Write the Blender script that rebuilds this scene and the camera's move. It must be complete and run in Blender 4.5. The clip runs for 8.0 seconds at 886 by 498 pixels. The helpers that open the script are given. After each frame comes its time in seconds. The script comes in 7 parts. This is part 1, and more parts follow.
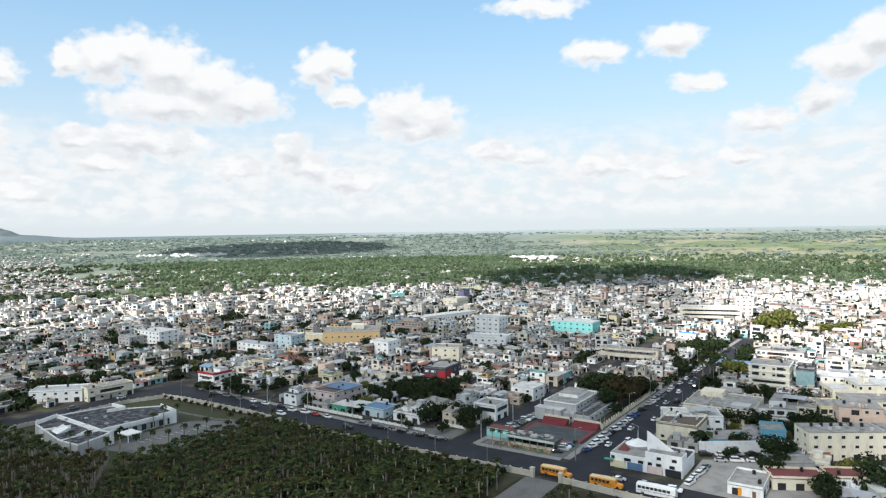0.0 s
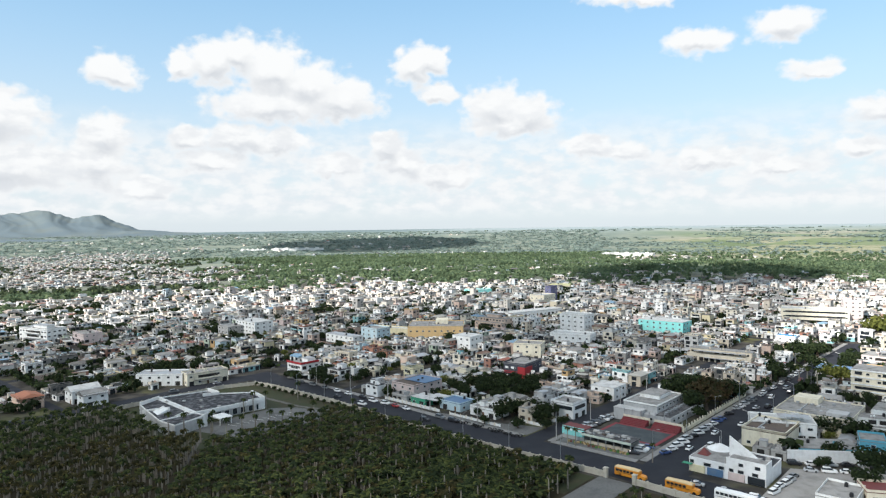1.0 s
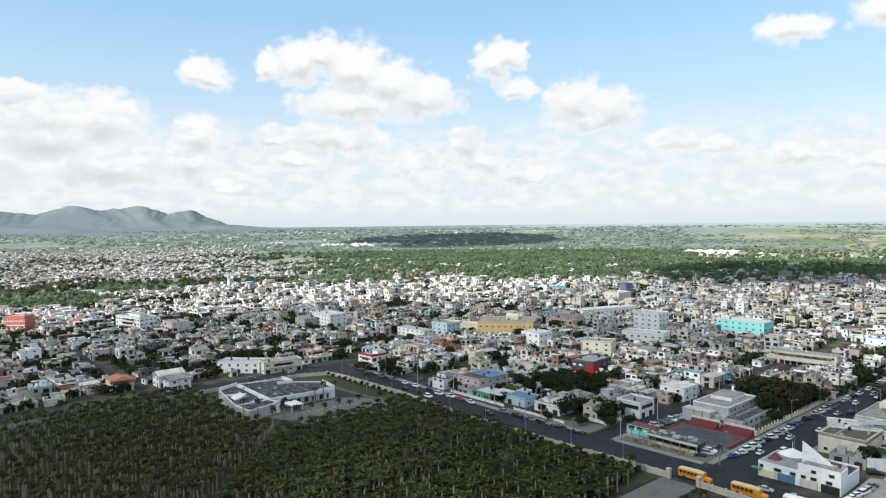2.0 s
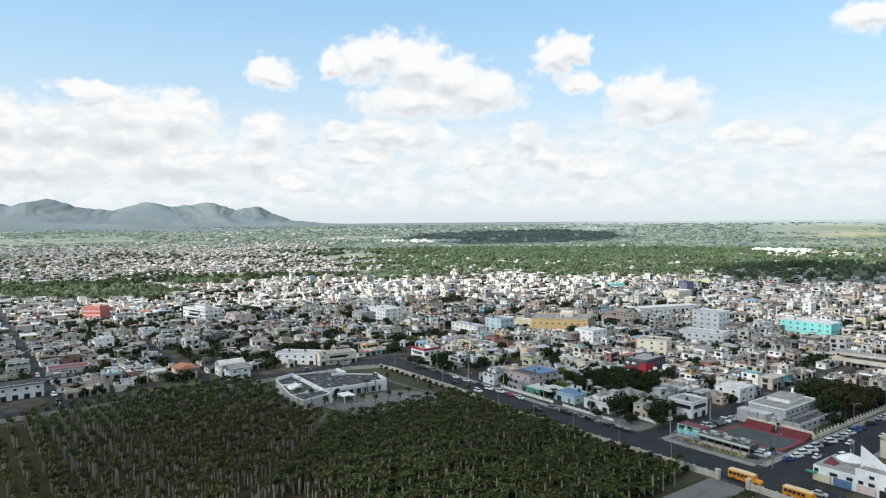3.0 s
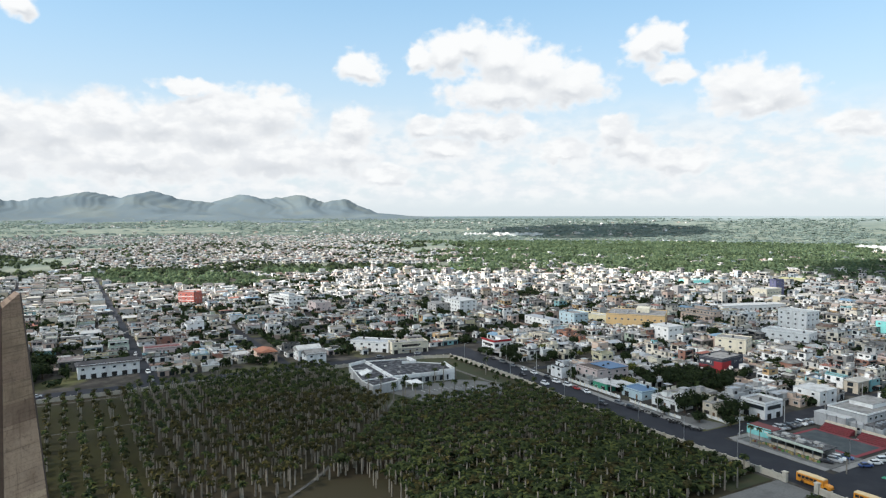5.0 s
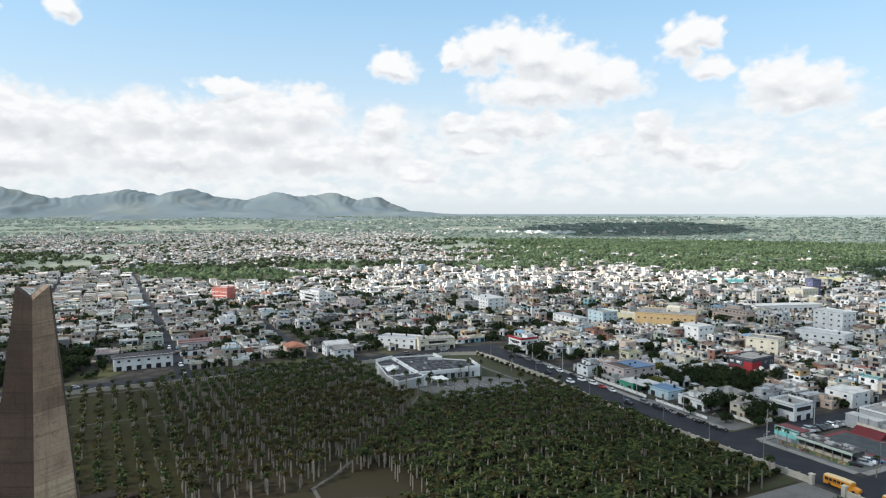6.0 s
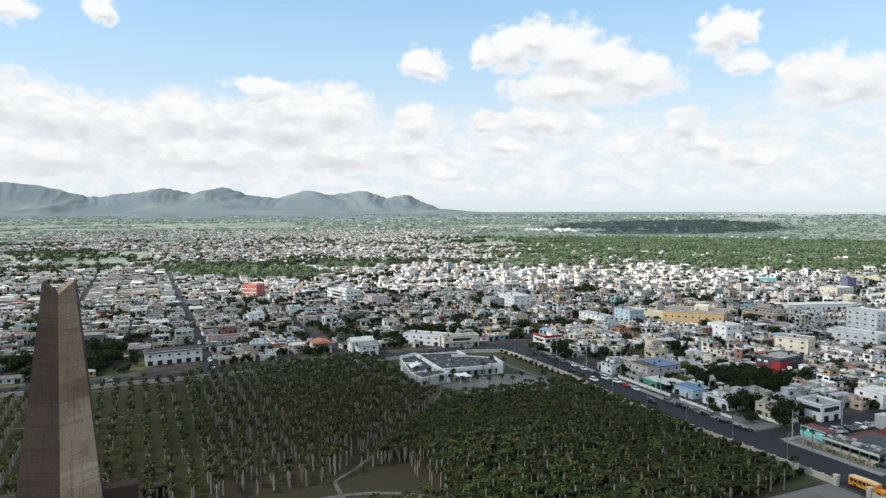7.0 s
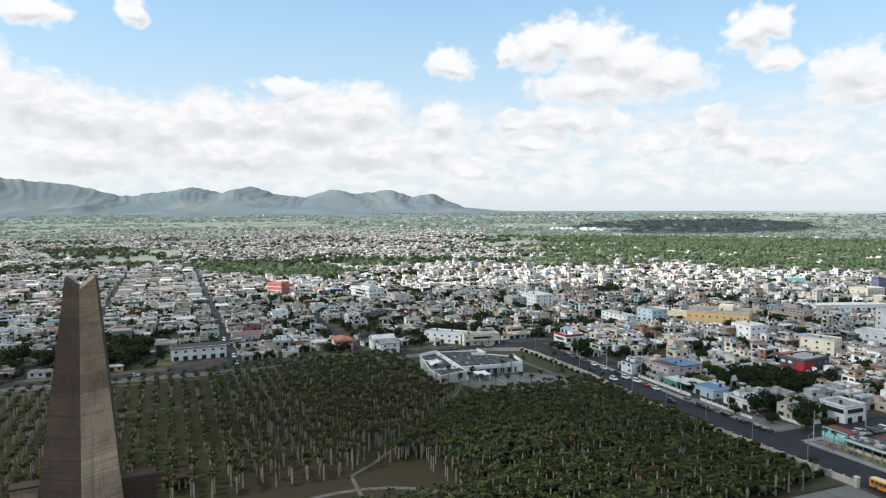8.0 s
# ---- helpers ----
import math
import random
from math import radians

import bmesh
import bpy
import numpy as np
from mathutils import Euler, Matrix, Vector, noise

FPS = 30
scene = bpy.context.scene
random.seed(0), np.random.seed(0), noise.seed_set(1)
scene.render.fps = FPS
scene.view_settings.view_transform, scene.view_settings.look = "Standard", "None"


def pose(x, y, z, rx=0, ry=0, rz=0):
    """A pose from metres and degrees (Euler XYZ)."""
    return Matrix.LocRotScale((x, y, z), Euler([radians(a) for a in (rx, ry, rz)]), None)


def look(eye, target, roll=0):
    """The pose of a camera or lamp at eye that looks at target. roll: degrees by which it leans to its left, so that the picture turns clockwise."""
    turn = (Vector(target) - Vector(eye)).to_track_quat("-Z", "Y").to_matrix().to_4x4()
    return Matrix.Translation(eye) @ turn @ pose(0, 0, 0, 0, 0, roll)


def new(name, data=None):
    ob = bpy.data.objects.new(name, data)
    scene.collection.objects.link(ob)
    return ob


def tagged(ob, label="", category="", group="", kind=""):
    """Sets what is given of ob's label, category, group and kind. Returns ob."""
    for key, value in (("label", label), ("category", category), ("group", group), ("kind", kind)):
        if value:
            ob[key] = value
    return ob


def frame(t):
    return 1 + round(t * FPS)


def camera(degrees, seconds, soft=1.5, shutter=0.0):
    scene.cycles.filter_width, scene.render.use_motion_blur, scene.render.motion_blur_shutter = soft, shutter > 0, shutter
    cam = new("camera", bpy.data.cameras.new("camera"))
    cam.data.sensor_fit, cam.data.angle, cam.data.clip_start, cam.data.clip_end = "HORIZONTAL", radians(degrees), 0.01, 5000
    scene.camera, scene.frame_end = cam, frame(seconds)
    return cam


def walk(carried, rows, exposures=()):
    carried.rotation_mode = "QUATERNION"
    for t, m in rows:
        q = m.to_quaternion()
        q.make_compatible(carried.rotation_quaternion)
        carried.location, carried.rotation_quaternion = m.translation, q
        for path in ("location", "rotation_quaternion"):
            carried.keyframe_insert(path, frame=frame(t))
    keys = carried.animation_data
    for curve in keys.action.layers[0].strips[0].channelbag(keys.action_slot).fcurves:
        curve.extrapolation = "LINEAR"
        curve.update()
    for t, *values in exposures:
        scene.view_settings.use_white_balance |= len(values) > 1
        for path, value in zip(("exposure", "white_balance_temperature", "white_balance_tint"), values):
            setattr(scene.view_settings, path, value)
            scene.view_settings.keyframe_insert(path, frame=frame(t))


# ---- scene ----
cam = camera(66.3, 8.0, 1.25)
PATH = [
    (0, (5.048, -8.696, 82.152), (5.049, -6.697, 82.091), -0.9),
    (0.5, (8.454, -9.16, 82.13), (8.313, -7.166, 82.065), -0.9),
    (1, (11.744, -9.73, 82.071), (11.472, -7.75, 82.002), -0.8),
    (1.5, (14.77, -10.423, 81.998), (14.378, -8.463, 81.924), -0.7),
    (3, (22.713, -12.712, 81.662), (22.046, -10.829, 81.575), -0.5),
    (3.5, (25.092, -13.314, 81.593), (24.357, -11.456, 81.501), -0.4),
    (4, (27.295, -13.753, 81.502), (26.501, -11.919, 81.406), -0.3),
    (4.5, (29.308, -14.021, 81.41), (28.461, -12.212, 81.309), -0.2),
    (6, (34.722, -14.129, 81.206), (33.743, -12.389, 81.094), -0.0),
    (6.5, (36.505, -14.108, 81.169), (35.487, -12.391, 81.054), -0.0),
    (7, (38.293, -14.058, 81.156), (37.239, -12.363, 81.038), -0.1),
    (7.5, (40.028, -14.036, 81.116), (38.94, -12.362, 80.996), -0.1),
    (8, (41.722, -14.041, 81.046), (40.604, -12.387, 80.925), -0.1),
]
walk(cam, [(t, look(eye, target, roll)) for t, eye, target, roll in PATH])

# ---- world, sun, exposure ----
SUN_ELEV, SUN_AZ = radians(40), radians(222)          # azimuth clockwise from +y
TO_SUN = Vector((math.sin(SUN_AZ) * math.cos(SUN_ELEV), math.cos(SUN_AZ) * math.cos(SUN_ELEV), math.sin(SUN_ELEV)))
scene.view_settings.exposure = 0.9

sun_data = bpy.data.lights.new("sun", "SUN")
sun_data.energy, sun_data.angle, sun_data.color = 4.5, radians(0.6), (1.0, 0.972, 0.93)
sun = new("sun", sun_data)
sun.matrix_world = look(TO_SUN * 3000, (0, 0, 0))

# cumulus seen in the sky: azimuth, elevation, half width, half height of each billow in degrees
CUMULUS_NORTH = [(-28.5, 12.6, 1.2, 1.1), (-26.3, 13.0, 2.1, 1.8), (-24.2, 13.7, 2.0, 1.8), (-21.6, 12.6, 2.9, 2.3), (-18.8, 11.5, 3.2, 2.0),
                 (-16.0, 10.4, 3.4, 1.8), (-21.6, 9.9, 5.3, 1.6), (-10.2, 12.9, 1.7, 1.7), (-8.6, 13.5, 1.6, 1.2), (-8.0, 10.9, 1.6, 1.0),
                 (-3.1, 9.6, 2.9, 2.0), (-0.7, 9.0, 2.7, 1.7), (-2.1, 8.2, 3.6, 1.1), (-32.8, 11.3, 1.3, 1.0), (-28.4, 7.2, 1.5, 1.2),
                 (-24.4, 7.3, 2.9, 1.2), (-21.2, 6.9, 2.6, 1.1), (-26.5, 5.4, 2.7, 1.1), (-12.4, 6.5, 1.6, 1.4), (-11.0, 5.2, 2.2, 1.2)]
CUMULUS_EAST = [(8.1, 17.6, 3.8, 0.8), (12.7, 13.9, 2.4, 1.2), (19.0, 14.3, 2.6, 1.3), (20.9, 11.1, 1.9, 0.7), (25.3, 7.8, 2.3, 1.1),
                 (23.7, 5.3, 1.7, 0.9), (29.2, 9.0, 1.7, 1.3), (30.8, 11.6, 2.9, 1.6), (32.7, 13.0, 2.0, 1.9), (4.3, 6.5, 2.3, 1.1),
                 (7.3, 5.8, 1.9, 0.8), (13.5, 5.0, 3.0, 1.0), (18.5, 4.1, 2.6, 0.9), (-7.6, 4.1, 3.3, 1.1), (-16.7, 5.0, 2.6, 1.0)]
CUMULUS_WEST = [(-67.8, 9.3, 2.0, 2.6), (-65.0, 7.7, 3.0, 2.4), (-62.0, 7.1, 3.1, 2.2), (-59.3, 6.6, 2.4, 2.1), (-56.4, 6.2, 3.4, 2.4),
                 (-52.7, 7.1, 3.1, 2.2), (-49.2, 7.0, 3.7, 2.0), (-44.5, 8.0, 3.8, 2.1), (-40.8, 8.0, 3.2, 2.1), (-44.5, 6.6, 5.5, 1.8),
                 (-61.7, 4.1, 6.3, 2.0), (-50.8, 4.4, 8.6, 2.1), (-40.8, 4.7, 6.1, 2.1), (-34.1, 7.1, 2.0, 1.8), (-34.6, 5.0, 2.4, 2.1),
                 (-33.5, 11.9, 1.9, 1.2), (-65.1, 14.0, 2.7, 1.3), (-58.2, 14.5, 1.3, 1.2), (-46.7, 9.9, 2.7, 0.6), (-31.4, 3.2, 2.4, 0.9)]


class Net:
    """Short hand for nodes."""
    def __init__(self, tree):
        self.tree, self.nodes, self.links = tree, tree.nodes, tree.links

    def node(self, kind):
        return self.nodes.new(kind)

    def put(self, socket, value):
        if isinstance(value, bpy.types.NodeSocket):
            self.links.new(value, socket)
        else:
            socket.default_value = value

    def math(self, op, a, b=0.0, c=None, clamp=False):
        n = self.node("ShaderNodeMath")
        n.operation, n.use_clamp = op, clamp
        self.put(n.inputs[0], a)
        self.put(n.inputs[1], b)
        if c is not None:
            self.put(n.inputs[2], c)
        return n.outputs[0]

    def mix(self, fac, a, b, blend="MIX"):
        n = self.node("ShaderNodeMix")
        n.data_type, n.blend_type = "RGBA", blend
        self.put(n.inputs[0], fac)
        self.put(n.inputs[6], a)
        self.put(n.inputs[7], b)
        return n.outputs[2]

    def noise(self, vector, scale, detail=3.0, rough=0.55):
        n = self.node("ShaderNodeTexNoise")
        if vector is not None:
            self.put(n.inputs["Vector"], vector)
        n.inputs["Scale"].default_value, n.inputs["Detail"].default_value, n.inputs["Roughness"].default_value = scale, detail, rough
        return n.outputs["Fac"]

    def step(self, value, low, high, out_low=0.0, out_high=1.0):
        n = self.node("ShaderNodeMapRange")
        n.interpolation_type = "SMOOTHSTEP"
        for k, v in zip(range(5), (value, low, high, out_low, out_high)):
            self.put(n.inputs[k], v)
        return n.outputs[0]

    def ramp(self, fac, stops, constant=False):
        n = self.node("ShaderNodeValToRGB")
        r = n.color_ramp
        r.interpolation = "CONSTANT" if constant else "LINEAR"
        while len(r.elements) < len(stops):
            r.elements.new(0.5)
        for e, (p, c) in zip(r.elements, stops):
            e.position, e.color = p, (*c, 1)
        self.put(n.inputs[0], fac)
        return n.outputs[0]


def make_world():
    world = bpy.data.worlds.new("sky")
    scene.world = world
    world.use_nodes = True
    w = Net(world.node_tree)
    w.nodes.clear()
    sky = w.node("ShaderNodeTexSky")
    sky.sky_type, sky.sun_disc, sky.sun_elevation, sky.sun_rotation = "NISHITA", False, SUN_ELEV, SUN_AZ
    sky.altitude, sky.air_density, sky.dust_density, sky.ozone_density = 100, 1.0, 0.8, 2.0
    coord = w.node("ShaderNodeTexCoord").outputs["Generated"]
    sep = w.node("ShaderNodeSeparateXYZ")
    w.put(sep.inputs[0], coord)
    x, y, z = sep.outputs
    az0 = w.math("MULTIPLY", w.math("ARCTAN2", x, y), 180 / math.pi)
    el0 = w.math("MULTIPLY", w.math("ARCSINE", w.math("MAXIMUM", z, 0.0)), 180 / math.pi)
    plane = w.node("ShaderNodeCombineXYZ")
    w.put(plane.inputs[0], az0)
    w.put(plane.inputs[1], w.math("MULTIPLY", el0, 1.25))
    p = plane.outputs[0]
    n1, n2, n3 = w.noise(p, 0.50, 3, 0.5), w.noise(p, 1.1, 4, 0.55), w.noise(p, 0.16, 3, 0.5)
    shift = w.node("ShaderNodeVectorMath")
    shift.operation = "ADD"
    w.put(shift.inputs[0], p)
    shift.inputs[1].default_value = (37.0, 61.0, 5.0)
    n4 = w.noise(shift.outputs[0], 0.50, 3, 0.5)
    az = w.math("MULTIPLY_ADD", w.math("SUBTRACT", n1, 0.5), 2.4, az0)
    el = w.math("MULTIPLY_ADD", w.math("SUBTRACT", n4, 0.5), 1.7, el0)
    cell = w.node("ShaderNodeTexVoronoi")               # rounded heads of the cumulus
    cell.feature = "SMOOTH_F1"
    w.put(cell.inputs["Vector"], p)
    cell.inputs["Scale"].default_value, cell.inputs["Smoothness"].default_value, cell.inputs["Detail"].default_value = 0.75, 0.6, 1.0
    head = w.math("SUBTRACT", 0.55, cell.outputs["Distance"])

    def field(e):
        best = None
        for a, h, ra, rh in CUMULUS_NORTH + CUMULUS_EAST + CUMULUS_WEST:
            dx = w.math("MULTIPLY", w.math("SUBTRACT", az, a), 0.84 / ra)
            dy = w.math("MULTIPLY", w.math("SUBTRACT", e, h), 0.84 / rh)
            d = w.math("MULTIPLY_ADD", dx, dx, w.math("MULTIPLY", dy, dy))
            best = d if best is None else w.math("SMOOTH_MIN", best, d, 0.35)
        return w.math("SUBTRACT", 1.0, w.math("SQRT", w.math("MAXIMUM", best, 0.0)))

    thick = field(el)
    rough = w.math("MULTIPLY_ADD", head, 0.38, w.math("MULTIPLY", w.math("SUBTRACT", n2, 0.5), 0.55))
    body = w.math("ADD", thick, rough)
    under = w.math("ADD", w.math("SUBTRACT", field(w.math("ADD", el, 0.8)), thick), w.math("MULTIPLY", rough, -0.55))
    mask = w.step(body, -0.10, 0.36)
    # low banks of far cumulus towards the horizon, and broken cloud overhead
    low = w.math("MULTIPLY", w.step(el0, 0.2, 1.8), w.step(el0, 10.0, 5.0))
    flatp = w.node("ShaderNodeCombineXYZ")
    w.put(flatp.inputs[0], az0)
    w.put(flatp.inputs[1], w.math("MULTIPLY", el0, 1.9))
    bank, puff = w.noise(flatp.outputs[0], 0.20, 3, 0.5), w.noise(flatp.outputs[0], 0.55, 4, 0.52)
    band = w.math("MULTIPLY", w.step(w.math("ADD", w.math("MULTIPLY", bank, 0.6), w.math("MULTIPLY", puff, 0.6)), 0.36, 0.68), low)
    rest = w.math("MULTIPLY", w.step(w.math("MULTIPLY_ADD", n2, 0.25, n3), 0.46, 0.66), w.step(el0, 18.0, 27.0))
    veil = w.math("MAXIMUM", w.math("MULTIPLY", band, 0.95), w.math("MULTIPLY", rest, 0.9))
    grey = w.math("MULTIPLY", w.step(under, -0.18, 0.42), w.step(body, 0.02, 0.6))
    cloud = w.mix(w.math("MULTIPLY", grey, 0.9), (0.518, 0.526, 0.530, 1), (0.354, 0.373, 0.398, 1))
    cloud = w.mix(w.math("MULTIPLY", w.math("MULTIPLY", w.step(puff, 0.40, 0.64), w.step(el0, 13.0, 7.0)), 0.55), cloud, (0.405, 0.424, 0.448, 1))
    tone = w.node("ShaderNodeVectorMath")
    tone.operation = "SCALE"
    w.put(tone.inputs[0], sky.outputs[0])
    tone.inputs["Scale"].default_value = 0.135
    haze = w.step(el0, 26.0, 0.0)
    air = w.mix(haze, (0.185, 0.335, 0.465, 1), (0.402, 0.436, 0.470, 1))
    clear = w.mix(w.math("MULTIPLY_ADD", w.math("POWER", haze, 1.35), 0.45, 0.45), w.mix(1.0, tone.outputs[0], (0.69, 0.89, 0.90, 1), "MULTIPLY"), air)
    colour = w.mix(mask, w.mix(veil, clear, w.mix(w.step(puff, 0.35, 0.65), (0.436, 0.462, 0.486, 1), (0.500, 0.510, 0.517, 1))), cloud)
    back = w.node("ShaderNodeBackground")
    w.put(back.inputs[0], colour)
    back.inputs[1].default_value = 1.0
    out = w.node("ShaderNodeOutputWorld")
    w.put(out.inputs[0], back.outputs[0])


make_world()


# ---- materials ----
def material(name, colour, rough=0.85, spots=None, scale=0.6, fine=6.0, amount=0.5, bump=0.15, metal=0.0, vary=0.0, spec=0.3, drip=0.0):
    """A painted, cast or grown surface: two scales of stain and grain, fine relief."""
    m = bpy.data.materials.new(name)
    m.use_nodes = True
    n = Net(m.node_tree)
    b = n.nodes["Principled BSDF"]
    pos = n.node("ShaderNodeNewGeometry").outputs["Position"]
    if drip:                                            # stains that run down
        run = n.node("ShaderNodeVectorMath")
        run.operation = "MULTIPLY"
        n.put(run.inputs[0], pos)
        run.inputs[1].default_value = (1.0, 1.0, drip)
        pos = run.outputs[0]
    big, small = n.noise(pos, scale, 4, 0.6), n.noise(pos, fine, 3, 0.6)
    spots = spots or tuple(c * 0.6 for c in colour)
    c = n.mix(n.math("MULTIPLY", n.step(big, 0.42, 0.72), amount), (*colour, 1), (*spots, 1))
    c = n.mix(n.math("MULTIPLY", n.step(small, 0.45, 0.75), amount * 0.5), c, (*(q * 0.7 for q in spots), 1))
    if vary:
        rnd = n.node("ShaderNodeObjectInfo").outputs["Random"]
        hsv = n.node("ShaderNodeHueSaturation")
        n.put(hsv.inputs["Value"], n.math("MULTIPLY_ADD", rnd, 2 * vary, 1 - vary))
        n.put(hsv.inputs["Hue"], n.math("MULTIPLY_ADD", rnd, 0.1 * vary, 0.5 - 0.05 * vary))
        n.put(hsv.inputs["Color"], c)
        c = hsv.outputs[0]
    n.put(b.inputs["Base Color"], c)
    b.inputs["Roughness"].default_value, b.inputs["Metallic"].default_value = rough, metal
    b.inputs["Specular IOR Level"].default_value = spec
    if bump:
        bm = n.node("ShaderNodeBump")
        bm.inputs["Strength"].default_value, bm.inputs["Distance"].default_value = bump, 0.05
        n.put(bm.inputs["Height"], small)
        n.put(b.inputs["Normal"], bm.outputs[0])
    return m


def island_material(name, stops, rough=0.85, constant=True, spot=0.35, scale=0.35, spec=0.3, leaf=0.0):
    """For joined pieces: every island takes its own colour from the stops."""
    m = bpy.data.materials.new(name)
    m.use_nodes = True
    n = Net(m.node_tree)
    b = n.nodes["Principled BSDF"]
    geo = n.node("ShaderNodeNewGeometry")
    c = n.ramp(geo.outputs["Random Per Island"], stops, constant)
    f = n.math("MULTIPLY", n.step(n.noise(geo.outputs["Position"], scale, 4, 0.6), 0.42, 0.72), spot)
    c = n.mix(f, c, (0.30, 0.28, 0.25, 1) if stops[0][1][1] > 0.2 else (0.02, 0.03, 0.012, 1))
    n.put(b.inputs["Base Color"], c)
    b.inputs["Roughness"].default_value = rough
    b.inputs["Specular IOR Level"].default_value = spec
    if leaf:
        thin, both = n.node("ShaderNodeBsdfTranslucent"), n.node("ShaderNodeMixShader")
        n.put(thin.inputs["Color"], c)
        both.inputs[0].default_value = leaf
        n.put(both.inputs[1], b.outputs[0])
        n.put(both.inputs[2], thin.outputs[0])
        n.put(n.nodes["Material Output"].inputs["Surface"], both.outputs[0])
    return m


def paint(name, colour, spots):
    return material(name, colour, spots=spots, scale=0.45, fine=3.0, amount=0.5, drip=0.35)


PAINT = {
    "white": paint("white_paint", (0.78, 0.78, 0.76), (0.46, 0.44, 0.40)),
    "clean white": material("fresh_white_paint", (0.80, 0.80, 0.79), spots=(0.60, 0.59, 0.57), scale=0.4, fine=3.0, amount=0.6),
    "dull white": paint("dull_white_render", (0.46, 0.46, 0.455), (0.26, 0.255, 0.25)),
    "cream": paint("cream_paint", (0.72, 0.66, 0.52), (0.46, 0.40, 0.31)),
    "beige": paint("beige_paint", (0.60, 0.53, 0.42), (0.38, 0.33, 0.26)),
    "grey": paint("bare_concrete_wall", (0.42, 0.41, 0.39), (0.22, 0.21, 0.20)),
    "peach": paint("peach_paint", (0.62, 0.47, 0.37), (0.42, 0.33, 0.27)),
    "pink": paint("pink_paint", (0.62, 0.51, 0.48), (0.42, 0.35, 0.33)),
    "pale blue": paint("pale_blue_paint", (0.48, 0.60, 0.64), (0.34, 0.40, 0.42)),
    "turquoise": paint("turquoise_paint", (0.25, 0.66, 0.62), (0.23, 0.46, 0.45)),
    "mustard": paint("mustard_paint", (0.66, 0.45, 0.22), (0.50, 0.35, 0.19)),
    "terracotta": paint("terracotta_paint", (0.38, 0.18, 0.12), (0.26, 0.15, 0.11)),
    "coral": paint("coral_paint", (0.46, 0.13, 0.10), (0.32, 0.12, 0.10)),
    "red": paint("red_paint", (0.34, 0.03, 0.035), (0.22, 0.045, 0.045)),
    "charcoal": paint("charcoal_cladding", (0.06, 0.065, 0.08), (0.04, 0.04, 0.05)),
    "lilac": paint("violet_grey_cladding", (0.16, 0.16, 0.26), (0.10, 0.10, 0.17)),
    "green": paint("green_paint", (0.06, 0.30, 0.18), (0.07, 0.20, 0.14)),
    "pale green": paint("pale_green_paint", (0.53, 0.60, 0.51), (0.38, 0.42, 0.36)),
    "yellow": paint("pale_yellow_paint", (0.68, 0.62, 0.42), (0.46, 0.41, 0.29)),
    "blue": paint("blue_paint", (0.12, 0.40, 0.52), (0.13, 0.30, 0.38)),
}
ROOF = {
    "concrete": material("roof_concrete", (0.30, 0.29, 0.275), spots=(0.12, 0.113, 0.106), scale=0.3, amount=0.8),
    "coated": material("roof_white_coating", (0.54, 0.54, 0.525), spots=(0.28, 0.273, 0.26), scale=0.3, amount=0.7),
    "dark": material("roof_stained_dark", (0.045, 0.045, 0.048), spots=(0.25, 0.245, 0.24), scale=0.3, fine=1.5, amount=0.75),
    "hall": material("roof_blotched_felt", (0.018, 0.018, 0.022), spots=(0.22, 0.22, 0.23), scale=0.42, fine=1.4, amount=0.75),
    "brown": material("roof_brown_felt", (0.13, 0.10, 0.08), spots=(0.07, 0.055, 0.05), scale=0.3, amount=0.8),
    "zinc": material("roof_zinc_sheet", (0.42, 0.44, 0.46), rough=0.5, spots=(0.30, 0.22, 0.17), metal=0.4, scale=0.3, amount=0.6),
    "blue sheet": material("roof_blue_sheet", (0.09, 0.17, 0.29), rough=0.6, spots=(0.15, 0.20, 0.26)),
    "bright blue": material("roof_bright_blue_tarp", (0.02, 0.24, 0.60), rough=0.5, spots=(0.03, 0.18, 0.42)),
    "red": material("roof_red_sheet", (0.17, 0.045, 0.042), rough=0.7, spots=(0.10, 0.04, 0.038)),
    "slate": material("roof_slate_grey", (0.045, 0.044, 0.048), spots=(0.085, 0.08, 0.08), scale=0.3, amount=0.8),
    "lime": material("roof_lime_sheet", (0.50, 0.56, 0.16), rough=0.6, spots=(0.40, 0.42, 0.18)),
    "terracotta": material("roof_clay_tile", (0.36, 0.15, 0.09), spots=(0.24, 0.12, 0.08)),
}
GLASS = material("dark_window_glass", (0.025, 0.03, 0.035), rough=0.12, bump=0, amount=0.2, spec=0.6)
FRAME = material("window_frame_white", (0.62, 0.62, 0.60), rough=0.6, bump=0)
TANK = material("black_tank_plastic", (0.02, 0.02, 0.022), rough=0.45, bump=0)
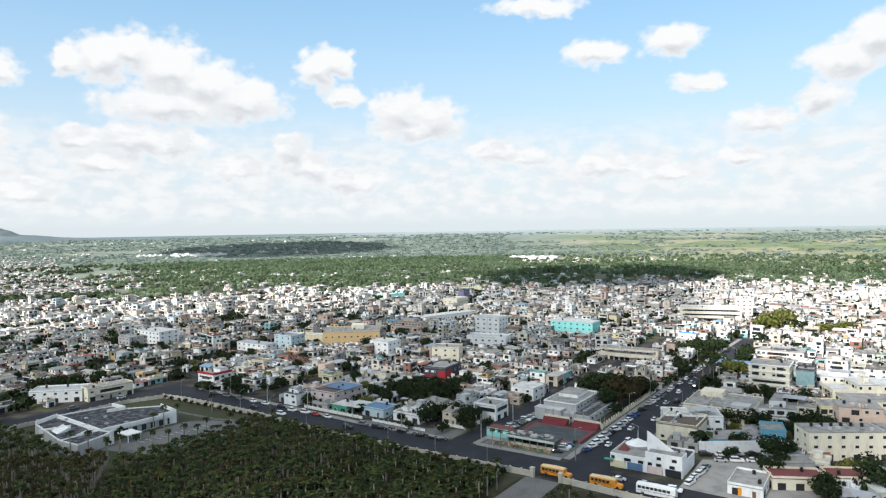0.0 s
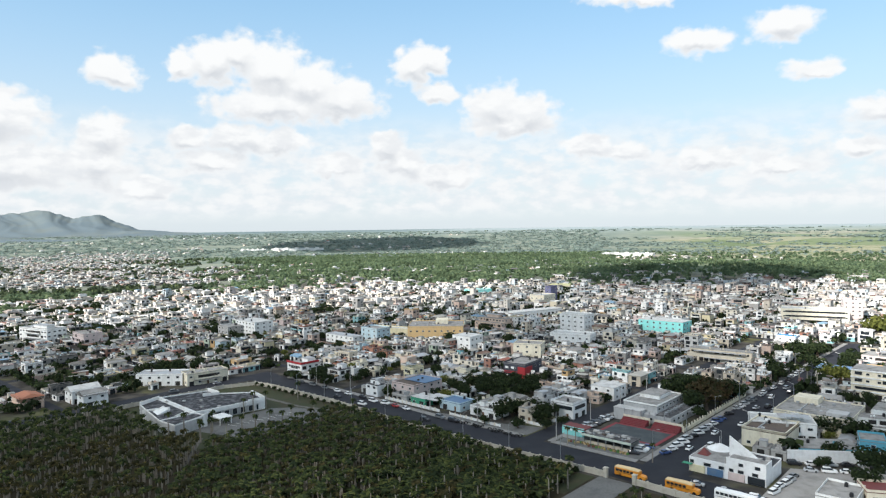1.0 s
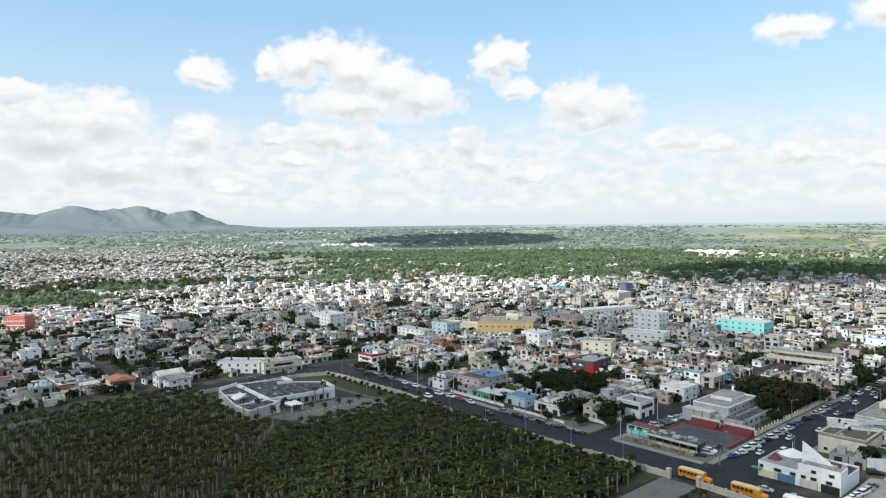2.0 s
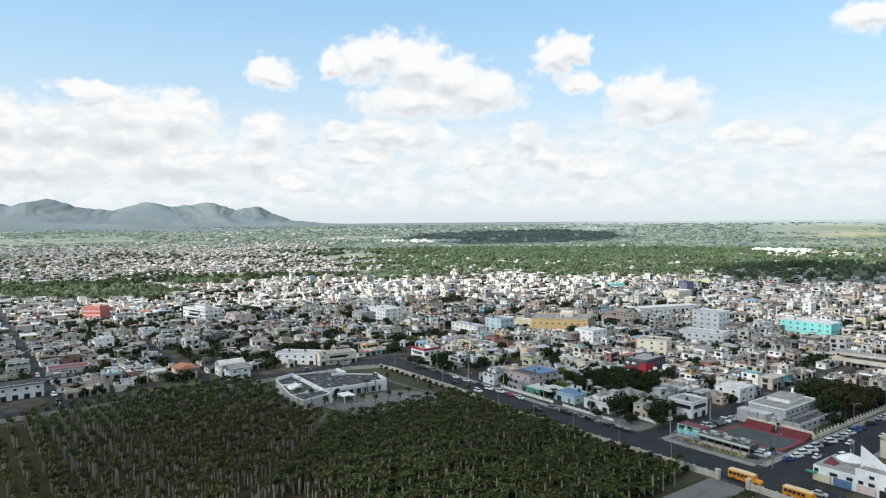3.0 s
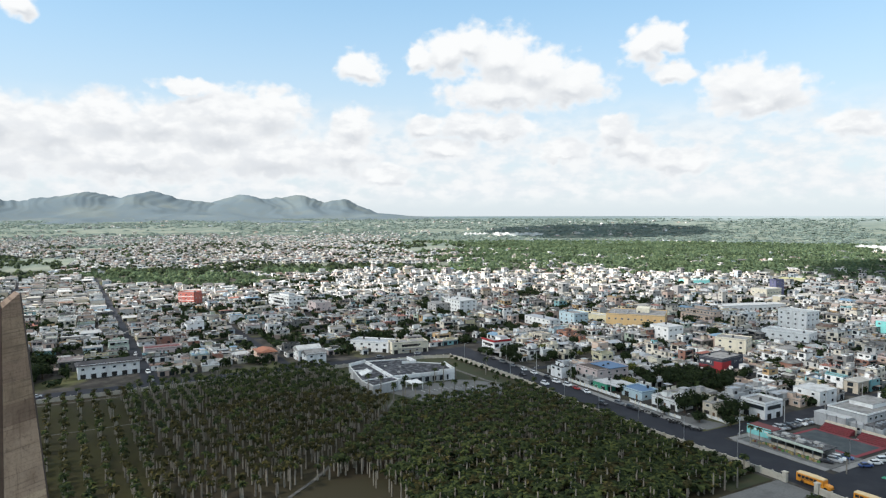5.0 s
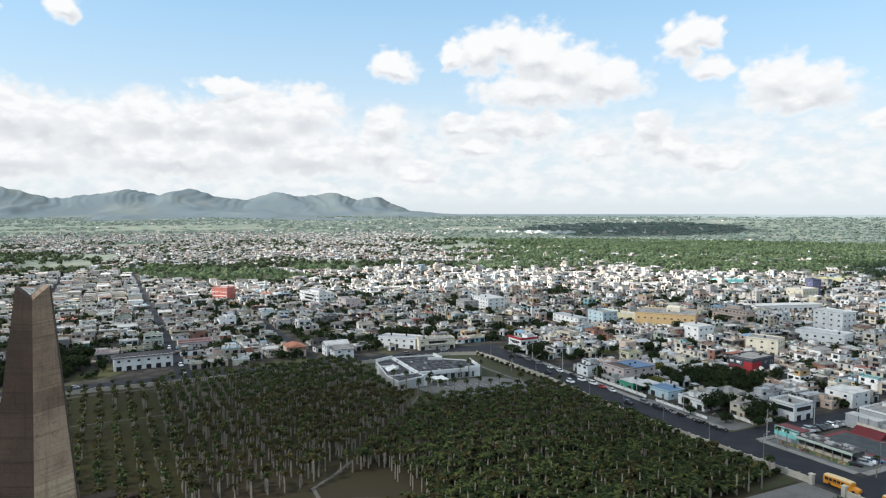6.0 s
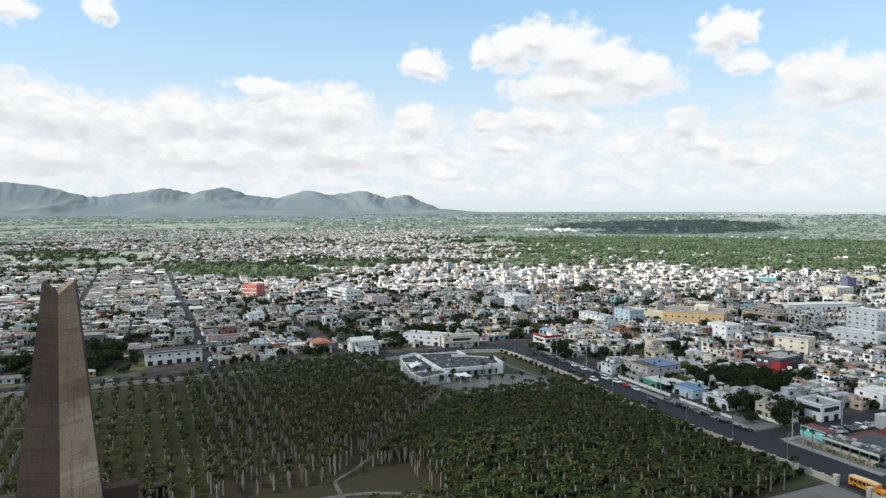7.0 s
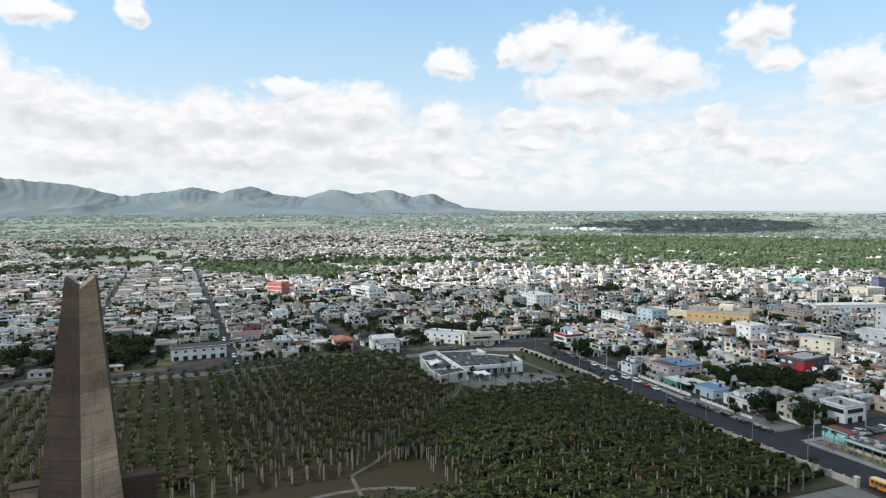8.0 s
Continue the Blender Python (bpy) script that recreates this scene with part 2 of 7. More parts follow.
def cast_concrete(name, colour, stain, bands=0.5):
    """Board-marked concrete: pour lines across, rain streaks down, blotches and fine grain; every lift differs a little."""
    m = material(name, colour, spots=stain, scale=0.16, fine=3.0, amount=0.75, bump=0.35, vary=0.14)
    n = Net(m.node_tree)
    b = n.nodes["Principled BSDF"]
    base = b.inputs["Base Color"].links[0].from_socket
    pos = n.node("ShaderNodeNewGeometry").outputs["Position"]
    for stretch, scale, low, high, amount in (((0.05, 0.05, 3.2), 1.0, 0.50, 0.68, bands), ((1.6, 1.6, 0.06), 1.0, 0.50, 0.74, 0.55), ((1.0, 1.0, 0.7), 1.3, 0.60, 0.72, 0.5)):
        run = n.node("ShaderNodeVectorMath")
        run.operation = "MULTIPLY"
        n.put(run.inputs[0], pos)
        run.inputs[1].default_value = stretch
        f = n.math("MULTIPLY", n.step(n.noise(run.outputs[0], scale, 4, 0.6), low, high), amount)
        base = n.mix(f, base, (*(q * 0.62 for q in stain), 1))
    n.put(b.inputs["Base Color"], base)
    return m


# shade of the arch's left face and light of its right, as colours
CONCRETE_SHADE_TONE = cast_concrete("board_marked_concrete", (0.064, 0.042, 0.030), (0.038, 0.026, 0.019))
CONCRETE_SHADE_LOW = cast_concrete("weathered_concrete", (0.080, 0.054, 0.040), (0.048, 0.033, 0.025))
CONCRETE_LIT_LOW = cast_concrete("weathered_concrete_light", (0.45, 0.335, 0.235), (0.21, 0.147, 0.100))
CONCRETE_LIT_TONE = cast_concrete("cast_concrete_pale", (0.33, 0.24, 0.165), (0.155, 0.106, 0.072), 0.6)
ASPHALT = material("asphalt", (0.016, 0.0175, 0.024), spots=(0.030, 0.031, 0.037), scale=0.12, fine=2.0, amount=0.7, bump=0.1)
PAVING = material("pavement_concrete", (0.26, 0.253, 0.24), spots=(0.16, 0.154, 0.147), scale=0.3, amount=0.7)
PATH_STONE = material("worn_path_stone", (0.13, 0.122, 0.108), spots=(0.06, 0.055, 0.045), scale=0.5, fine=2.0, amount=0.9)
COURT_PAVING = material("court_paving", (0.15, 0.149, 0.143), spots=(0.09, 0.09, 0.086), scale=0.15, fine=1.5, amount=0.8)
DUST = material("lot_gravel", (0.29, 0.28, 0.265), spots=(0.17, 0.163, 0.153), scale=0.15, amount=0.8)
WALLSTONE = material("perimeter_wall_render", (0.52, 0.48, 0.40), spots=(0.32, 0.29, 0.24), scale=0.4, amount=0.7)
LAWN = material("grove_grass", (0.031, 0.0255, 0.0095), spots=(0.038, 0.026, 0.013), scale=0.05, fine=1.2, amount=0.9, bump=0.4)
OLIVE_LAWN = material("olive_grass", (0.031, 0.029, 0.003), spots=(0.026, 0.019, 0.004), scale=0.06, fine=1.1, amount=0.85, bump=0.4)
TURF = material("compound_turf", (0.036, 0.044, 0.017), spots=(0.060, 0.048, 0.026), scale=0.1, fine=1.5, amount=0.8, bump=0.4)
BARK = material("bark", (0.10, 0.075, 0.055), spots=(0.06, 0.045, 0.035), fine=8)
PALM_TRUNK = material("royal_palm_trunk", (0.27, 0.24, 0.195), spots=(0.15, 0.125, 0.10), fine=4, vary=0.25)
PALM_LEAF = island_material("palm_fronds", [(0, (0.023, 0.035, 0.016)), (0.3, (0.044, 0.060, 0.024)), (0.62, (0.080, 0.100, 0.034)), (0.86, (0.12, 0.134, 0.042))], 0.8, spot=0.45, scale=0.06, spec=0.08, leaf=0.35)
PALM_LEAF_DRY = island_material("palm_fronds_olive", [(0, (0.032, 0.033, 0.014)), (0.4, (0.056, 0.052, 0.021)), (0.75, (0.088, 0.072, 0.030)), (0.91, (0.14, 0.118, 0.040))], 0.8, spot=0.4, scale=0.06, spec=0.08, leaf=0.35)
LEAF = island_material("broad_leaves", [(0, (0.016, 0.025, 0.011)), (0.4, (0.026, 0.039, 0.016)), (0.8, (0.048, 0.066, 0.024))], 0.8, spot=0.3, scale=0.2, spec=0.1, leaf=0.3)
LEAF_OLIVE = island_material("broad_leaves_olive", [(0, (0.075, 0.085, 0.022)), (0.4, (0.13, 0.14, 0.034)), (0.8, (0.20, 0.20, 0.05))], 0.8, spot=0.3, scale=0.2, spec=0.1, leaf=0.3)
LEAF_BROWN = island_material("broad_leaves_brownish", [(0, (0.035, 0.035, 0.014)), (0.4, (0.055, 0.042, 0.02)), (0.8, (0.075, 0.05, 0.026))], 0.8, spot=0.3, scale=0.2, spec=0.1, leaf=0.3)
# leaf colour lifted above natural green, with distance haze put in
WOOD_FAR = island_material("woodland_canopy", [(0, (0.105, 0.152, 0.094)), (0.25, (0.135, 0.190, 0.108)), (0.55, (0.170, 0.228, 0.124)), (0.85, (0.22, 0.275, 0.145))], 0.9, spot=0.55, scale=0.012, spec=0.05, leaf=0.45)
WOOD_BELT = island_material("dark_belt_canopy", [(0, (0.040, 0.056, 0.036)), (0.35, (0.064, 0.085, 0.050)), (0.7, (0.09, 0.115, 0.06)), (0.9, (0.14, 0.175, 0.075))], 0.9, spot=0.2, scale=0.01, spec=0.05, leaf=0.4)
# paler and bluer again: haze painted into the leaves of the far plain
WOOD_HAZED = island_material("plain_canopy", [(0, (0.180, 0.232, 0.212)), (0.4, (0.225, 0.282, 0.245)), (0.8, (0.270, 0.322, 0.262))], 0.9, spot=0.1, scale=0.01, spec=0.05, leaf=0.45)
FAR_WALL = island_material("far_house_walls", [(0, (0.83, 0.82, 0.79)), (0.24, (0.55, 0.54, 0.52)), (0.34, (0.21, 0.204, 0.195)), (0.43, (0.66, 0.60, 0.495)),
                                             (0.54, (0.085, 0.082, 0.078)), (0.61, (0.50, 0.43, 0.335)), (0.69, (0.48, 0.35, 0.285)), (0.74, (0.55, 0.44, 0.42)), (0.775, (0.43, 0.52, 0.56)),
                                             (0.80, (0.60, 0.52, 0.33)), (0.835, (0.26, 0.12, 0.085)), (0.86, (0.20, 0.42, 0.44)), (0.878, (0.48, 0.31, 0.14)), (0.895, (0.38, 0.45, 0.36)), (0.915, (0.84, 0.83, 0.81))], spot=0.6, scale=0.5)
# few dark tones: the softening by haze is put into this palette
FAR_WALL_PALE = island_material("suburb_house_walls", [(0, (0.78, 0.765, 0.73)), (0.30, (0.66, 0.605, 0.53)), (0.46, (0.36, 0.345, 0.325)), (0.56, (0.58, 0.51, 0.42)),
                                             (0.68, (0.52, 0.41, 0.35)), (0.75, (0.46, 0.42, 0.40)), (0.82, (0.45, 0.51, 0.53)), (0.87, (0.57, 0.50, 0.37)), (0.91, (0.74, 0.73, 0.71)), (0.97, (0.30, 0.17, 0.13))], spot=0.45)
FAR_ROOF = island_material("far_house_roofs", [(0, (0.23, 0.224, 0.214)), (0.18, (0.12, 0.115, 0.109)), (0.34, (0.32, 0.312, 0.30)), (0.46, (0.50, 0.492, 0.475)),
                                             (0.57, (0.075, 0.072, 0.070)), (0.73, (0.24, 0.19, 0.16)), (0.82, (0.15, 0.085, 0.06)), (0.88, (0.36, 0.345, 0.31)), (0.95, (0.29, 0.10, 0.07)), (0.98, (0.17, 0.29, 0.40))], spot=0.65)
RUBBER = material("tyre_rubber", (0.02, 0.02, 0.02), rough=0.9, bump=0)
CAR_PAINT = {k: material("car_paint_" + k, c, rough=0.3, bump=0, amount=0.1, spec=0.5) for k, c in
             (("white", (0.75, 0.75, 0.74)), ("silver", (0.42, 0.43, 0.44)), ("black", (0.02, 0.02, 0.024)), ("grey", (0.14, 0.145, 0.15)),
              ("red", (0.35, 0.03, 0.03)), ("blue", (0.04, 0.08, 0.22)))}
BUS_ORANGE = material("bus_orange_paint", (0.68, 0.27, 0.03), rough=0.4, bump=0, amount=0.2)
BUS_ROOF = material("bus_cream_roof", (0.70, 0.52, 0.28), rough=0.5, bump=0, amount=0.3)
MAROON = material("court_maroon", (0.22, 0.04, 0.05), spots=(0.16, 0.06, 0.06))
COURT = material("court_surface", (0.050, 0.061, 0.066), spots=(0.10, 0.112, 0.112), scale=0.2, amount=0.6)
METAL = material("galvanised_steel", (0.40, 0.41, 0.42), rough=0.45, metal=0.8, bump=0)
# distance haze is painted into this blue-green base colour
HAZED_HILL = material("wooded_hillside", (0.112, 0.142, 0.158), spots=(0.156, 0.178, 0.168), scale=0.0035, fine=0.014, amount=0.85, bump=0, spec=0.0)


# ---- mesh helpers ----
class Heap:
    """Gathers boxes, prisms and strips into one mesh."""
    def __init__(self):
        self.v, self.f, self.m = [], [], []

    def add(self, verts, faces, mat=0):
        k = len(self.v)
        self.v += verts
        self.f += [tuple(i + k for i in f) for f in faces]
        self.m += [mat] * len(faces)

    def box(self, cx, cy, cz, sx, sy, sz, ang=0.0, mat=0, open_bottom=True):
        """A box on its base height cz."""
        c, s = math.cos(ang), math.sin(ang)
        q = [(cx + c * x - s * y, cy + s * x + c * y) for x, y in ((-sx / 2, -sy / 2), (sx / 2, -sy / 2), (sx / 2, sy / 2), (-sx / 2, sy / 2))]
        vs = [(x, y, cz) for x, y in q] + [(x, y, cz + sz) for x, y in q]
        fs = [(0, 1, 5, 4), (1, 2, 6, 5), (2, 3, 7, 6), (3, 0, 4, 7), (4, 5, 6, 7)]
        self.add(vs, fs if open_bottom else fs + [(3, 2, 1, 0)], mat)

    def prism(self, pts, z0, z1, mat=0):
        n = len(pts)
        vs = [(x, y, z0) for x, y in pts] + [(x, y, z1) for x, y in pts]
        self.add(vs, [(i, (i + 1) % n, n + (i + 1) % n, n + i) for i in range(n)] + [tuple(range(n, 2 * n))], mat)

    def tube(self, cx, cy, z0, z1, r0, r1, n=8, mat=0, cap=True):
        a = [2 * math.pi * i / n for i in range(n)]
        vs = [(cx + r0 * math.cos(t), cy + r0 * math.sin(t), z0) for t in a] + [(cx + r1 * math.cos(t), cy + r1 * math.sin(t), z1) for t in a]
        self.add(vs, [(i, (i + 1) % n, n + (i + 1) % n, n + i) for i in range(n)] + ([tuple(range(n, 2 * n))] if cap else []), mat)

    def limb(self, a, b, r0, r1, n=5, mat=0):
        a, b = Vector(a), Vector(b)
        d = (b - a).normalized()
        u = d.orthogonal().normalized()
        w = d.cross(u)
        vs = []
        for p, r in ((a, r0), (b, r1)):
            vs += [tuple(p + r * (math.cos(2 * math.pi * i / n) * u + math.sin(2 * math.pi * i / n) * w)) for i in range(n)]
        self.add(vs, [(i, (i + 1) % n, n + (i + 1) % n, n + i) for i in range(n)] + [tuple(range(n, 2 * n))], mat)

    def mesh(self, name, *mats):
        me = bpy.data.meshes.new(name)
        me.from_pydata(self.v, [], self.f)
        for m in mats:
            me.materials.append(m)
        if len(mats) > 1:
            me.polygons.foreach_set("material_index", self.m)
        return me


def empty(name, m, label="", category="", group="", kind=""):
    ob = new(name)
    ob.empty_display_size = 0.5
    ob.matrix_basis = m
    return tagged(ob, label, category, group, kind)


def child(name, mesh, parent, m=None, label=""):
    ob = new(name, mesh)
    ob.parent = parent
    if m is not None:
        ob.matrix_basis = m
    return tagged(ob, label)


def thing(name, mesh, m=None, label="", category="", group="", kind=""):
    ob = new(name, mesh)
    if m is not None:
        ob.matrix_basis = m
    return tagged(ob, label, category, group, kind)


# ---- the plan: a street grid; u runs along the main road, v along the avenue ----
GRID = radians(-34.0)
E1, E2 = Vector((math.cos(GRID), math.sin(GRID))), Vector((-math.sin(GRID), math.cos(GRID)))
ORIGIN = Vector((34.0, 211.0))


def uv(u, v):
    p = ORIGIN + u * E1 + v * E2
    return p.x, p.y


def to_uv(x, y):
    d = Vector((x, y)) - ORIGIN
    return d.dot(E1), d.dot(E2)


TAKEN = []                                            # u0, u1, v0, v1 and world discs already built on
DISCS = []


def free(x, y, r):
    u, v = to_uv(x, y)
    if any(a - r < u < b + r and c - r < v < d + r for a, b, c, d in TAKEN):
        return False
    return all((x - a) ** 2 + (y - b) ** 2 > (r + c) ** 2 for a, b, c in DISCS)


# ---- ground, roads, hills ----
def land_height(x, y):
    r = math.hypot(x, y)
    t = max(0.0, min(1.0, (r - 1900) / 2700))
    return 58 * t * t * (3 - 2 * t) * (1 + 0.25 * noise.noise((x * 0.0012, y * 0.0012, 3)) * (1 - t)) + 10 * t * (1 - t) * noise.noise((x * 0.004, y * 0.004, 7))


def make_ground():
    m = bpy.data.materials.new("ground_soil_and_fields")
    m.use_nodes = True
    n = Net(m.node_tree)
    b = n.nodes["Principled BSDF"]
    pos = n.node("ShaderNodeNewGeometry").outputs["Position"]
    ln = n.node("ShaderNodeVectorMath")
    ln.operation = "LENGTH"
    n.put(ln.inputs[0], pos)
    dist = n.math("MULTIPLY_ADD", n.noise(pos, 0.006, 4, 0.6), 500.0, ln.outputs["Value"])
    town = n.mix(n.step(n.noise(pos, 0.09, 4, 0.6), 0.4, 0.65), (0.05, 0.047, 0.044, 1), (0.095, 0.088, 0.077, 1))
    town = n.mix(n.step(n.noise(pos, 0.03, 3, 0.6), 0.5, 0.68), town, (0.12, 0.12, 0.06, 1))
    cell = n.node("ShaderNodeTexVoronoi")
    n.put(cell.inputs["Vector"], pos)
    cell.inputs["Scale"].default_value = 0.0032
    sepc = n.node("ShaderNodeSeparateColor")
    n.put(sepc.inputs[0], cell.outputs["Color"])
    field = n.ramp(sepc.outputs[0], [(0, (0.16, 0.19, 0.115)), (0.3, (0.215, 0.225, 0.145)), (0.5, (0.26, 0.25, 0.175)), (0.72, (0.29, 0.265, 0.20)), (0.9, (0.13, 0.16, 0.10))], True)
    field = n.mix(n.math("MULTIPLY", n.step(n.noise(pos, 0.02, 4, 0.65), 0.45, 0.62), 0.7), field, (0.10, 0.135, 0.06, 1))
    sxyz = n.node("ShaderNodeSeparateXYZ")
    n.put(sxyz.inputs[0], pos)
    east = n.math("MULTIPLY_ADD", n.noise(pos, 0.0016, 3, 0.6), 900.0, n.math("MULTIPLY_ADD", sxyz.outputs[1], -0.16, sxyz.outputs[0]))
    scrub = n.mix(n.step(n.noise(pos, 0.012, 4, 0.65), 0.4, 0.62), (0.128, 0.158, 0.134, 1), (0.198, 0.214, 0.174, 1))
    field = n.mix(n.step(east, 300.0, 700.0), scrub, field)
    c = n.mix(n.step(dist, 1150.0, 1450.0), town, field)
    # haze put into the ground colour: greyer and bluer with distance
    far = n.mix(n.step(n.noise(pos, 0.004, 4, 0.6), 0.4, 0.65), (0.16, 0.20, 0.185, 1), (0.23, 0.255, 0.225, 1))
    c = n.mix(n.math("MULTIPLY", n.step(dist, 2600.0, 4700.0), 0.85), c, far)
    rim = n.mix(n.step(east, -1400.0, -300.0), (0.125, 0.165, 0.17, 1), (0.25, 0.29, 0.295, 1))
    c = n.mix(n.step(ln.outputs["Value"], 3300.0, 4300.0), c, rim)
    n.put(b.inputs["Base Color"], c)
    b.inputs["Roughness"].default_value = 0.95
    b.inputs["Specular IOR Level"].default_value = 0.0
    vs, fs = [(0.0, 0.0, 0.0)], []
    rings = [60, 200, 500, 900, 1300, 1600] + [1900 + 90 * i for i in range(34)]
    seg = 160
    for r in rings:
        for k in range(seg):
            a = 2 * math.pi * k / seg
            x, y = r * math.cos(a), r * math.sin(a)
            vs.append((x, y, land_height(x, y)))
    for k in range(seg):
        fs.append((0, 1 + k, 1 + (k + 1) % seg))
    for i in range(len(rings) - 1):
        for k in range(seg):
            a, b2 = 1 + i * seg + k, 1 + i * seg + (k + 1) % seg
            fs.append((a, a + seg, b2 + seg, b2))
    h = Heap()
    h.v, h.f, h.m = vs, fs, [0] * len(fs)
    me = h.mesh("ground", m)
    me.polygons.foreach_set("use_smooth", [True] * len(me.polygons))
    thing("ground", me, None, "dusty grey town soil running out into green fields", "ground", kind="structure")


make_ground()


CREST = [(-96, 300), (-82, 330), (-70, 270), (-67, 262), (-63.6, 236), (-58.8, 160), (-56.5, 184), (-53.9, 220), (-51.6, 180), (-49.6, 231), (-47.5, 172),
         (-45.5, 155), (-43.2, 207), (-41, 178), (-38.5, 208), (-36.3, 162), (-34.5, 180), (-33, 118), (-31.9, 84), (-29, 62), (-26, 54), (-20, 50)]


def west_crest(az):
    """The skyline of the western range."""
    z = CREST[0][1] if az < 0 else CREST[-1][1]
    for (a, p), (b, q) in zip(CREST[:-1], CREST[1:]):
        if a <= az <= b:
            t = (az - a) / (b - a)
            t = 0.5 * t + 0.5 * t * t * (3 - 2 * t)
            z = p + (q - p) * t
    rug = 9 * noise.noise((az * 0.9, 7, 0)) + 9 * noise.noise((az * 2.3, 2, 0)) + 2.5 * noise.noise((az * 5.1, 5, 0))
    return z + rug * max(0.0, min(1.0, (z - 52) / 60))


def folds(x, y, seed):
    """Ridges and gullies between 0 and 1."""
    return sum((1 - min(1.0, 2.2 * abs(noise.noise((x * f, y * f, seed))))) * g for f, g in ((0.0011, 0.6), (0.0024, 0.3), (0.006, 0.1)))


def hill_range(name, label, az0, az1, r0, r1):
    """The range with its foothills: rising ground cut by folds, up to the crest on the far side."""
    cols, rows = 520, 64
    h = Heap()
    for i in range(cols + 1):
        deg = az0 + (az1 - az0) * i / cols
        a = radians(deg)
        edge = max(0.0, min(1.0, (az1 - deg) / 9))
        for j in range(rows + 1):
            t = j / rows
            r = r0 + (r1 - r0) * t
            x, y = r * math.sin(a), r * math.cos(a)
            base = land_height(x, y) - 3 * (1 - t)
            drift = 7 * noise.noise((x * 0.0013, y * 0.0013, 9)) + 3 * noise.noise((x * 0.004, y * 0.004, 2))
            top = west_crest(min(deg + drift * (1 - t) ** 0.7, az1))
            s = max(0.0, (t - 0.45) / 0.55)
            rise = s * s * (3 - 2 * s) * 0.9 + 0.1 * s
            f = folds(x, y, 4.0)
            cut = 0.20 * (top - base) * (0.75 - f) * math.sin(math.pi * min(1.0, s * 1.02)) if s > 0 else 0.0
            low = 34 * f * f * math.sin(math.pi * min(1.0, t / 0.8)) * edge if t < 0.8 else 0.0
            h.v.append((x, y, min(base + (top - base) * rise - cut + low, base + (top - base) * (0.35 + 0.65 * t)) ))
    for i in range(cols):
        for j in range(rows):
            p = i * (rows + 1) + j
            h.f.append((p, p + rows + 1, p + rows + 2, p + 1))
    h.m = [0] * len(h.f)
    me = h.mesh(name, HAZED_HILL)
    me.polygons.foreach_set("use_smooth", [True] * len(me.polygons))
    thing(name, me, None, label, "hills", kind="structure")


hill_range("backdrop_hills", "blue-green wooded hills with pale pastures on the skyline", -95, -24, 3350, 4750)


def flat(name, pts, z, mat, label, category, kind="structure"):
    h = Heap()
    h.prism(pts, z - 0.3, z, 0)
    return thing(name, h.mesh(name, mat), None, label, category, kind=kind)


def strip(pts, half):
    """The outline of a band of half width along a line of points."""
    left, right = [], []
    for i, p in enumerate(pts):
        a, b = Vector(pts[max(i - 1, 0)]), Vector(pts[min(i + 1, len(pts) - 1)])
        d = (b - a).normalized()
        n = Vector((-d.y, d.x))
        left.append(tuple(Vector(p) + n * half))
        right.append(tuple(Vector(p) - n * half))
    return left, right


def road(name, pts, half, z, label):
    h = Heap()
    left, right = strip(pts, half)
    k = len(pts)
    h.add([(*p, z) for p in left] + [(*p, z) for p in right], [(i, k + i, k + i + 1, i + 1) for i in range(k - 1)])
    thing(name, h.mesh(name, ASPHALT), None, label, "road", kind="structure")


# main road beside the grove, from the west corner to beyond the gate
MAIN = [uv(-228, 15), uv(-206, 13.5), uv(-170, 12.5), uv(-130, 10.5), uv(-86, 8.2), uv(-45, 9.5), uv(0, 10.5), uv(45, 8), uv(110, 3)]
road("road_main", MAIN, 8.4, 0.06, "wide grey asphalt road beside the palm grove")
road("road_avenue", [uv(11, 12), uv(11, 130), uv(12, 230), uv(14, 318)], 8.0, 0.09, "grey asphalt avenue lined with parked cars")
road("road_side", [uv(-41, 14), uv(-40.5, 60), uv(-39, 130), uv(-38, 300)], 4.3, 0.085, "narrow grey asphalt side street")
road("road_west", [uv(-222, 24), uv(-221, -60), uv(-222, -160), uv(-228, -330)], 6.0, 0.075, "asphalt street along the far side of the grove")
road("road_west_side", [uv(-224, -151.5), uv(-330, -153), uv(-440, -153), uv(-900, -155)], 4.0, 0.085, "straight asphalt street running away between houses")
TAKEN += [(-235, 140, -4, 20), (2, 21, 10, 322), (-46, -35, 10, 300), (-232, -213, -340, 40), (-900, -226, -156.4, -147.4)]
STREET_V = [118 + 62 * i for i in range(14)]
STREET_U = [-41 - 118 * i for i in range(1, 8)] + [9.5 + 112 * i for i in range(1, 7)]
WEST_V = [-300, -232, -84, -20, 40]
WEST_U = [-222 - 96 * i for i in range(1, 8)]
for v in STREET_V:
    road("street", [uv(-700, v), uv(-38, v), uv(10, v), uv(600, v + 6)], 2.5, 0.04, "narrow asphalt street between town houses")
    TAKEN.append((-900, 700, v - 3.0, v + 3.0))
for u in STREET_U:
    road("street", [uv(u, 42 if u < -230 else 22), uv(u, 900)], 2.4, 0.05, "narrow asphalt street between town houses")
    TAKEN.append((u - 3.0, u + 3.0, 20, 900))
for v in WEST_V:
    road("street", [uv(-226, v), uv(-1000, v)], 2.4, 0.04, "narrow asphalt street between town houses")
    TAKEN.append((-1000, -226, v - 3.0, v + 3.0))
for u in WEST_U:
    road("street", [uv(u, -420), uv(u, 40)], 2.4, 0.05, "narrow asphalt street between town houses")
    TAKEN.append((u - 3.0, u + 3.0, -420, 40))


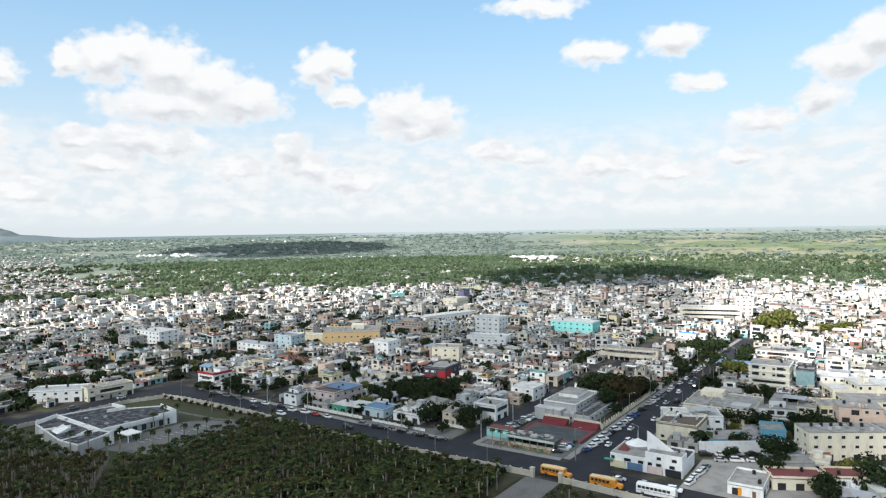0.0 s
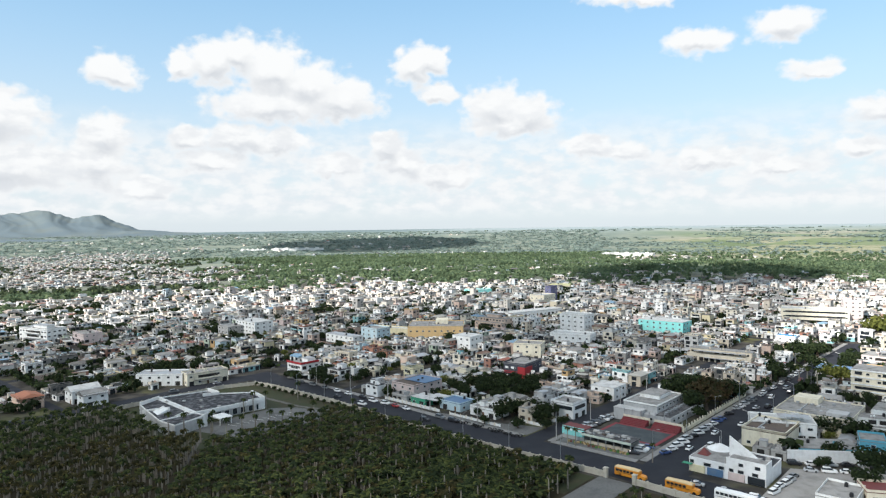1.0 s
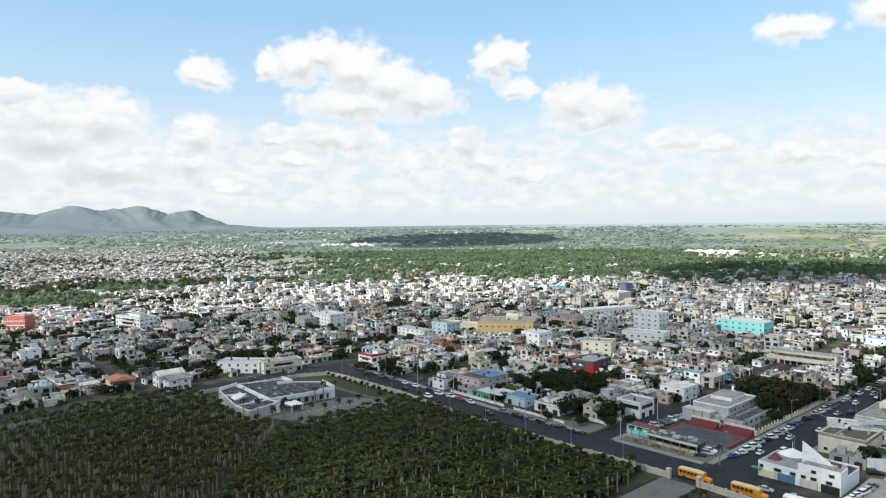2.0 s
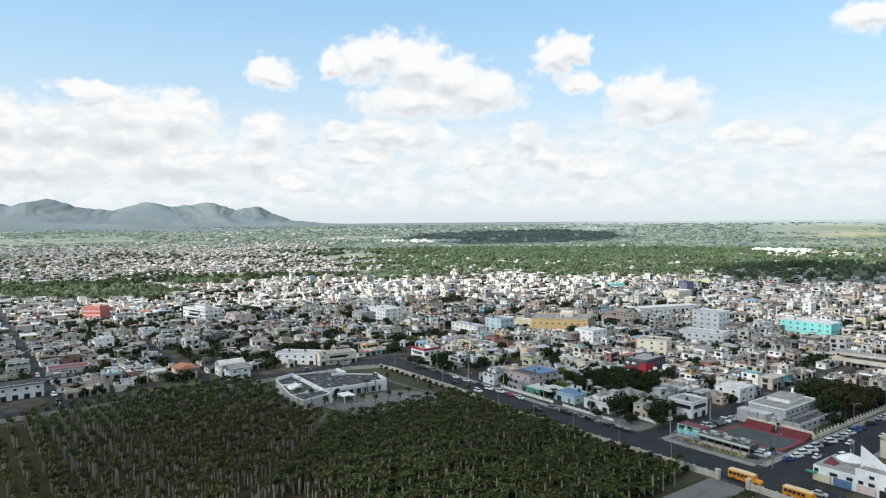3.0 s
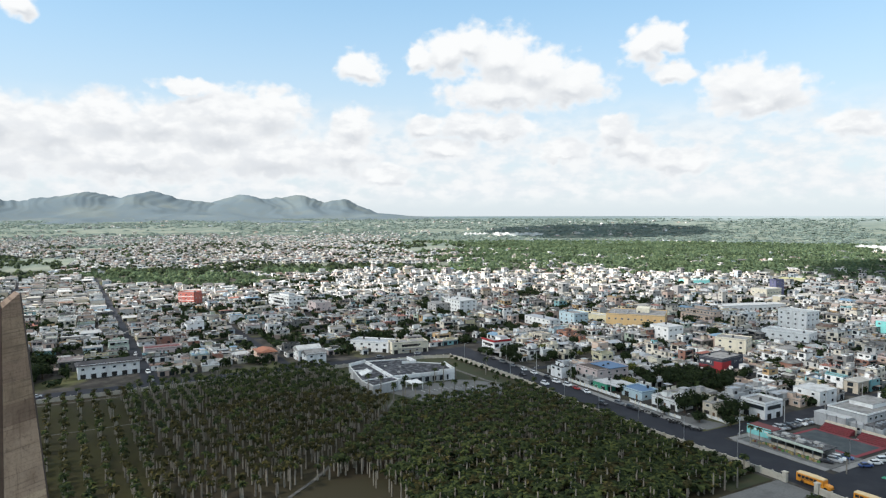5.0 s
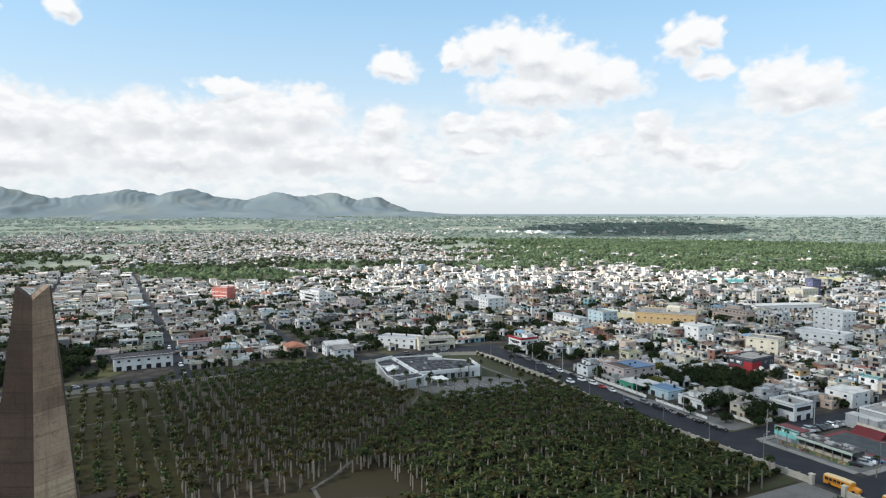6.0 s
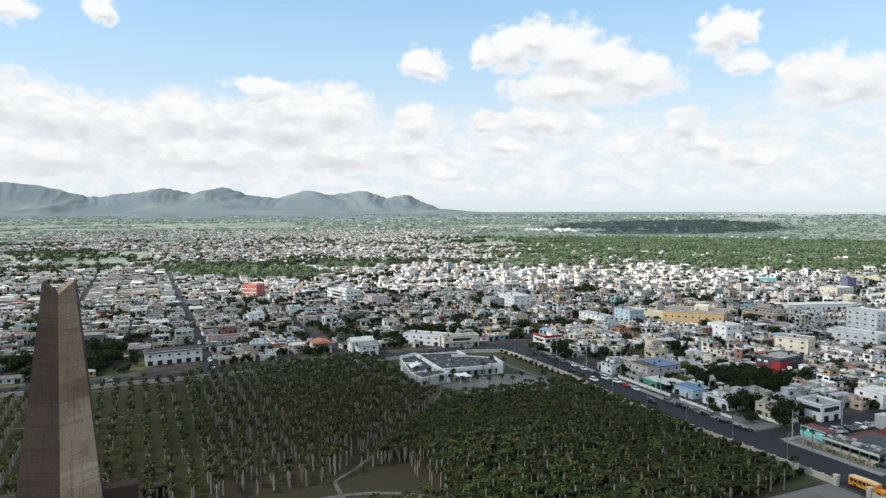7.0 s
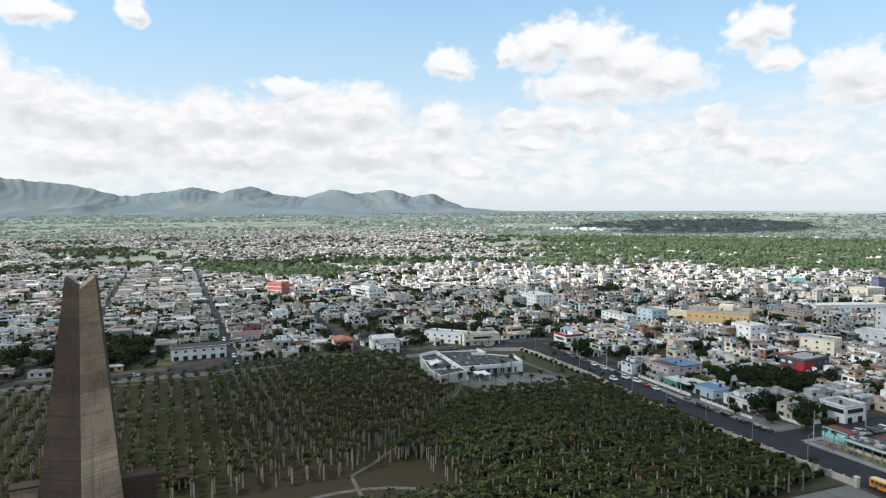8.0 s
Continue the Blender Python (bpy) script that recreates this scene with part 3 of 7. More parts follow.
def pavement(name, pts, half):
    left, right = strip(pts, half)
    h = Heap()
    k = len(pts)
    for i in range(k - 1):
        h.prism([left[i], right[i], right[i + 1], left[i + 1]], 0.0, 0.16)
    thing(name, h.mesh(name, PAVING), None, "pale concrete pavement with a raised kerb", "pavement", kind="structure")


pavement("pavement_1", [uv(-206, 23.6), uv(-170, 22.6), uv(-130, 20.6), uv(-86, 18.2), uv(-47, 19.4)], 1.5)
pavement("pavement_2", [uv(1.6, 22), uv(1.6, 130), uv(3, 230), uv(5, 316)], 1.3)
pavement("pavement_3", [uv(20.2, 44), uv(20.2, 130), uv(21.2, 230), uv(23.2, 316)], 1.1)
pavement("pavement_4", [uv(-34.8, 20), uv(-34.4, 60), uv(-33, 112)], 1.2)
pavement("pavement_6", [uv(-190, 4.7), uv(-170, 4.7), uv(-143, 4.6), uv(-120, 2.9), uv(-100, 0.9), uv(-60, 0.2), uv(-30, 0.9), uv(-2, 1.8)], 0.85)
pavement("pavement_5", [uv(-34, 20.2), uv(0, 20.6)], 1.3)
flat("market_forecourt", [uv(-33, 21), uv(0, 21), uv(0, 40), uv(-33, 40)], 0.13, COURT_PAVING, "worn grey concrete forecourt around the market kiosk", "forecourt")
# corner_forecourt: shade of the corner trees put into a darker paving tone
flat("corner_forecourt", [uv(-92, 20), uv(-46, 20.6), uv(-46, 33), uv(-62, 27), uv(-92, 23)], 0.11, COURT_PAVING, "worn grey verge under the corner trees", "forecourt")
flat("parking_lot", [uv(42, 16), uv(84, 14), uv(84, 50), uv(58, 54), uv(42, 46)], 0.13, DUST, "pale gravel car park with a few cars", "car park")
TAKEN += [(-35, 3, 20, 108), (17, 84, 12, 52)]
DISCS += [(*uv(-17, 60), 30)]

# grove floor, compound lawns, walks
flat("grove_lawn", [uv(-211, -330), uv(130, -330), uv(130, -6), uv(0, -2), uv(-143, 3), uv(-204, 2), uv(-211, -8)], 0.05, LAWN, "dry brown-green grass under the palm grove", "lawn")
flat("open_lawn", [uv(-205, -328), uv(-40, -328), uv(-40, -170), uv(-100, -166), uv(-158, -162), uv(-205, -166)], 0.065, OLIVE_LAWN, "dry olive grass between the open palm rows", "lawn")
flat("compound_lawn", [uv(-209, -76), uv(-130, -76), uv(-128, -3), uv(-143, 2), uv(-202, 1), uv(-209, -10)], 0.09, TURF, "short green grass round the white hall", "lawn")
flat("compound_court", [uv(-158, -62), uv(-128, -52), uv(-126, -18), uv(-138, -8), uv(-150, -12), uv(-158, -20)], 0.14, COURT_PAVING, "grey paved car court beside the white hall", "forecourt")
flat("gate_lawn", [uv(-10, -20), uv(-4, -20), uv(-4, -1.5), uv(-10, -2)], 0.08, TURF, "green lawn beside the gate walk", "lawn")
flat("gate_walk", [uv(-3, 0), uv(9, 0), uv(9, -120), uv(-3, -120)], 0.10, COURT_PAVING, "pale concrete walk behind the gate", "path")


def walkway(pts, half, z=0.12, label="pale concrete footpath across the grove"):
    left, right = strip(pts, half)
    h = Heap()
    for i in range(len(pts) - 1):
        h.prism([left[i], right[i], right[i + 1], left[i + 1]], 0.0, z)
    thing("footpath", h.mesh("footpath", PATH_STONE), None, label, "path", kind="structure")


walkway([(-81.5, 127.2), (-93.6, 136.5), (-94.8, 148.5), (-97.4, 160.5), (-100.8, 177), (-105.1, 194), (-112, 216), (-119, 238)], 0.62)
walkway([uv(-161, -262), uv(-161, -158)], 0.35, 0.1)
walkway([uv(-206.5, -262), uv(-206.5, -90)], 0.5, 0.1)
ring = [(-62 + 34 * math.cos(radians(a)), 98 + 44 * math.sin(radians(a))) for a in range(30, 200, 10)]
walkway(ring, 0.9, 0.14, "curved pale stone walk round the lawn")
walkway([uv(-128, -3), uv(-150, -10), uv(-190, -12)], 1.0, 0.16)
walkway([uv(-130, -50), uv(-131, -12)], 0.5, 0.30, "low white kerb wall beside the car court")


# ---- perimeter wall of the grove: panels between posts ----
def perimeter(pts, step, height, label):
    root = empty("perimeter_wall", Matrix(), label, "wall", kind="structure")
    pm, qm = Heap(), Heap()
    pm.box(0, 0, 0, 1, 0.22, height)
    pm.box(0, 0, height, 1, 0.34, 0.12)
    qm.box(0, 0, 0, 0.42, 0.42, height + 0.3)
    qm.box(0, 0, height + 0.3, 0.54, 0.54, 0.12)
    panel, post = pm.mesh("panel", WALLSTONE), qm.mesh("post", WALLSTONE)
    for a, b in zip(pts[:-1], pts[1:]):
        a, b = Vector(a), Vector(b)
        n = max(1, round((b - a).length / step))
        ang = math.degrees(math.atan2(b.y - a.y, b.x - a.x))
        for i in range(n):
            p, q = a.lerp(b, i / n), a.lerp(b, (i + 1) / n)
            c = (p + q) / 2
            child("panel", panel, root, pose(c.x, c.y, 0, 0, 0, ang) @ Matrix.Diagonal(((q - p).length - 0.42, 1, 1, 1)))
            child("post", post, root, pose(p.x, p.y, 0, 0, 0, ang))
    return root


WALL_LINE = [uv(-204, 1), uv(-190, 3), uv(-170, 3.2), uv(-143, 3.4), uv(-120, 1.6), uv(-100, -0.4), uv(-60, -1.2), uv(-30, -0.4), uv(-1, 0.6)]
perimeter(WALL_LINE, 4.2, 1.9, "cream rendered perimeter wall with posts round the grove")
perimeter([uv(9, 0.4), uv(40, -1.5), uv(70, -5)], 4.2, 1.9, "cream rendered perimeter wall beyond the gate")
perimeter([uv(-204, 1), uv(-210, -14), uv(-211, -60), uv(-211, -120), uv(-212, -200), uv(-214, -320)], 4.4, 1.7, "cream rendered wall on the far side of the grove")
h = Heap()
h.box(0, 0, 0, 1.2, 1.2, 3.0)
h.box(0, 0, 3.0, 1.5, 1.5, 0.25)
pillar = h.mesh("gate_pillar", WALLSTONE)
for u in (-1.0, 9.0):
    x, y = uv(u, 0.4)
    thing("gate_pillar", pillar, pose(x, y, 0, 0, 0, -34), "cream rendered gate pillar with a flat cap", "pillar", "gate pillars")


# ---- houses ----
def ring_into(h, cx, cy, z, a, b, hgt, t, mat=0):
    """A closed low wall of thickness t round a rectangle."""
    vs = []
    for zz in (z, z + hgt):
        for k in (0, t):
            x, y = a / 2 - k, b / 2 - k
            vs += [(cx - x, cy - y, zz), (cx + x, cy - y, zz), (cx + x, cy + y, zz), (cx - x, cy + y, zz)]
    fs = []
    for i in range(4):
        n = (i + 1) % 4
        fs += [(i, n, 8 + n, 8 + i), (4 + n, 4 + i, 12 + i, 12 + n), (8 + i, 8 + n, 12 + n, 12 + i)]
    h.add(vs, fs, mat)


def window_mesh(name, glass, rim):
    """One frame with its pane set back."""
    h = Heap()
    r = []
    for x, z, y in ((0.5, 0.5, 0.0), (0.5, 0.5, -0.09), (0.43, 0.43, -0.09), (0.43, 0.43, -0.02)):
        r += [(-x, y, -z), (x, y, -z), (x, y, z), (-x, y, z)]
    fs = []
    for k in range(3):
        for i in range(4):
            n = (i + 1) % 4
            fs.append((4 * k + i, 4 * k + n, 4 * k + 4 + n, 4 * k + 4 + i))
    h.add(r, fs, 0)
    h.f.append((12, 13, 14, 15))
    h.m.append(1)
    return h.mesh(name, rim, glass)


WINDOW = window_mesh("window", GLASS, FRAME)
h = Heap()
h.box(0, -0.03, 0, 1.0, 0.12, 2.1)
DOOR = h.mesh("door", material("door_brown", (0.16, 0.09, 0.05), bump=0))
# near-black sheet laid on solid wall, painting the shade inside an opening
h = Heap()
h.box(0, -0.02, 0, 1.0, 0.08, 1.0)
SHADE_SHEET = h.mesh("opening", material("shaded_opening", (0.03, 0.028, 0.026), bump=0, rough=0.9))
h = Heap()
h.v = [(0.55 * math.cos(a) * k, 0.55 * math.sin(a) * k, z) for k, z in ((1, 0), (1, 1.1), (0.4, 1.35)) for a in [2 * math.pi * i / 10 for i in range(10)]]
h.f = [(10 * k + i, 10 * k + (i + 1) % 10, 10 * k + 10 + (i + 1) % 10, 10 * k + 10 + i) for k in (0, 1) for i in range(10)] + [tuple(range(20, 30))]
h.m = [0] * len(h.f)
TANK_MESH = h.mesh("water_tank", TANK)
PALETTE = ["clean white"] * 4 + ["white"] * 9 + ["dull white"] * 4 + ["cream"] * 5 + ["beige"] * 3 + ["grey"] * 6 + ["peach"] * 2 + ["pink", "pale blue", "yellow", "pale blue", "terracotta", "pale green"]
ROOFS = ["concrete"] * 5 + ["coated"] * 3 + ["dark"] * 4 + ["zinc"] * 3 + ["brown"] * 2
STOREY = 2.7
WORDS = {1: "single-storey", 2: "two-storey", 3: "three-storey", 4: "four-storey", 5: "five-storey"}
PAINTED = ("wall", "roof_wall", "roof_box", "upper_wall", "parapet", "stair_head", "balcony_rail", "roof_room", "column")


def shell(w, d, n, rng, fancy=True, storey=STOREY):
    """A flat-roofed house in its own axes, front at -y: solids as (part, box or ring), then windows, shade sheets for
    openings, doors and tanks.
    """
    solids, wins, dark_sheets, doors, tanks = [], [], [], [], []
    hgt = n * storey
    stepped = fancy and n > 1 and rng.random() < 0.45
    ph = rng.uniform(0.35, 0.95)
    if stepped:                                        # the top floor covers part of the plan only
        along = rng.random() < 0.5
        f = rng.uniform(0.45, 0.75)
        side = rng.choice((-1, 1))
        if along:
            a2, b2, ox, oy = w * f, d * 0.97, side * w * (1 - f) / 2, 0.0
            ta, tb, tx, ty = w * (1 - f) - 0.02, d, -side * w * f / 2, 0.0
        else:
            a2, b2, ox, oy = w * 0.97, d * f, 0.0, d * (1 - f) / 2
            ta, tb, tx, ty = w, d * (1 - f) - 0.02, 0.0, -d * f / 2
        z = hgt - storey
        solids += [("wall", (0, 0, 0, w, d, z)), ("upper_wall", (ox, oy, z, a2, b2, storey)), ("roof", (ox, oy, hgt, a2 + 0.4, b2 + 0.4, 0.15)),
                   ("terrace", (tx, ty, z, ta - 0.1, tb - 0.1, 0.07)), ("parapet", (tx, ty, z + 0.07, ta, tb, ph, 0.14))]
        levels = [(0, 0, w, d)] * (n - 1) + [(ox, oy, a2, b2)]
        if rng.random() < 0.35:                        # a sheet canopy over the terrace
            solids.append(("sheet", (tx, ty, z + 2.3, ta * 0.8, tb * 0.8, 0.08)))
    else:
        solids += [("wall", (0, 0, 0, w, d, hgt)), ("roof", (0, 0, hgt, w + rng.choice((0.0, 0.3, 0.6)), d + 0.3, 0.15))]
        levels = [(0, 0, w, d)] * n
        if rng.random() < 0.7:
            solids.append(("parapet", (0, 0, hgt + 0.15, w, d, ph, 0.14)))
    lx, ly, lw, ld = levels[-1]
    if fancy and n < 4 and lw > 5 and ld > 5:
        q = rng.random()
        if q < 0.3:                                    # stair head
            sx, sy = lx + rng.uniform(-0.25, 0.25) * lw, ly + rng.uniform(0.0, 0.25) * ld
            solids += [("stair_head", (sx, sy, hgt + 0.15, 2.4, 2.6, 2.1)), ("stair_roof", (sx, sy, hgt + 2.25, 2.8, 3.0, 0.12))]
        elif q < 0.5:                                  # an unfinished floor: bare columns
            for kx in (-0.42, 0.0, 0.42):
                for ky in (-0.42, 0.42):
                    solids.append(("column", (lx + kx * lw, ly + ky * ld, hgt + 0.15, 0.25, 0.25, rng.uniform(0.8, 1.8))))
        elif q < 0.68:                                 # a sheet-roofed room on top
            sx, sy = lx + rng.uniform(-0.15, 0.15) * lw, ly + rng.uniform(-0.1, 0.2) * ld
            solids += [("roof_room", (sx, sy, hgt + 0.15, lw * 0.45, ld * 0.4, 2.2)), ("sheet", (sx, sy, hgt + 2.35, lw * 0.5, ld * 0.46, 0.1))]
    if fancy and n > 1 and rng.random() < 0.6:        # balcony
        bw = w * rng.uniform(0.45, 1.0)
        for k in range(1, n - (1 if stepped else 0) + (0 if stepped else 0)):
            solids += [("balcony", (0, -d / 2 - 0.6, k * storey - 0.12, bw, 1.2, 0.16)), ("balcony_rail", (0, -d / 2 - 1.14, k * storey + 0.04, bw, 0.1, 0.8))]
            dark_sheets.append((0, -d / 2, k * storey + 0.1, 0, bw * 0.7, 2.0))
    if fancy and rng.random() < 0.5:                  # half-height walls and awnings on the roof
        for _ in range(rng.choice((1, 2))):
            if rng.random() < 0.5:
                solids.append(("roof_wall", (lx + rng.uniform(-0.2, 0.2) * lw, ly + rng.uniform(-0.4, 0.4) * ld, hgt + 0.15, lw * rng.uniform(0.3, 0.6), 0.14, rng.uniform(0.8, 2.0))))
            else:
                solids.append(("roof_wall", (lx + rng.uniform(-0.4, 0.4) * lw, ly + rng.uniform(-0.2, 0.2) * ld, hgt + 0.15, 0.14, ld * rng.uniform(0.3, 0.6), rng.uniform(0.8, 2.0))))
        if rng.random() < 0.4:
            solids.append(("sheet", (lx + rng.uniform(-0.2, 0.2) * lw, ly - 0.2 * ld, hgt + 2.2, lw * 0.5, ld * 0.4, 0.08)))
    if fancy and rng.random() < 0.5:                  # lean-to at the back or front
        solids.append(("lean_to", (rng.uniform(-0.2, 0.2) * w, -d / 2 - 1.0, 2.3, w * rng.uniform(0.4, 0.8), 2.2, 0.1)))
    if fancy:                                          # loose things kept on the roof
        for _ in range(rng.choice((1, 2, 3, 4))):
            solids.append(("roof_box", (lx + rng.uniform(-0.4, 0.4) * lw, ly + rng.uniform(-0.4, 0.4) * ld, hgt + 0.15, rng.uniform(0.4, 1.6), rng.uniform(0.4, 1.4), rng.uniform(0.3, 1.0))))
        if rng.random() < 0.5:                         # porch shade, painted as a near-black sheet on the wall
            dark_sheets.append((rng.uniform(-0.1, 0.1) * w, -d / 2, 0.1, 0, w * rng.uniform(0.4, 0.75), 2.15))
    ww, wh = (rng.choice((1.0, 1.3, 1.6, 2.0)), rng.choice((1.0, 1.2, 1.4))) if fancy else (1.5, 1.15)
    for k, (cx, cy, a, b) in enumerate(levels):
        zc = k * storey + 1.6
        for face in range(4):
            span = a if face % 2 == 0 else b
            cnt = max(1, int(span / (rng.uniform(2.8, 4.2) if fancy else 4.3)))
            for i in range(cnt):
                if fancy and rng.random() < 0.14:
                    continue
                off = (i + 0.5) / cnt * span - span / 2 + (rng.uniform(-0.3, 0.3) if fancy else 0.0)
                x, y, rot = ((cx + off, cy - b / 2, 0), (cx + a / 2, cy + off, 90), (cx - off, cy + b / 2, 180), (cx - a / 2, cy - off, 270))[face]
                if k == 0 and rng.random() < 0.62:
                    dark_sheets.append((x, y, 0.05, rot, min(2.4, span / cnt * 0.85), 2.2))
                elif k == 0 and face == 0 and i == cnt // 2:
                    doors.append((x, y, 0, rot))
                elif fancy and k > 0 and rng.random() < 0.30:       # a flat dark sheet stands in for a loggia's shade
                    dark_sheets.append((x, y, k * storey + 0.25, rot, min(2.6, span / cnt * 0.8), 1.9))
                else:
                    wins.append((x, y, zc, rot, ww, wh))
    for _ in range(rng.choice((0, 1, 1, 2))):
        tanks.append((lx + rng.uniform(-0.35, 0.35) * lw, ly + rng.uniform(-0.3, 0.35) * ld, hgt + 0.15))
    return solids, wins, dark_sheets, doors, tanks, hgt


def gable_into(h, cx, cy, z, w, d, rise, over=0.4, mat=0):
    """A pitched sheet roof with its ridge along the longer side."""
    if w >= d:
        a, b = w / 2 + over, d / 2 + over
        p = [(-a, -b), (a, -b), (a, b), (-a, b)]
        r = [(-a * 0.8, 0), (a * 0.8, 0)]
    else:
        a, b = w / 2 + over, d / 2 + over
        p = [(a, -b), (a, b), (-a, b), (-a, -b)]
        r = [(0, -b * 0.8), (0, b * 0.8)]
    vs = [(cx + x, cy + y, z) for x, y in p] + [(cx + x, cy + y, z + rise) for x, y in r]
    vs += [(x, y, q - 0.12) for x, y, q in vs[:4]]
    h.add(vs, [(0, 1, 5, 4), (2, 3, 4, 5), (1, 2, 5), (3, 0, 4), (6, 7, 1, 0), (7, 8, 2, 1), (8, 9, 3, 2), (9, 6, 0, 3), (9, 8, 7, 6)], mat)


def solid_into(h, spec, ang=0.0, x=0.0, y=0.0):
    if len(spec) == 7:
        ring_into(h, *spec)
    else:
        h.box(*spec, open_bottom=False)


def house(x, y, ang, w, d, n, colour, roof_kind, rng, label="", name="house", fancy=True, storey=STOREY, category="house", group="town houses", z=0.0):
    solids, wins, dark_sheets, doors, tanks, hgt = shell(w, d, n, rng, fancy, storey)
    label = label or "%s %s house with %s roof" % (WORDS[n], colour if colour != "grey" else "bare grey concrete", {"concrete": "a grey concrete", "coated": "a white-coated", "dark": "a dark stained", "zinc": "a zinc sheet", "brown": "a brown felt"}.get(roof_kind, "a " + roof_kind))
    root = empty(name, pose(x, y, z, 0, 0, ang), label, category, group)
    made = {}
    if fancy and roof_kind in ("zinc", "terracotta"):     # pitched sheets in place of the flat roof
        tanks = []
        solids = [q for q in solids if q[1][2] < hgt - 0.3]
        h = Heap()
        gable_into(h, 0, 0, hgt, w, d, 0.16 * min(w, d))
        child("pitched_roof", h.mesh("pitched_roof", ROOF[roof_kind]), root)
        wins = [q for q in wins if q[2] < hgt]
    for part_name, spec in solids:
        h = Heap()
        solid_into(h, spec)
        mat = PAINT[colour] if part_name in PAINTED else ROOF["zinc"] if part_name in ("sheet", "lean_to") else ROOF[roof_kind]
        above = {"balcony_rail": "balcony", "stair_roof": "stair_head"}.get(part_name)
        made[part_name] = child(part_name, h.mesh(part_name, mat), made[above] if above in made else root)
    for wx, wy, wz, rot, ww, wh in wins:
        child("window", WINDOW, root, pose(wx, wy, wz, 0, 0, rot) @ Matrix.Diagonal((ww, 1, wh, 1)))
    for wx, wy, wz, rot, ww, wh in dark_sheets:
        child("opening", SHADE_SHEET, root, pose(wx, wy, wz, 0, 0, rot) @ Matrix.Diagonal((ww, 1, wh, 1)))
    for wx, wy, wz, rot in doors:
        child("door", DOOR, root, pose(wx, wy, wz, 0, 0, rot))
    for tx, ty, tz in tanks:
        child("water_tank", TANK_MESH, root, pose(tx, ty, tz), "black plastic roof tank")
    return root


class FarTown:
    """Houses too many to count, joined."""
    def __init__(self):
        self.wall, self.roof, self.win, self.tank = Heap(), Heap(), Heap(), Heap()

    def put(self, x, y, ang, w, d, n, rng, detail, z0=0.0):
        solids, wins, dark_sheets, _, tanks, hgt = shell(w, d, n, rng, True)
        a = radians(ang)
        c, s = math.cos(a), math.sin(a)
        if rng.random() < 0.16:                        # pitched sheets in place of the flat roof
            solids, tanks = [("wall", (0, 0, 0, w, d, hgt))], []
            first = len(self.roof.v)
            gable_into(self.roof, 0, 0, hgt, w, d, 0.16 * min(w, d))
            self.roof.v[first:] = [(x + c * p - s * q, y + s * p + c * q, zz + z0) for p, q, zz in self.roof.v[first:]]
        for part_name, spec in solids:
            if detail < 1 and part_name in ("column", "lean_to", "balcony", "balcony_rail", "sheet", "roof_box", "roof_wall"):
                continue
            if part_name == "parapet" and detail < 1 and math.hypot(x, y) > 900:
                continue
            heap = self.wall if part_name in PAINTED else self.roof
            first = len(heap.v)
            if len(spec) == 7:
                ring_into(heap, *spec)
            else:
                heap.box(*spec)
            heap.v[first:] = [(x + c * p - s * q, y + s * p + c * q, zz + z0) for p, q, zz in heap.v[first:]]
        shown = [(p, q, zz - hh / 2, r, wd, hh) for p, q, zz, r, wd, hh in (wins if detail > 0 else wins[::2] if detail == 0 else [])]
        # openings join the panes as flat dark quads that paint the shade inside
        for bx, by, bz, rot, ww, wh in shown + (dark_sheets if detail >= 0 else dark_sheets[:1]):
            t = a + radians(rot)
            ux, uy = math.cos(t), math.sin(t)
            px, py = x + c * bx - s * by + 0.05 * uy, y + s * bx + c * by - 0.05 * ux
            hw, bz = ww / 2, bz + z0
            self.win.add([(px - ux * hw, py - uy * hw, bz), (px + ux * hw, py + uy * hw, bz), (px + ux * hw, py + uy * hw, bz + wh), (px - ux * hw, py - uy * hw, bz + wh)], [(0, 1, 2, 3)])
        if detail > 0:
            for tx, ty, tz in tanks:
                self.tank.tube(x + c * tx - s * ty, y + s * tx + c * ty, tz, tz + 1.3, 0.55, 0.5, 6)

    def put_plain(self, x, y, ang, w, d, n, rng, z0):
        """A house seen from a kilometre and more: walls, overhanging roof, a roof room, flat dark quads for shaded
        openings.
        """
        a, hgt = radians(ang + rng.uniform(-5, 5)), n * STOREY
        c, s = math.cos(a), math.sin(a)
        self.wall.box(x, y, z0, w, d, hgt, a)
        self.roof.box(x, y, z0 + hgt, w + 0.5, d + 0.5, 0.25, a)
        if rng.random() < 0.4:
            self.wall.box(x + c * w * 0.2, y + s * w * 0.2, z0 + hgt + 0.25, w * 0.4, d * 0.5, rng.uniform(1.0, 2.4), a)
        for k in range(n):
            for face in (0, 1):
                t = a + face * math.pi / 2
                ux, uy, half, out = math.cos(t), math.sin(t), (w, d)[face] * rng.uniform(0.25, 0.4), (d, w)[face] / 2 + 0.05
                for way in (1, -1):
                    px, py, z = x + way * out * uy, y - way * out * ux, z0 + k * STOREY + 0.5
                    self.win.add([(px - ux * half, py - uy * half, z), (px + ux * half, py + uy * half, z), (px + ux * half, py + uy * half, z + 1.5), (px - ux * half, py - uy * half, z + 1.5)], [(0, 1, 2, 3)])

    def done(self, name, label, wall_mat):
        root = empty(name, Matrix(), label, "houses", kind="stuff")
        for part_name, heap, mat in (("wall", self.wall, wall_mat), ("roof", self.roof, FAR_ROOF), ("window", self.win, GLASS), ("water_tank", self.tank, TANK)):
            if heap.v:
                tagged(child(part_name, heap.mesh(part_name, mat), root), kind="stuff")


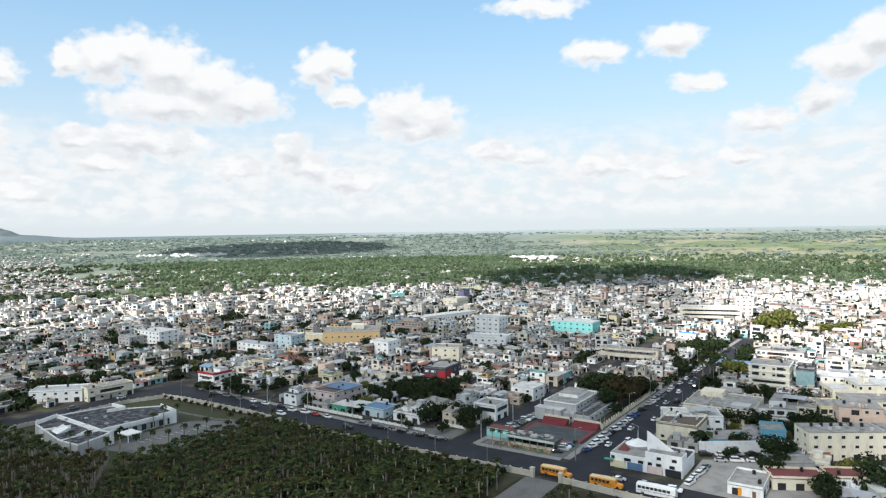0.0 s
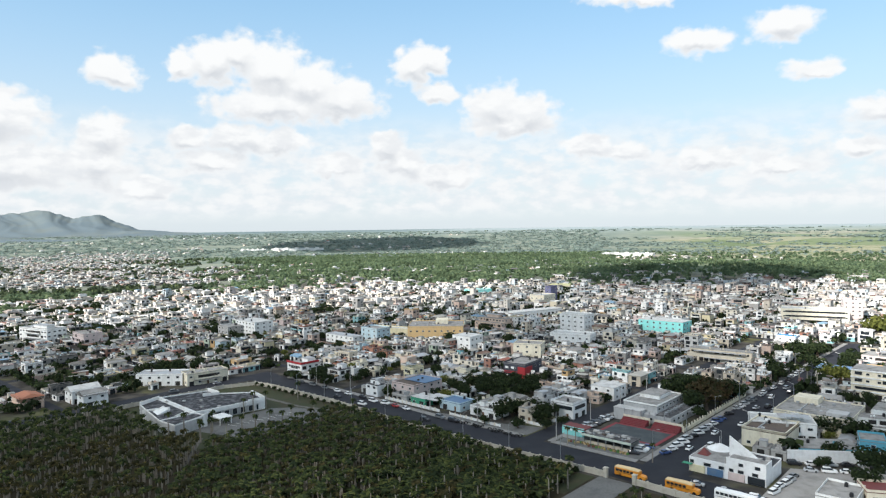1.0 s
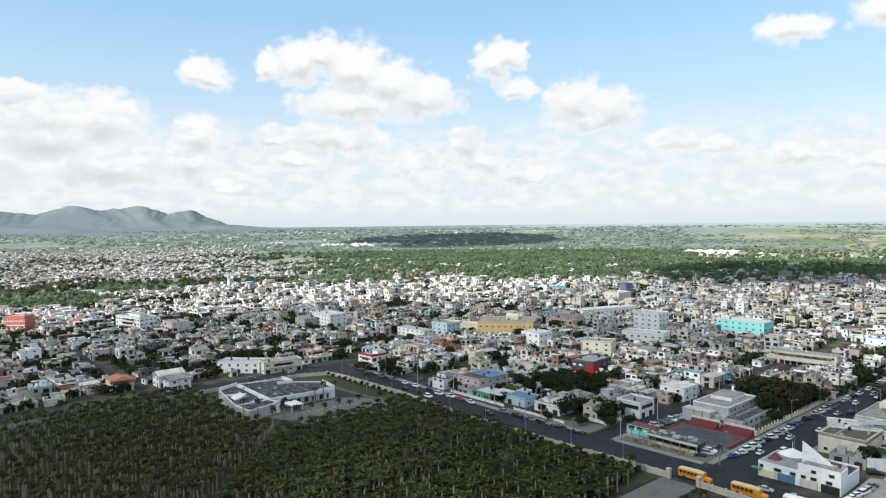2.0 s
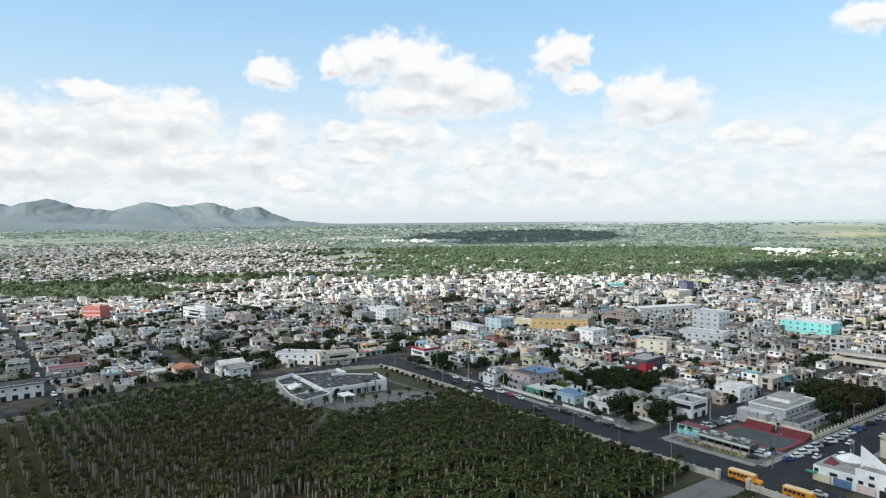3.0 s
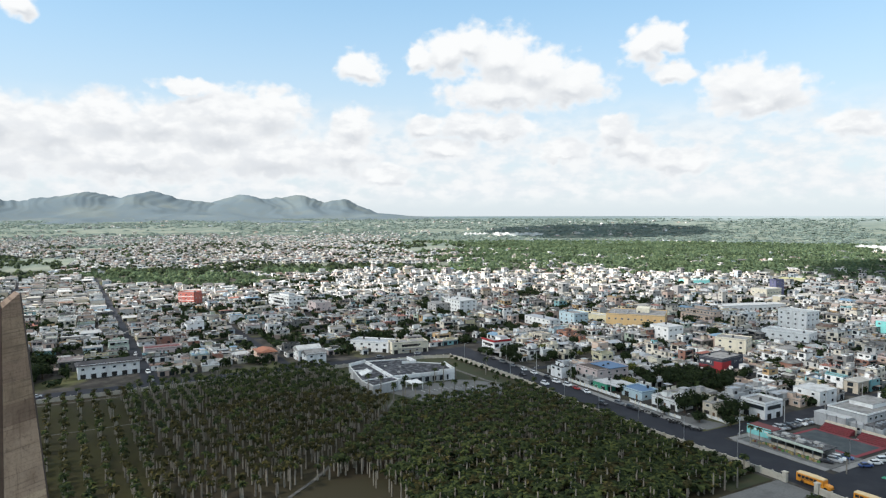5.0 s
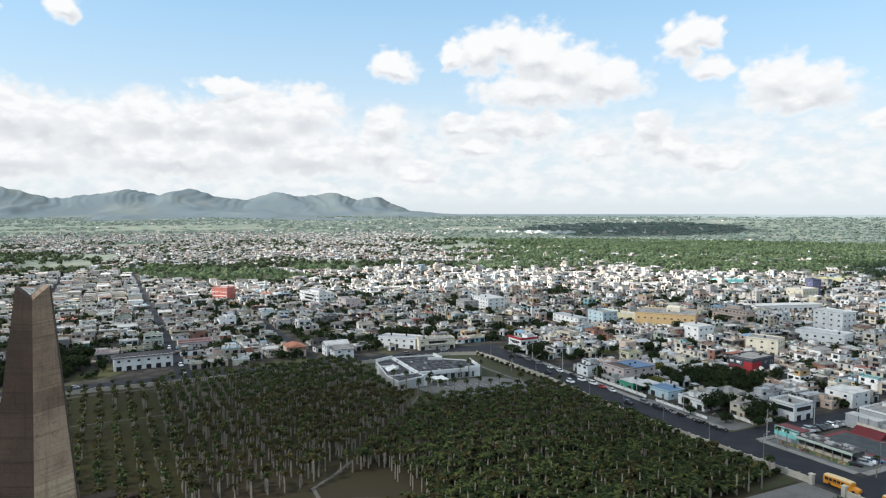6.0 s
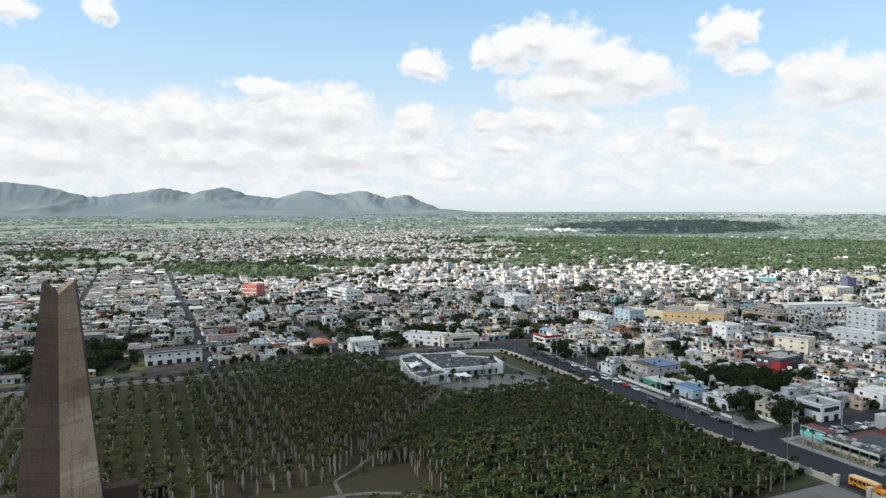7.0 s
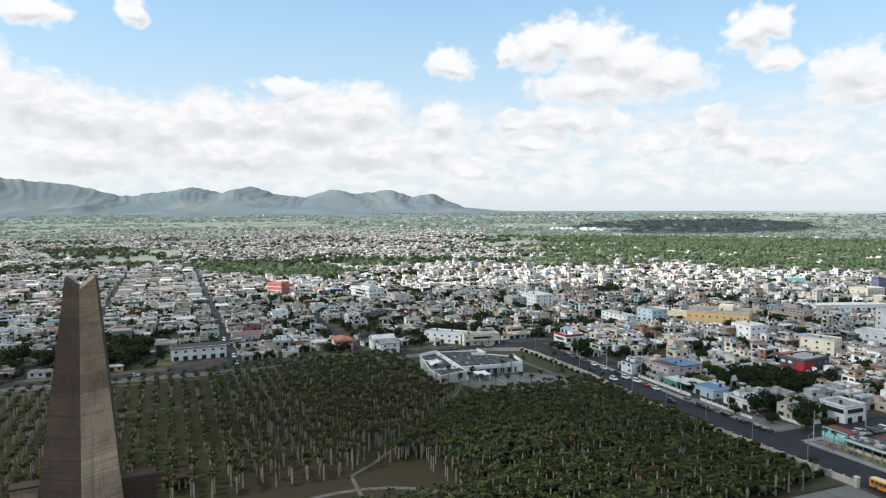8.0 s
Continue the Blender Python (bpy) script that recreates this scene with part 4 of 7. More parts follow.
# ---- trees ----
def crown_heap(rng, rad, hgt, base, count, leaf):
    """Leaf clumps: small bent blades scattered through lobes of an uneven crown."""
    h = Heap()
    lobes = [(rng.uniform(-0.55, 0.55) * rad, rng.uniform(-0.55, 0.55) * rad, base + hgt * rng.uniform(0.25, 0.8), rng.uniform(0.38, 0.62) * rad) for _ in range(8)]
    for _ in range(count):
        lx, ly, lz, lr = rng.choice(lobes)
        t, p = rng.uniform(0, 2 * math.pi), math.acos(rng.uniform(-0.75, 1))
        r = lr * rng.uniform(0.72, 1.05)
        c = Vector((lx + r * math.sin(p) * math.cos(t), ly + r * math.sin(p) * math.sin(t), lz + 0.75 * r * math.cos(p)))
        nrm = (c - Vector((lx, ly, lz - 0.3 * lr))).normalized() + Vector((rng.uniform(-0.6, 0.6), rng.uniform(-0.6, 0.6), rng.uniform(-0.3, 0.6)))
        u = nrm.orthogonal().normalized()
        u.rotate(Matrix.Rotation(rng.uniform(0, 6.3), 3, nrm.normalized()))
        v = nrm.normalized().cross(u)
        s = leaf * rng.uniform(0.6, 1.3)
        k = nrm.normalized() * s * 0.25
        h.add([tuple(c - u * s), tuple(c - v * s * 0.7 + k), tuple(c + u * s), tuple(c + v * s * 0.7 + k)], [(0, 1, 3), (1, 2, 3)])
    return h


def trunk_heap(rng, hgt, r, spread):
    h = Heap()
    h.limb((0, 0, 0), (rng.uniform(-0.2, 0.2), rng.uniform(-0.2, 0.2), hgt), r, r * 0.65, 7)
    for i in range(5):
        t = 2 * math.pi * i / 5 + rng.uniform(-0.4, 0.4)
        h.limb((0, 0, hgt * rng.uniform(0.75, 0.98)), (spread * math.cos(t), spread * math.sin(t), hgt + spread * rng.uniform(0.6, 1.1)), r * 0.5, r * 0.15)
    return h


TREES = {}


def tree_kind(key, seed, rad, hgt, base, count, leaf, mat):
    rng = random.Random(seed)
    TREES[key] = (trunk_heap(rng, base + hgt * 0.3, 0.09 * rad + 0.1, rad * 0.5).mesh("trunk", BARK), crown_heap(rng, rad, hgt, base, count, leaf).mesh("crown", mat))


for i in range(4):
    tree_kind("dark%d" % i, 10 + i, 4.6, 5.4, 1.6, 720, 0.54, LEAF)
    tree_kind("olive%d" % i, 30 + i, 4.4, 5.0, 1.8, 680, 0.54, LEAF_OLIVE)
    tree_kind("brown%d" % i, 50 + i, 4.8, 5.2, 2.0, 680, 0.54, LEAF_BROWN)
    tree_kind("shrub%d" % i, 60 + i, 1.35, 1.7, 0.7, 170, 0.3, LEAF)
TREE_LABEL = {"dark": "dense dark green broadleaf tree", "olive": "bright olive-green broadleaf tree", "brown": "broadleaf tree with brownish green leaves"}


def tree(x, y, kind="dark", scale=1.0, rng=random, where="among the houses"):
    trunk, crown = TREES["%s%d" % (kind, rng.randrange(4))]
    root = empty("tree", pose(x, y, 0, 0, 0, rng.uniform(0, 360)) @ Matrix.Diagonal((scale, scale, scale * rng.uniform(0.9, 1.1), 1)), TREE_LABEL[kind] + " " + where, "tree", "broadleaf trees")
    child("trunk", trunk, root)
    child("crown", crown, root)
    return root


def shrub(x, y, scale, rng, where):
    trunk, crown = TREES["shrub%d" % rng.randrange(4)]
    root = empty("shrub", pose(x, y, 0, 0, 0, rng.uniform(0, 360)) @ Matrix.Diagonal((scale, scale, scale * rng.uniform(0.9, 1.15), 1)), "clipped dark green shrub " + where, "shrub", "shrubs along the wall")
    child("trunk", trunk, root)
    child("crown", crown, root)


# ---- palms ----
def palm_meshes(seed, height, fronds, reach, leaf_mat, droop):
    rng = random.Random(seed)
    t, c = Heap(), Heap()
    z = 0.0
    for k in range(4):
        z1 = height * (k + 1) / 4
        r = (0.21, 0.22, 0.19, 0.16, 0.12)
        t.tube(0, 0, z, z1, r[k], r[k + 1], 6, cap=k == 3)
        z = z1
    c.tube(0, 0, height - 0.1, height + 0.9, 0.17, 0.08, 5)
    for i in range(fronds):
        a = 2 * math.pi * i / fronds * 1.618 * 3 + rng.uniform(-0.25, 0.25)
        lift = rng.uniform(0.0, 1.4)
        length = reach * rng.uniform(0.8, 1.12)
        d, side = Vector((math.cos(a), math.sin(a), 0)), Vector((-math.sin(a), math.cos(a), 0))
        spine, width = [], (0.12, 0.38, 0.36, 0.06)
        p, ang = Vector((0, 0, height + 0.75)), lift
        for k in range(4):
            spine.append(p.copy())
            p = p + (d * math.cos(ang) + Vector((0, 0, 1)) * math.sin(ang)) * (length / 3)
            ang -= droop * rng.uniform(0.8, 1.2)
        vs = []
        for k, q in enumerate(spine):
            w = width[k] * reach / 2.6
            vs += [tuple(q + side * w - Vector((0, 0, 0.45 * w))), tuple(q), tuple(q - side * w - Vector((0, 0, 0.45 * w)))]
        fs = []
        for k in range(3):
            b = 3 * k
            fs += [(b, b + 1, b + 4, b + 3), (b + 1, b + 2, b + 5, b + 4)]
        c.add(vs, fs)
    return t, c


PALMS = [palm_meshes(70 + i, (4.8, 5.4, 4.4, 6.0, 2.0)[i], 20, (1.65, 1.8, 1.6, 1.75, 2.5)[i], None, 0.92) for i in range(5)]
PALM_MESH = [(t.mesh("trunk", PALM_TRUNK), c.mesh("crown", PALM_LEAF), c.mesh("crown", PALM_LEAF_DRY)) for t, c in PALMS]


def palm(x, y, k, dry, ang, s, group="palms of the grove", label="royal palm with pale trunk standing in the grove", tall=1.0):
    t, g, o = PALM_MESH[k]
    root = empty("palm_tree", pose(x, y, 0, 0, 0, ang) @ Matrix.Diagonal((s, s, s * tall, 1)), label, "palm", group)
    child("trunk", t, root)
    child("crown", o if dry else g, root)


class Joined:
    """Many copies of a few meshes, joined with numpy."""
    def __init__(self):
        self.vs, self.loops, self.sizes, self.base = [], [], [], 0

    def put(self, heap_arrays, x, y, z, ang, sx, sz):
        v, loops, sizes = heap_arrays
        c, s = math.cos(ang) * sx, math.sin(ang) * sx
        out = np.empty_like(v)
        out[:, 0] = v[:, 0] * c - v[:, 1] * s + x
        out[:, 1] = v[:, 0] * s + v[:, 1] * c + y
        out[:, 2] = v[:, 2] * sz + z
        self.vs.append(out)
        self.loops.append(loops + self.base)
        self.sizes.append(sizes)
        self.base += len(v)

    def mesh(self, name, mat):
        me = bpy.data.meshes.new(name)
        v, l, s = np.concatenate(self.vs), np.concatenate(self.loops), np.concatenate(self.sizes)
        me.vertices.add(len(v))
        me.vertices.foreach_set("co", v.astype(np.float32).ravel())
        me.loops.add(len(l))
        me.loops.foreach_set("vertex_index", l.astype(np.int32))
        me.polygons.add(len(s))
        me.polygons.foreach_set("loop_start", np.concatenate(([0], np.cumsum(s)[:-1])).astype(np.int32))
        me.update(calc_edges=True)
        me.materials.append(mat)
        return me


def arrays(heap):
    return np.array(heap.v, dtype=np.float64), np.array([i for f in heap.f for i in f], dtype=np.int64), np.array([len(f) for f in heap.f], dtype=np.int64)


def make_grove():
    rng = random.Random(5)
    spots = []
    # open rows in the west part
    v = -262.0
    while v < -166:
        u = -204.0
        while u < -40:
            if abs(u + 161) > 2.2 and not (u > -62 and v > -200) and rng.random() < 0.93:
                spots.append((u + rng.uniform(-0.9, 0.9), v + rng.uniform(-0.7, 0.7), 1 if rng.random() < 0.6 else 0, rng.uniform(0.95, 1.2) + 0.4 * (u + 204) / 164, 0.8))
            u += 3.6
        v += 5.6
    # closer stand up to the footpath
    v = -164.0
    while v < -74:
        u = -206.0
        while u < -50:
            edge = -64 - (v + 133) * 0.98
            if u < edge - 1.1 and not (u > -62 and v < -136) and rng.random() < 0.95:
                deep = u < -150
                spots.append((u + rng.uniform(-1.1, 1.1), v + rng.uniform(-1.1, 1.1), 0 if (deep or rng.random() < 0.22) else 1, rng.uniform(1.1, 1.42), 0.85))
            u += 3.35
        v += 4.7 if v < -138 else 3.35
    # dense stand between the footpath and the road wall
    v = -158.0
    while v < -3:
        u = -140.0
        while u < -7:
            edge = max(-64 - (v + 133) * 0.98, -128)
            wide = u > edge + 2.6 and not (v < -104 - 3 * noise.noise((u * 0.1, 0, 0)) and -71 < u < -37)
            near_gate = u > -9 and v > -18
            if wide and not near_gate and v < -4 - 0.02 * abs(u) and not (u < -126 and v > -78):
                spots.append((u + rng.uniform(-1.2, 1.2), v + rng.uniform(-1.2, 1.2), 0 if rng.random() < 0.8 else 1, rng.uniform(1.15, 1.5), 0.62))
            u += 2.65
        v += 2.65
    for i in range(17):                                 # tall palms along the lawn's edge
        spots.append((-88 + 3.1 * i + rng.uniform(-0.8, 0.8), -106 + rng.uniform(-3.5, 1.5), 1 if rng.random() < 0.5 else 0, rng.uniform(0.9, 1.1), 1.1))
    for u in range(13, 70, 6):                          # beyond the gate
        for v in range(-40, -5, 6):
            spots.append((u + rng.uniform(-1.5, 1.5), v + rng.uniform(-1.5, 1.5), 0, rng.uniform(0.8, 1.0), 1.0))
    near = sorted(range(len(spots)), key=lambda i: -spots[i][0] * 0.4 + abs(spots[i][1] + 150))[:220]
    own = set(near)
    trunks, green, dry = Joined(), Joined(), Joined()
    arr = [(arrays(t), arrays(c)) for t, c in PALMS]
    for i, (u, v, dr, s, tall) in enumerate(spots):
        x, y = uv(u, v)
        k, ang = rng.randrange(4), rng.uniform(0, 360)
        if u > -66 and v > -104 and rng.random() < (0.75 if u > -50 else 0.4):   # young bushy palms towards the gate
            k = 4
        if i in own:
            palm(x, y, k, dr, ang, s, tall=tall)
        else:
            trunks.put(arr[k][0], x, y, 0, radians(ang), s, s * tall)
            (dry if dr else green).put(arr[k][1], x, y, 0, radians(ang), s, s * tall)
    root = empty("palm_grove", Matrix(), "dense grove of royal palms with feathery green crowns", "palm grove", kind="stuff")
    for nm, j, mat in (("trunk", trunks, PALM_TRUNK), ("crown", green, PALM_LEAF), ("crown", dry, PALM_LEAF_DRY)):
        tagged(child(nm, j.mesh(nm, mat), root), kind="stuff")
    return len(spots)


make_grove()


# ---- the concrete arch beside the grove ----
def make_arch():
    root = empty("basilica_arch", pose(-66, 43, 0), "tall tapering cast-concrete arch leg with a prow-shaped face", "arch", kind="structure")
    n, r = Vector((0.884, -0.467)), Vector((0.467, 0.884))

    def at(side, out, z):
        p = n * out + r * (side - 0.35)
        return (p.x, p.y, z)

    def edge(side, z):
        return 2.0 + (70 - z) * 0.0855 if side > 0 else -2.3 - (70 - z) * 0.137

    def prow(z):
        return -0.25 - (70 - z) * 0.021, 2.4 + (70 - z) * 0.03

    lifts = [0, 8, 16, 24, 30, 34, 38, 41.5, 45, 48.5, 52, 55, 58, 61, 64, 67, 70]
    for side in (-1, 1):
        for z0, z1 in zip(lifts[:-1], lifts[1:]):
            last = z1 == 70
            gap = 0.0 if last else 0.022
            h = Heap()
            a, b = prow(z0), prow(z1)
            zp = 68.4 if last else z1 - gap
            zt = 70.1 if last else z1 - gap
            bow = 0.35 * side
            ring0 = [at(a[0], a[1], z0), at(edge(side, z0), 0, z0), at(edge(side, z0) - bow, -4.2, z0), at(a[0], -4.2, z0)]
            ring1 = [at(b[0], b[1], zp), at(edge(side, z1), 0, zt), at(edge(side, z1) - bow, -4.2, zt), at(b[0], -4.2, zp)]
            h.add(ring0 + ring1, [(0, 1, 5, 4), (1, 2, 6, 5), (2, 3, 7, 6), (3, 0, 4, 7), (4, 5, 6, 7), (3, 2, 1, 0)])
            # left lifts take the shade-toned concrete, right lifts the lit-toned one
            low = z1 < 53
            child("concrete_lift", h.mesh("concrete_lift", (CONCRETE_SHADE_LOW if low else CONCRETE_SHADE_TONE) if side < 0 else (CONCRETE_LIT_LOW if low else CONCRETE_LIT_TONE)), root)
    f, ends = Heap(), []                                # flank on the grove side, its shade painted as a dark tone
    for z in (0, 69.8):
        ends += [at(edge(1, z) + 0.02, -0.3, z), at(edge(1, z) + 0.45, -4.4, z), at(edge(1, z) + 0.3, -4.6, z)]
    f.add(ends, [(0, 1, 4, 3), (1, 2, 5, 4), (3, 4, 5)])
    child("flank", f.mesh("flank", CONCRETE_SHADE_TONE), root)
    g, levels = Heap(), [z for z in lifts if z < 67]
    for z in levels:
        a = prow(z)
        g.v += [at(a[0], a[1] - 0.6, z), at(edge(1, z) - 0.5, -0.5, z), at(edge(1, z) - 0.9, -3.8, z), at(edge(-1, z) + 0.9, -3.8, z), at(edge(-1, z) + 0.5, -0.5, z)]
    for i in range(len(levels) - 1):
        for k in range(5):
            p, q = 5 * i + k, 5 * i + (k + 1) % 5
            g.f.append((p, q, q + 5, p + 5))
    g.f.append(tuple(range(5 * len(levels) - 5, 5 * len(levels))))
    g.m = [0] * len(g.f)
    child("core", g.mesh("core", CONCRETE_SHADE_TONE), root)
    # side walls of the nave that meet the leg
    for name, s0, s1, zt, mat in (("side_wall", 4.4, 10.2, 36.0, CONCRETE_SHADE_TONE), ("side_wall", -10.8, -6.0, 37.2, CONCRETE_LIT_TONE)):
        h = Heap()
        c = Vector(at((s0 + s1) / 2, -1.6, 0))
        ang = math.atan2(r.y, r.x)
        h.box(c.x, c.y, 0, s1 - s0, 2.4, zt, ang)
        side = child(name, h.mesh(name, mat), root)
        h = Heap()
        h.box(c.x, c.y, zt, s1 - s0 + 0.3, 2.7, 0.3, ang)
        child("coping", h.mesh("coping", CONCRETE_SHADE_TONE), side)


make_arch()


def portal(x, y, ang):
    root = empty("concrete_portal", pose(x, y, 0, 0, 0, ang), "weathered open concrete portal frame beside the grove", "portal")
    h = Heap()
    h.box(0, 0, 3.0, 8.0, 3.4, 0.45, open_bottom=False)
    child("roof_slab", h.mesh("roof_slab", CONCRETE_SHADE_TONE), root)
    h = Heap()
    h.box(0, 0, 0, 0.45, 0.6, 3.0)
    me = h.mesh("post", CONCRETE_LIT_TONE)
    for px in (-3.5, -1.6, 0.4, 2.2, 3.5):
        for py in (-1.3, 1.3):
            child("post", me, root, pose(px, py, 0))
    h = Heap()
    h.box(0, 1.0, 0, 7.0, 0.2, 2.4)
    child("back_wall", h.mesh("back_wall", CONCRETE_SHADE_TONE), root)


portal(-130, 102, 62)


# ---- the white hall in the compound ----
def make_hall():
    root = empty("white_hall", Matrix(), "low white modern hall with stained dark flat roofs and parapets", "hall")

    def poly(pts, h0, roof_mat, name):
        P = [uv(*p) for p in pts]
        n = len(P)
        w = Heap()
        w.prism(P, 0, h0)
        child("wall", w.mesh("wall", PAINT["dull white"]), root)
        c = Vector((sum(p[0] for p in P) / n, sum(p[1] for p in P) / n))
        q = [tuple(c + (Vector(p) - c) * 0.985) for p in P]
        rf = Heap()
        rf.prism(q, h0, h0 + 0.06)
        child("roof", rf.mesh("roof", roof_mat), root, None, "dark stained flat roof")
        pp = Heap()
        for a, b in zip(P, P[1:] + P[:1]):
            a, b = Vector(a), Vector(b)
            m = (a + b) / 2
            d = (c - m).normalized() * 0.2
            pp.box(m.x + d.x, m.y + d.y, h0, (b - a).length, 0.4, name, math.atan2(b.y - a.y, b.x - a.x))
        child("parapet", pp.mesh("parapet", PAINT["white"]), root)

    poly([(-199.5, -52.0), (-163, -54.0), (-160, -22.4), (-175, -19.6), (-185.4, -31), (-194.3, -31)], 4.4, ROOF["hall"], 0.5)
    poly([(-195, -63.3), (-164, -69.5), (-163.5, -55.0), (-199.5, -53.0)], 4.0, ROOF["hall"], 0.5)
    poly([(-163, -70), (-151.3, -69.2), (-155.6, -53.5), (-162.8, -54.6)], 4.4, ROOF["hall"], 0.45)
    for a, b, hgt in (((-195, -63.3), (-199.5, -52.5), 5.6), ((-199.5, -52.5), (-163, -54.6), 5.0), ((-194.3, -31), (-184.4, -31), 6.0),
                      ((-186.5, -38), (-184.4, -31), 5.8), ((-175, -19.6), (-160, -22.4), 5.8), ((-160, -22.4), (-161, -30), 5.6)):
        A, B = Vector(uv(*a)), Vector(uv(*b))
        m = (A + B) / 2
        h = Heap()
        h.box(m.x, m.y, 0.0, (B - A).length, 0.5, hgt, math.atan2(B.y - A.y, B.x - A.x))
        child("fin_wall", h.mesh("fin_wall", PAINT["white"]), root)
    A, B = Vector(uv(-162.8, -54)), Vector(uv(-159.8, -22.4))
    h = Heap()
    h.box((A.x + B.x) / 2, (A.y + B.y) / 2, 3.3, (B - A).length, 0.5, 1.6, math.atan2(B.y - A.y, B.x - A.x))
    child("fascia", h.mesh("fascia", PAINT["white"]), root)
    for i in range(8):                                   # glazed bays of the east front
        t = (i + 0.6) / 8.4
        x, y = uv(-162.9 + 3.0 * t, -54 + 31.6 * t)
        child("window", WINDOW, root, pose(x, y, 1.7, 0, 0, -34 + 90) @ Matrix.Diagonal((2.6, 1.6, 2.9, 1)), "tall dark glazed bay")
    for i in range(3):
        x, y = uv(-162 + 4.2 * i, -69.9)
        child("window", WINDOW, root, pose(x, y, 1.9, 0, 0, -34) @ Matrix.Diagonal((2.0, 1.4, 1.4, 1)))
    # slanting white fins and a wedge-shaped roof light on the front wing
    for (ua, va), (ub, vb), za, zb in (((-170.6, -69.0), (-164.2, -57.4), 1.0, 6.0), ((-157.4, -66.5), (-155.2, -53.2), 1.6, 5.6), ((-186.5, -66.0), (-176.0, -59.0), 4.2, 5.8)):
        A, B = uv(ua, va), uv(ub, vb)
        d = (Vector(B) - Vector(A)).normalized()
        s = Vector((-d.y, d.x)) * 0.28
        h = Heap()
        h.add([(A[0] - s.x, A[1] - s.y, 0), (B[0] - s.x, B[1] - s.y, 0), (B[0] - s.x, B[1] - s.y, zb), (A[0] - s.x, A[1] - s.y, za),
               (A[0] + s.x, A[1] + s.y, 0), (B[0] + s.x, B[1] + s.y, 0), (B[0] + s.x, B[1] + s.y, zb), (A[0] + s.x, A[1] + s.y, za)],
              [(0, 1, 2, 3), (4, 7, 6, 5), (0, 3, 7, 4), (1, 5, 6, 2), (3, 2, 6, 7)])
        child("slanting_fin", h.mesh("slanting_fin", PAINT["white"]), root)
    h = Heap()
    P = [uv(-181, -64.2), uv(-174, -65.4), uv(-174, -60.5), uv(-181, -59.5)]
    h.add([(*P[0], 4.05), (*P[1], 4.05), (*P[2], 4.05), (*P[3], 4.05), (*P[2], 5.6), (*P[3], 5.6)], [(0, 1, 4, 5), (1, 2, 4), (0, 5, 3), (3, 5, 4, 2)])
    child("roof_light", h.mesh("roof_light", PAINT["white"]), root, None, "white wedge-shaped roof light")
    for i in range(6):
        h = Heap()
        h.box(*uv(-190 + 5.2 * i, -48 + 9 * ((i * 7) % 3 - 1) * 0.6), 4.46, 1.4, 1.1, 0.6, GRID)
        child("roof_unit", h.mesh("roof_unit", PAINT["grey"]), root)
    h = Heap()
    h.box(*uv(-154.5, -47), 2.9, 7.5, 6.0, 0.35, GRID)
    child("canopy", h.mesh("canopy", PAINT["white"]), root, None, "thin white entrance canopy")
    h = Heap()
    h.tube(0, 0, 0, 2.9, 0.2, 0.2, 8)
    me = h.mesh("column", PAINT["white"])
    for du, dv in ((-3.2, -2.6), (-3.2, 2.6), (3.2, -2.6), (3.2, 2.6)):
        x, y = uv(-154.5 + du, -47 + dv)
        child("column", me, root, pose(x, y, 0))


make_hall()
PALM_SPOTS = [(-140, -60), (-146, -56), (-132, -45), (-126.7, -41.8), (-126.3, -36.3), (-127, -20), (-158.6, -34), (-158.6, -29.2), (-160, -21.6), (-160.6, -3.6), (-120, -4), (-150, -66), (-137, -66), (-132, -58), (-143, -63), (-155, -70), (-134, -50), (-129, -30)]
for i, (u, v) in enumerate(PALM_SPOTS):
    palm(*uv(u, v), i % 4, 0, 40 * i, 1.3, "palms of the car court", "slender royal palm beside the paved car court")


bl = Heap()                                            # bay lines, painted on the paving
bl.box(0, 0, 0, 0.14, 4.6, 0.012)
line_me = bl.mesh("bay_line", PAINT["white"])
court_lines = empty("parking_bay_lines", Matrix(), "worn white parking bay lines on the car court", "marking", kind="structure")
for i in range(10):
    child("bay_line", line_me, court_lines, pose(*uv(-148 + 0.4 * i, -46 + 3.0 * i), 0.142, 0, 0, -34 - 78))


# ---- landmarks of the town ----
RNG = random.Random(21)


LOW = []


def block(cx, cy, w, d, n, colour, roof_kind, label, ang=-34.0, storey=STOREY, name="building", fancy=False, category="building"):
    DISCS.append((cx, cy, 0.42 * math.hypot(w, d)))
    k = 14 + 0.5 * d
    LOW.append((cx + k * (20 - cx) / math.hypot(20 - cx, cy), cy - k * cy / math.hypot(20 - cx, cy), 10 + 0.5 * w))
    return house(cx, cy, ang, w, d, n, colour, roof_kind, RNG, label, name, fancy, storey, category, "landmark buildings")


def slab(root, name, cx, cy, cz, sx, sy, sz, mat, label="", ang=0.0):
    h = Heap()
    h.box(cx, cy, cz, sx, sy, sz, ang, open_bottom=False)
    return child(name, h.mesh(name, mat), root, None, label)


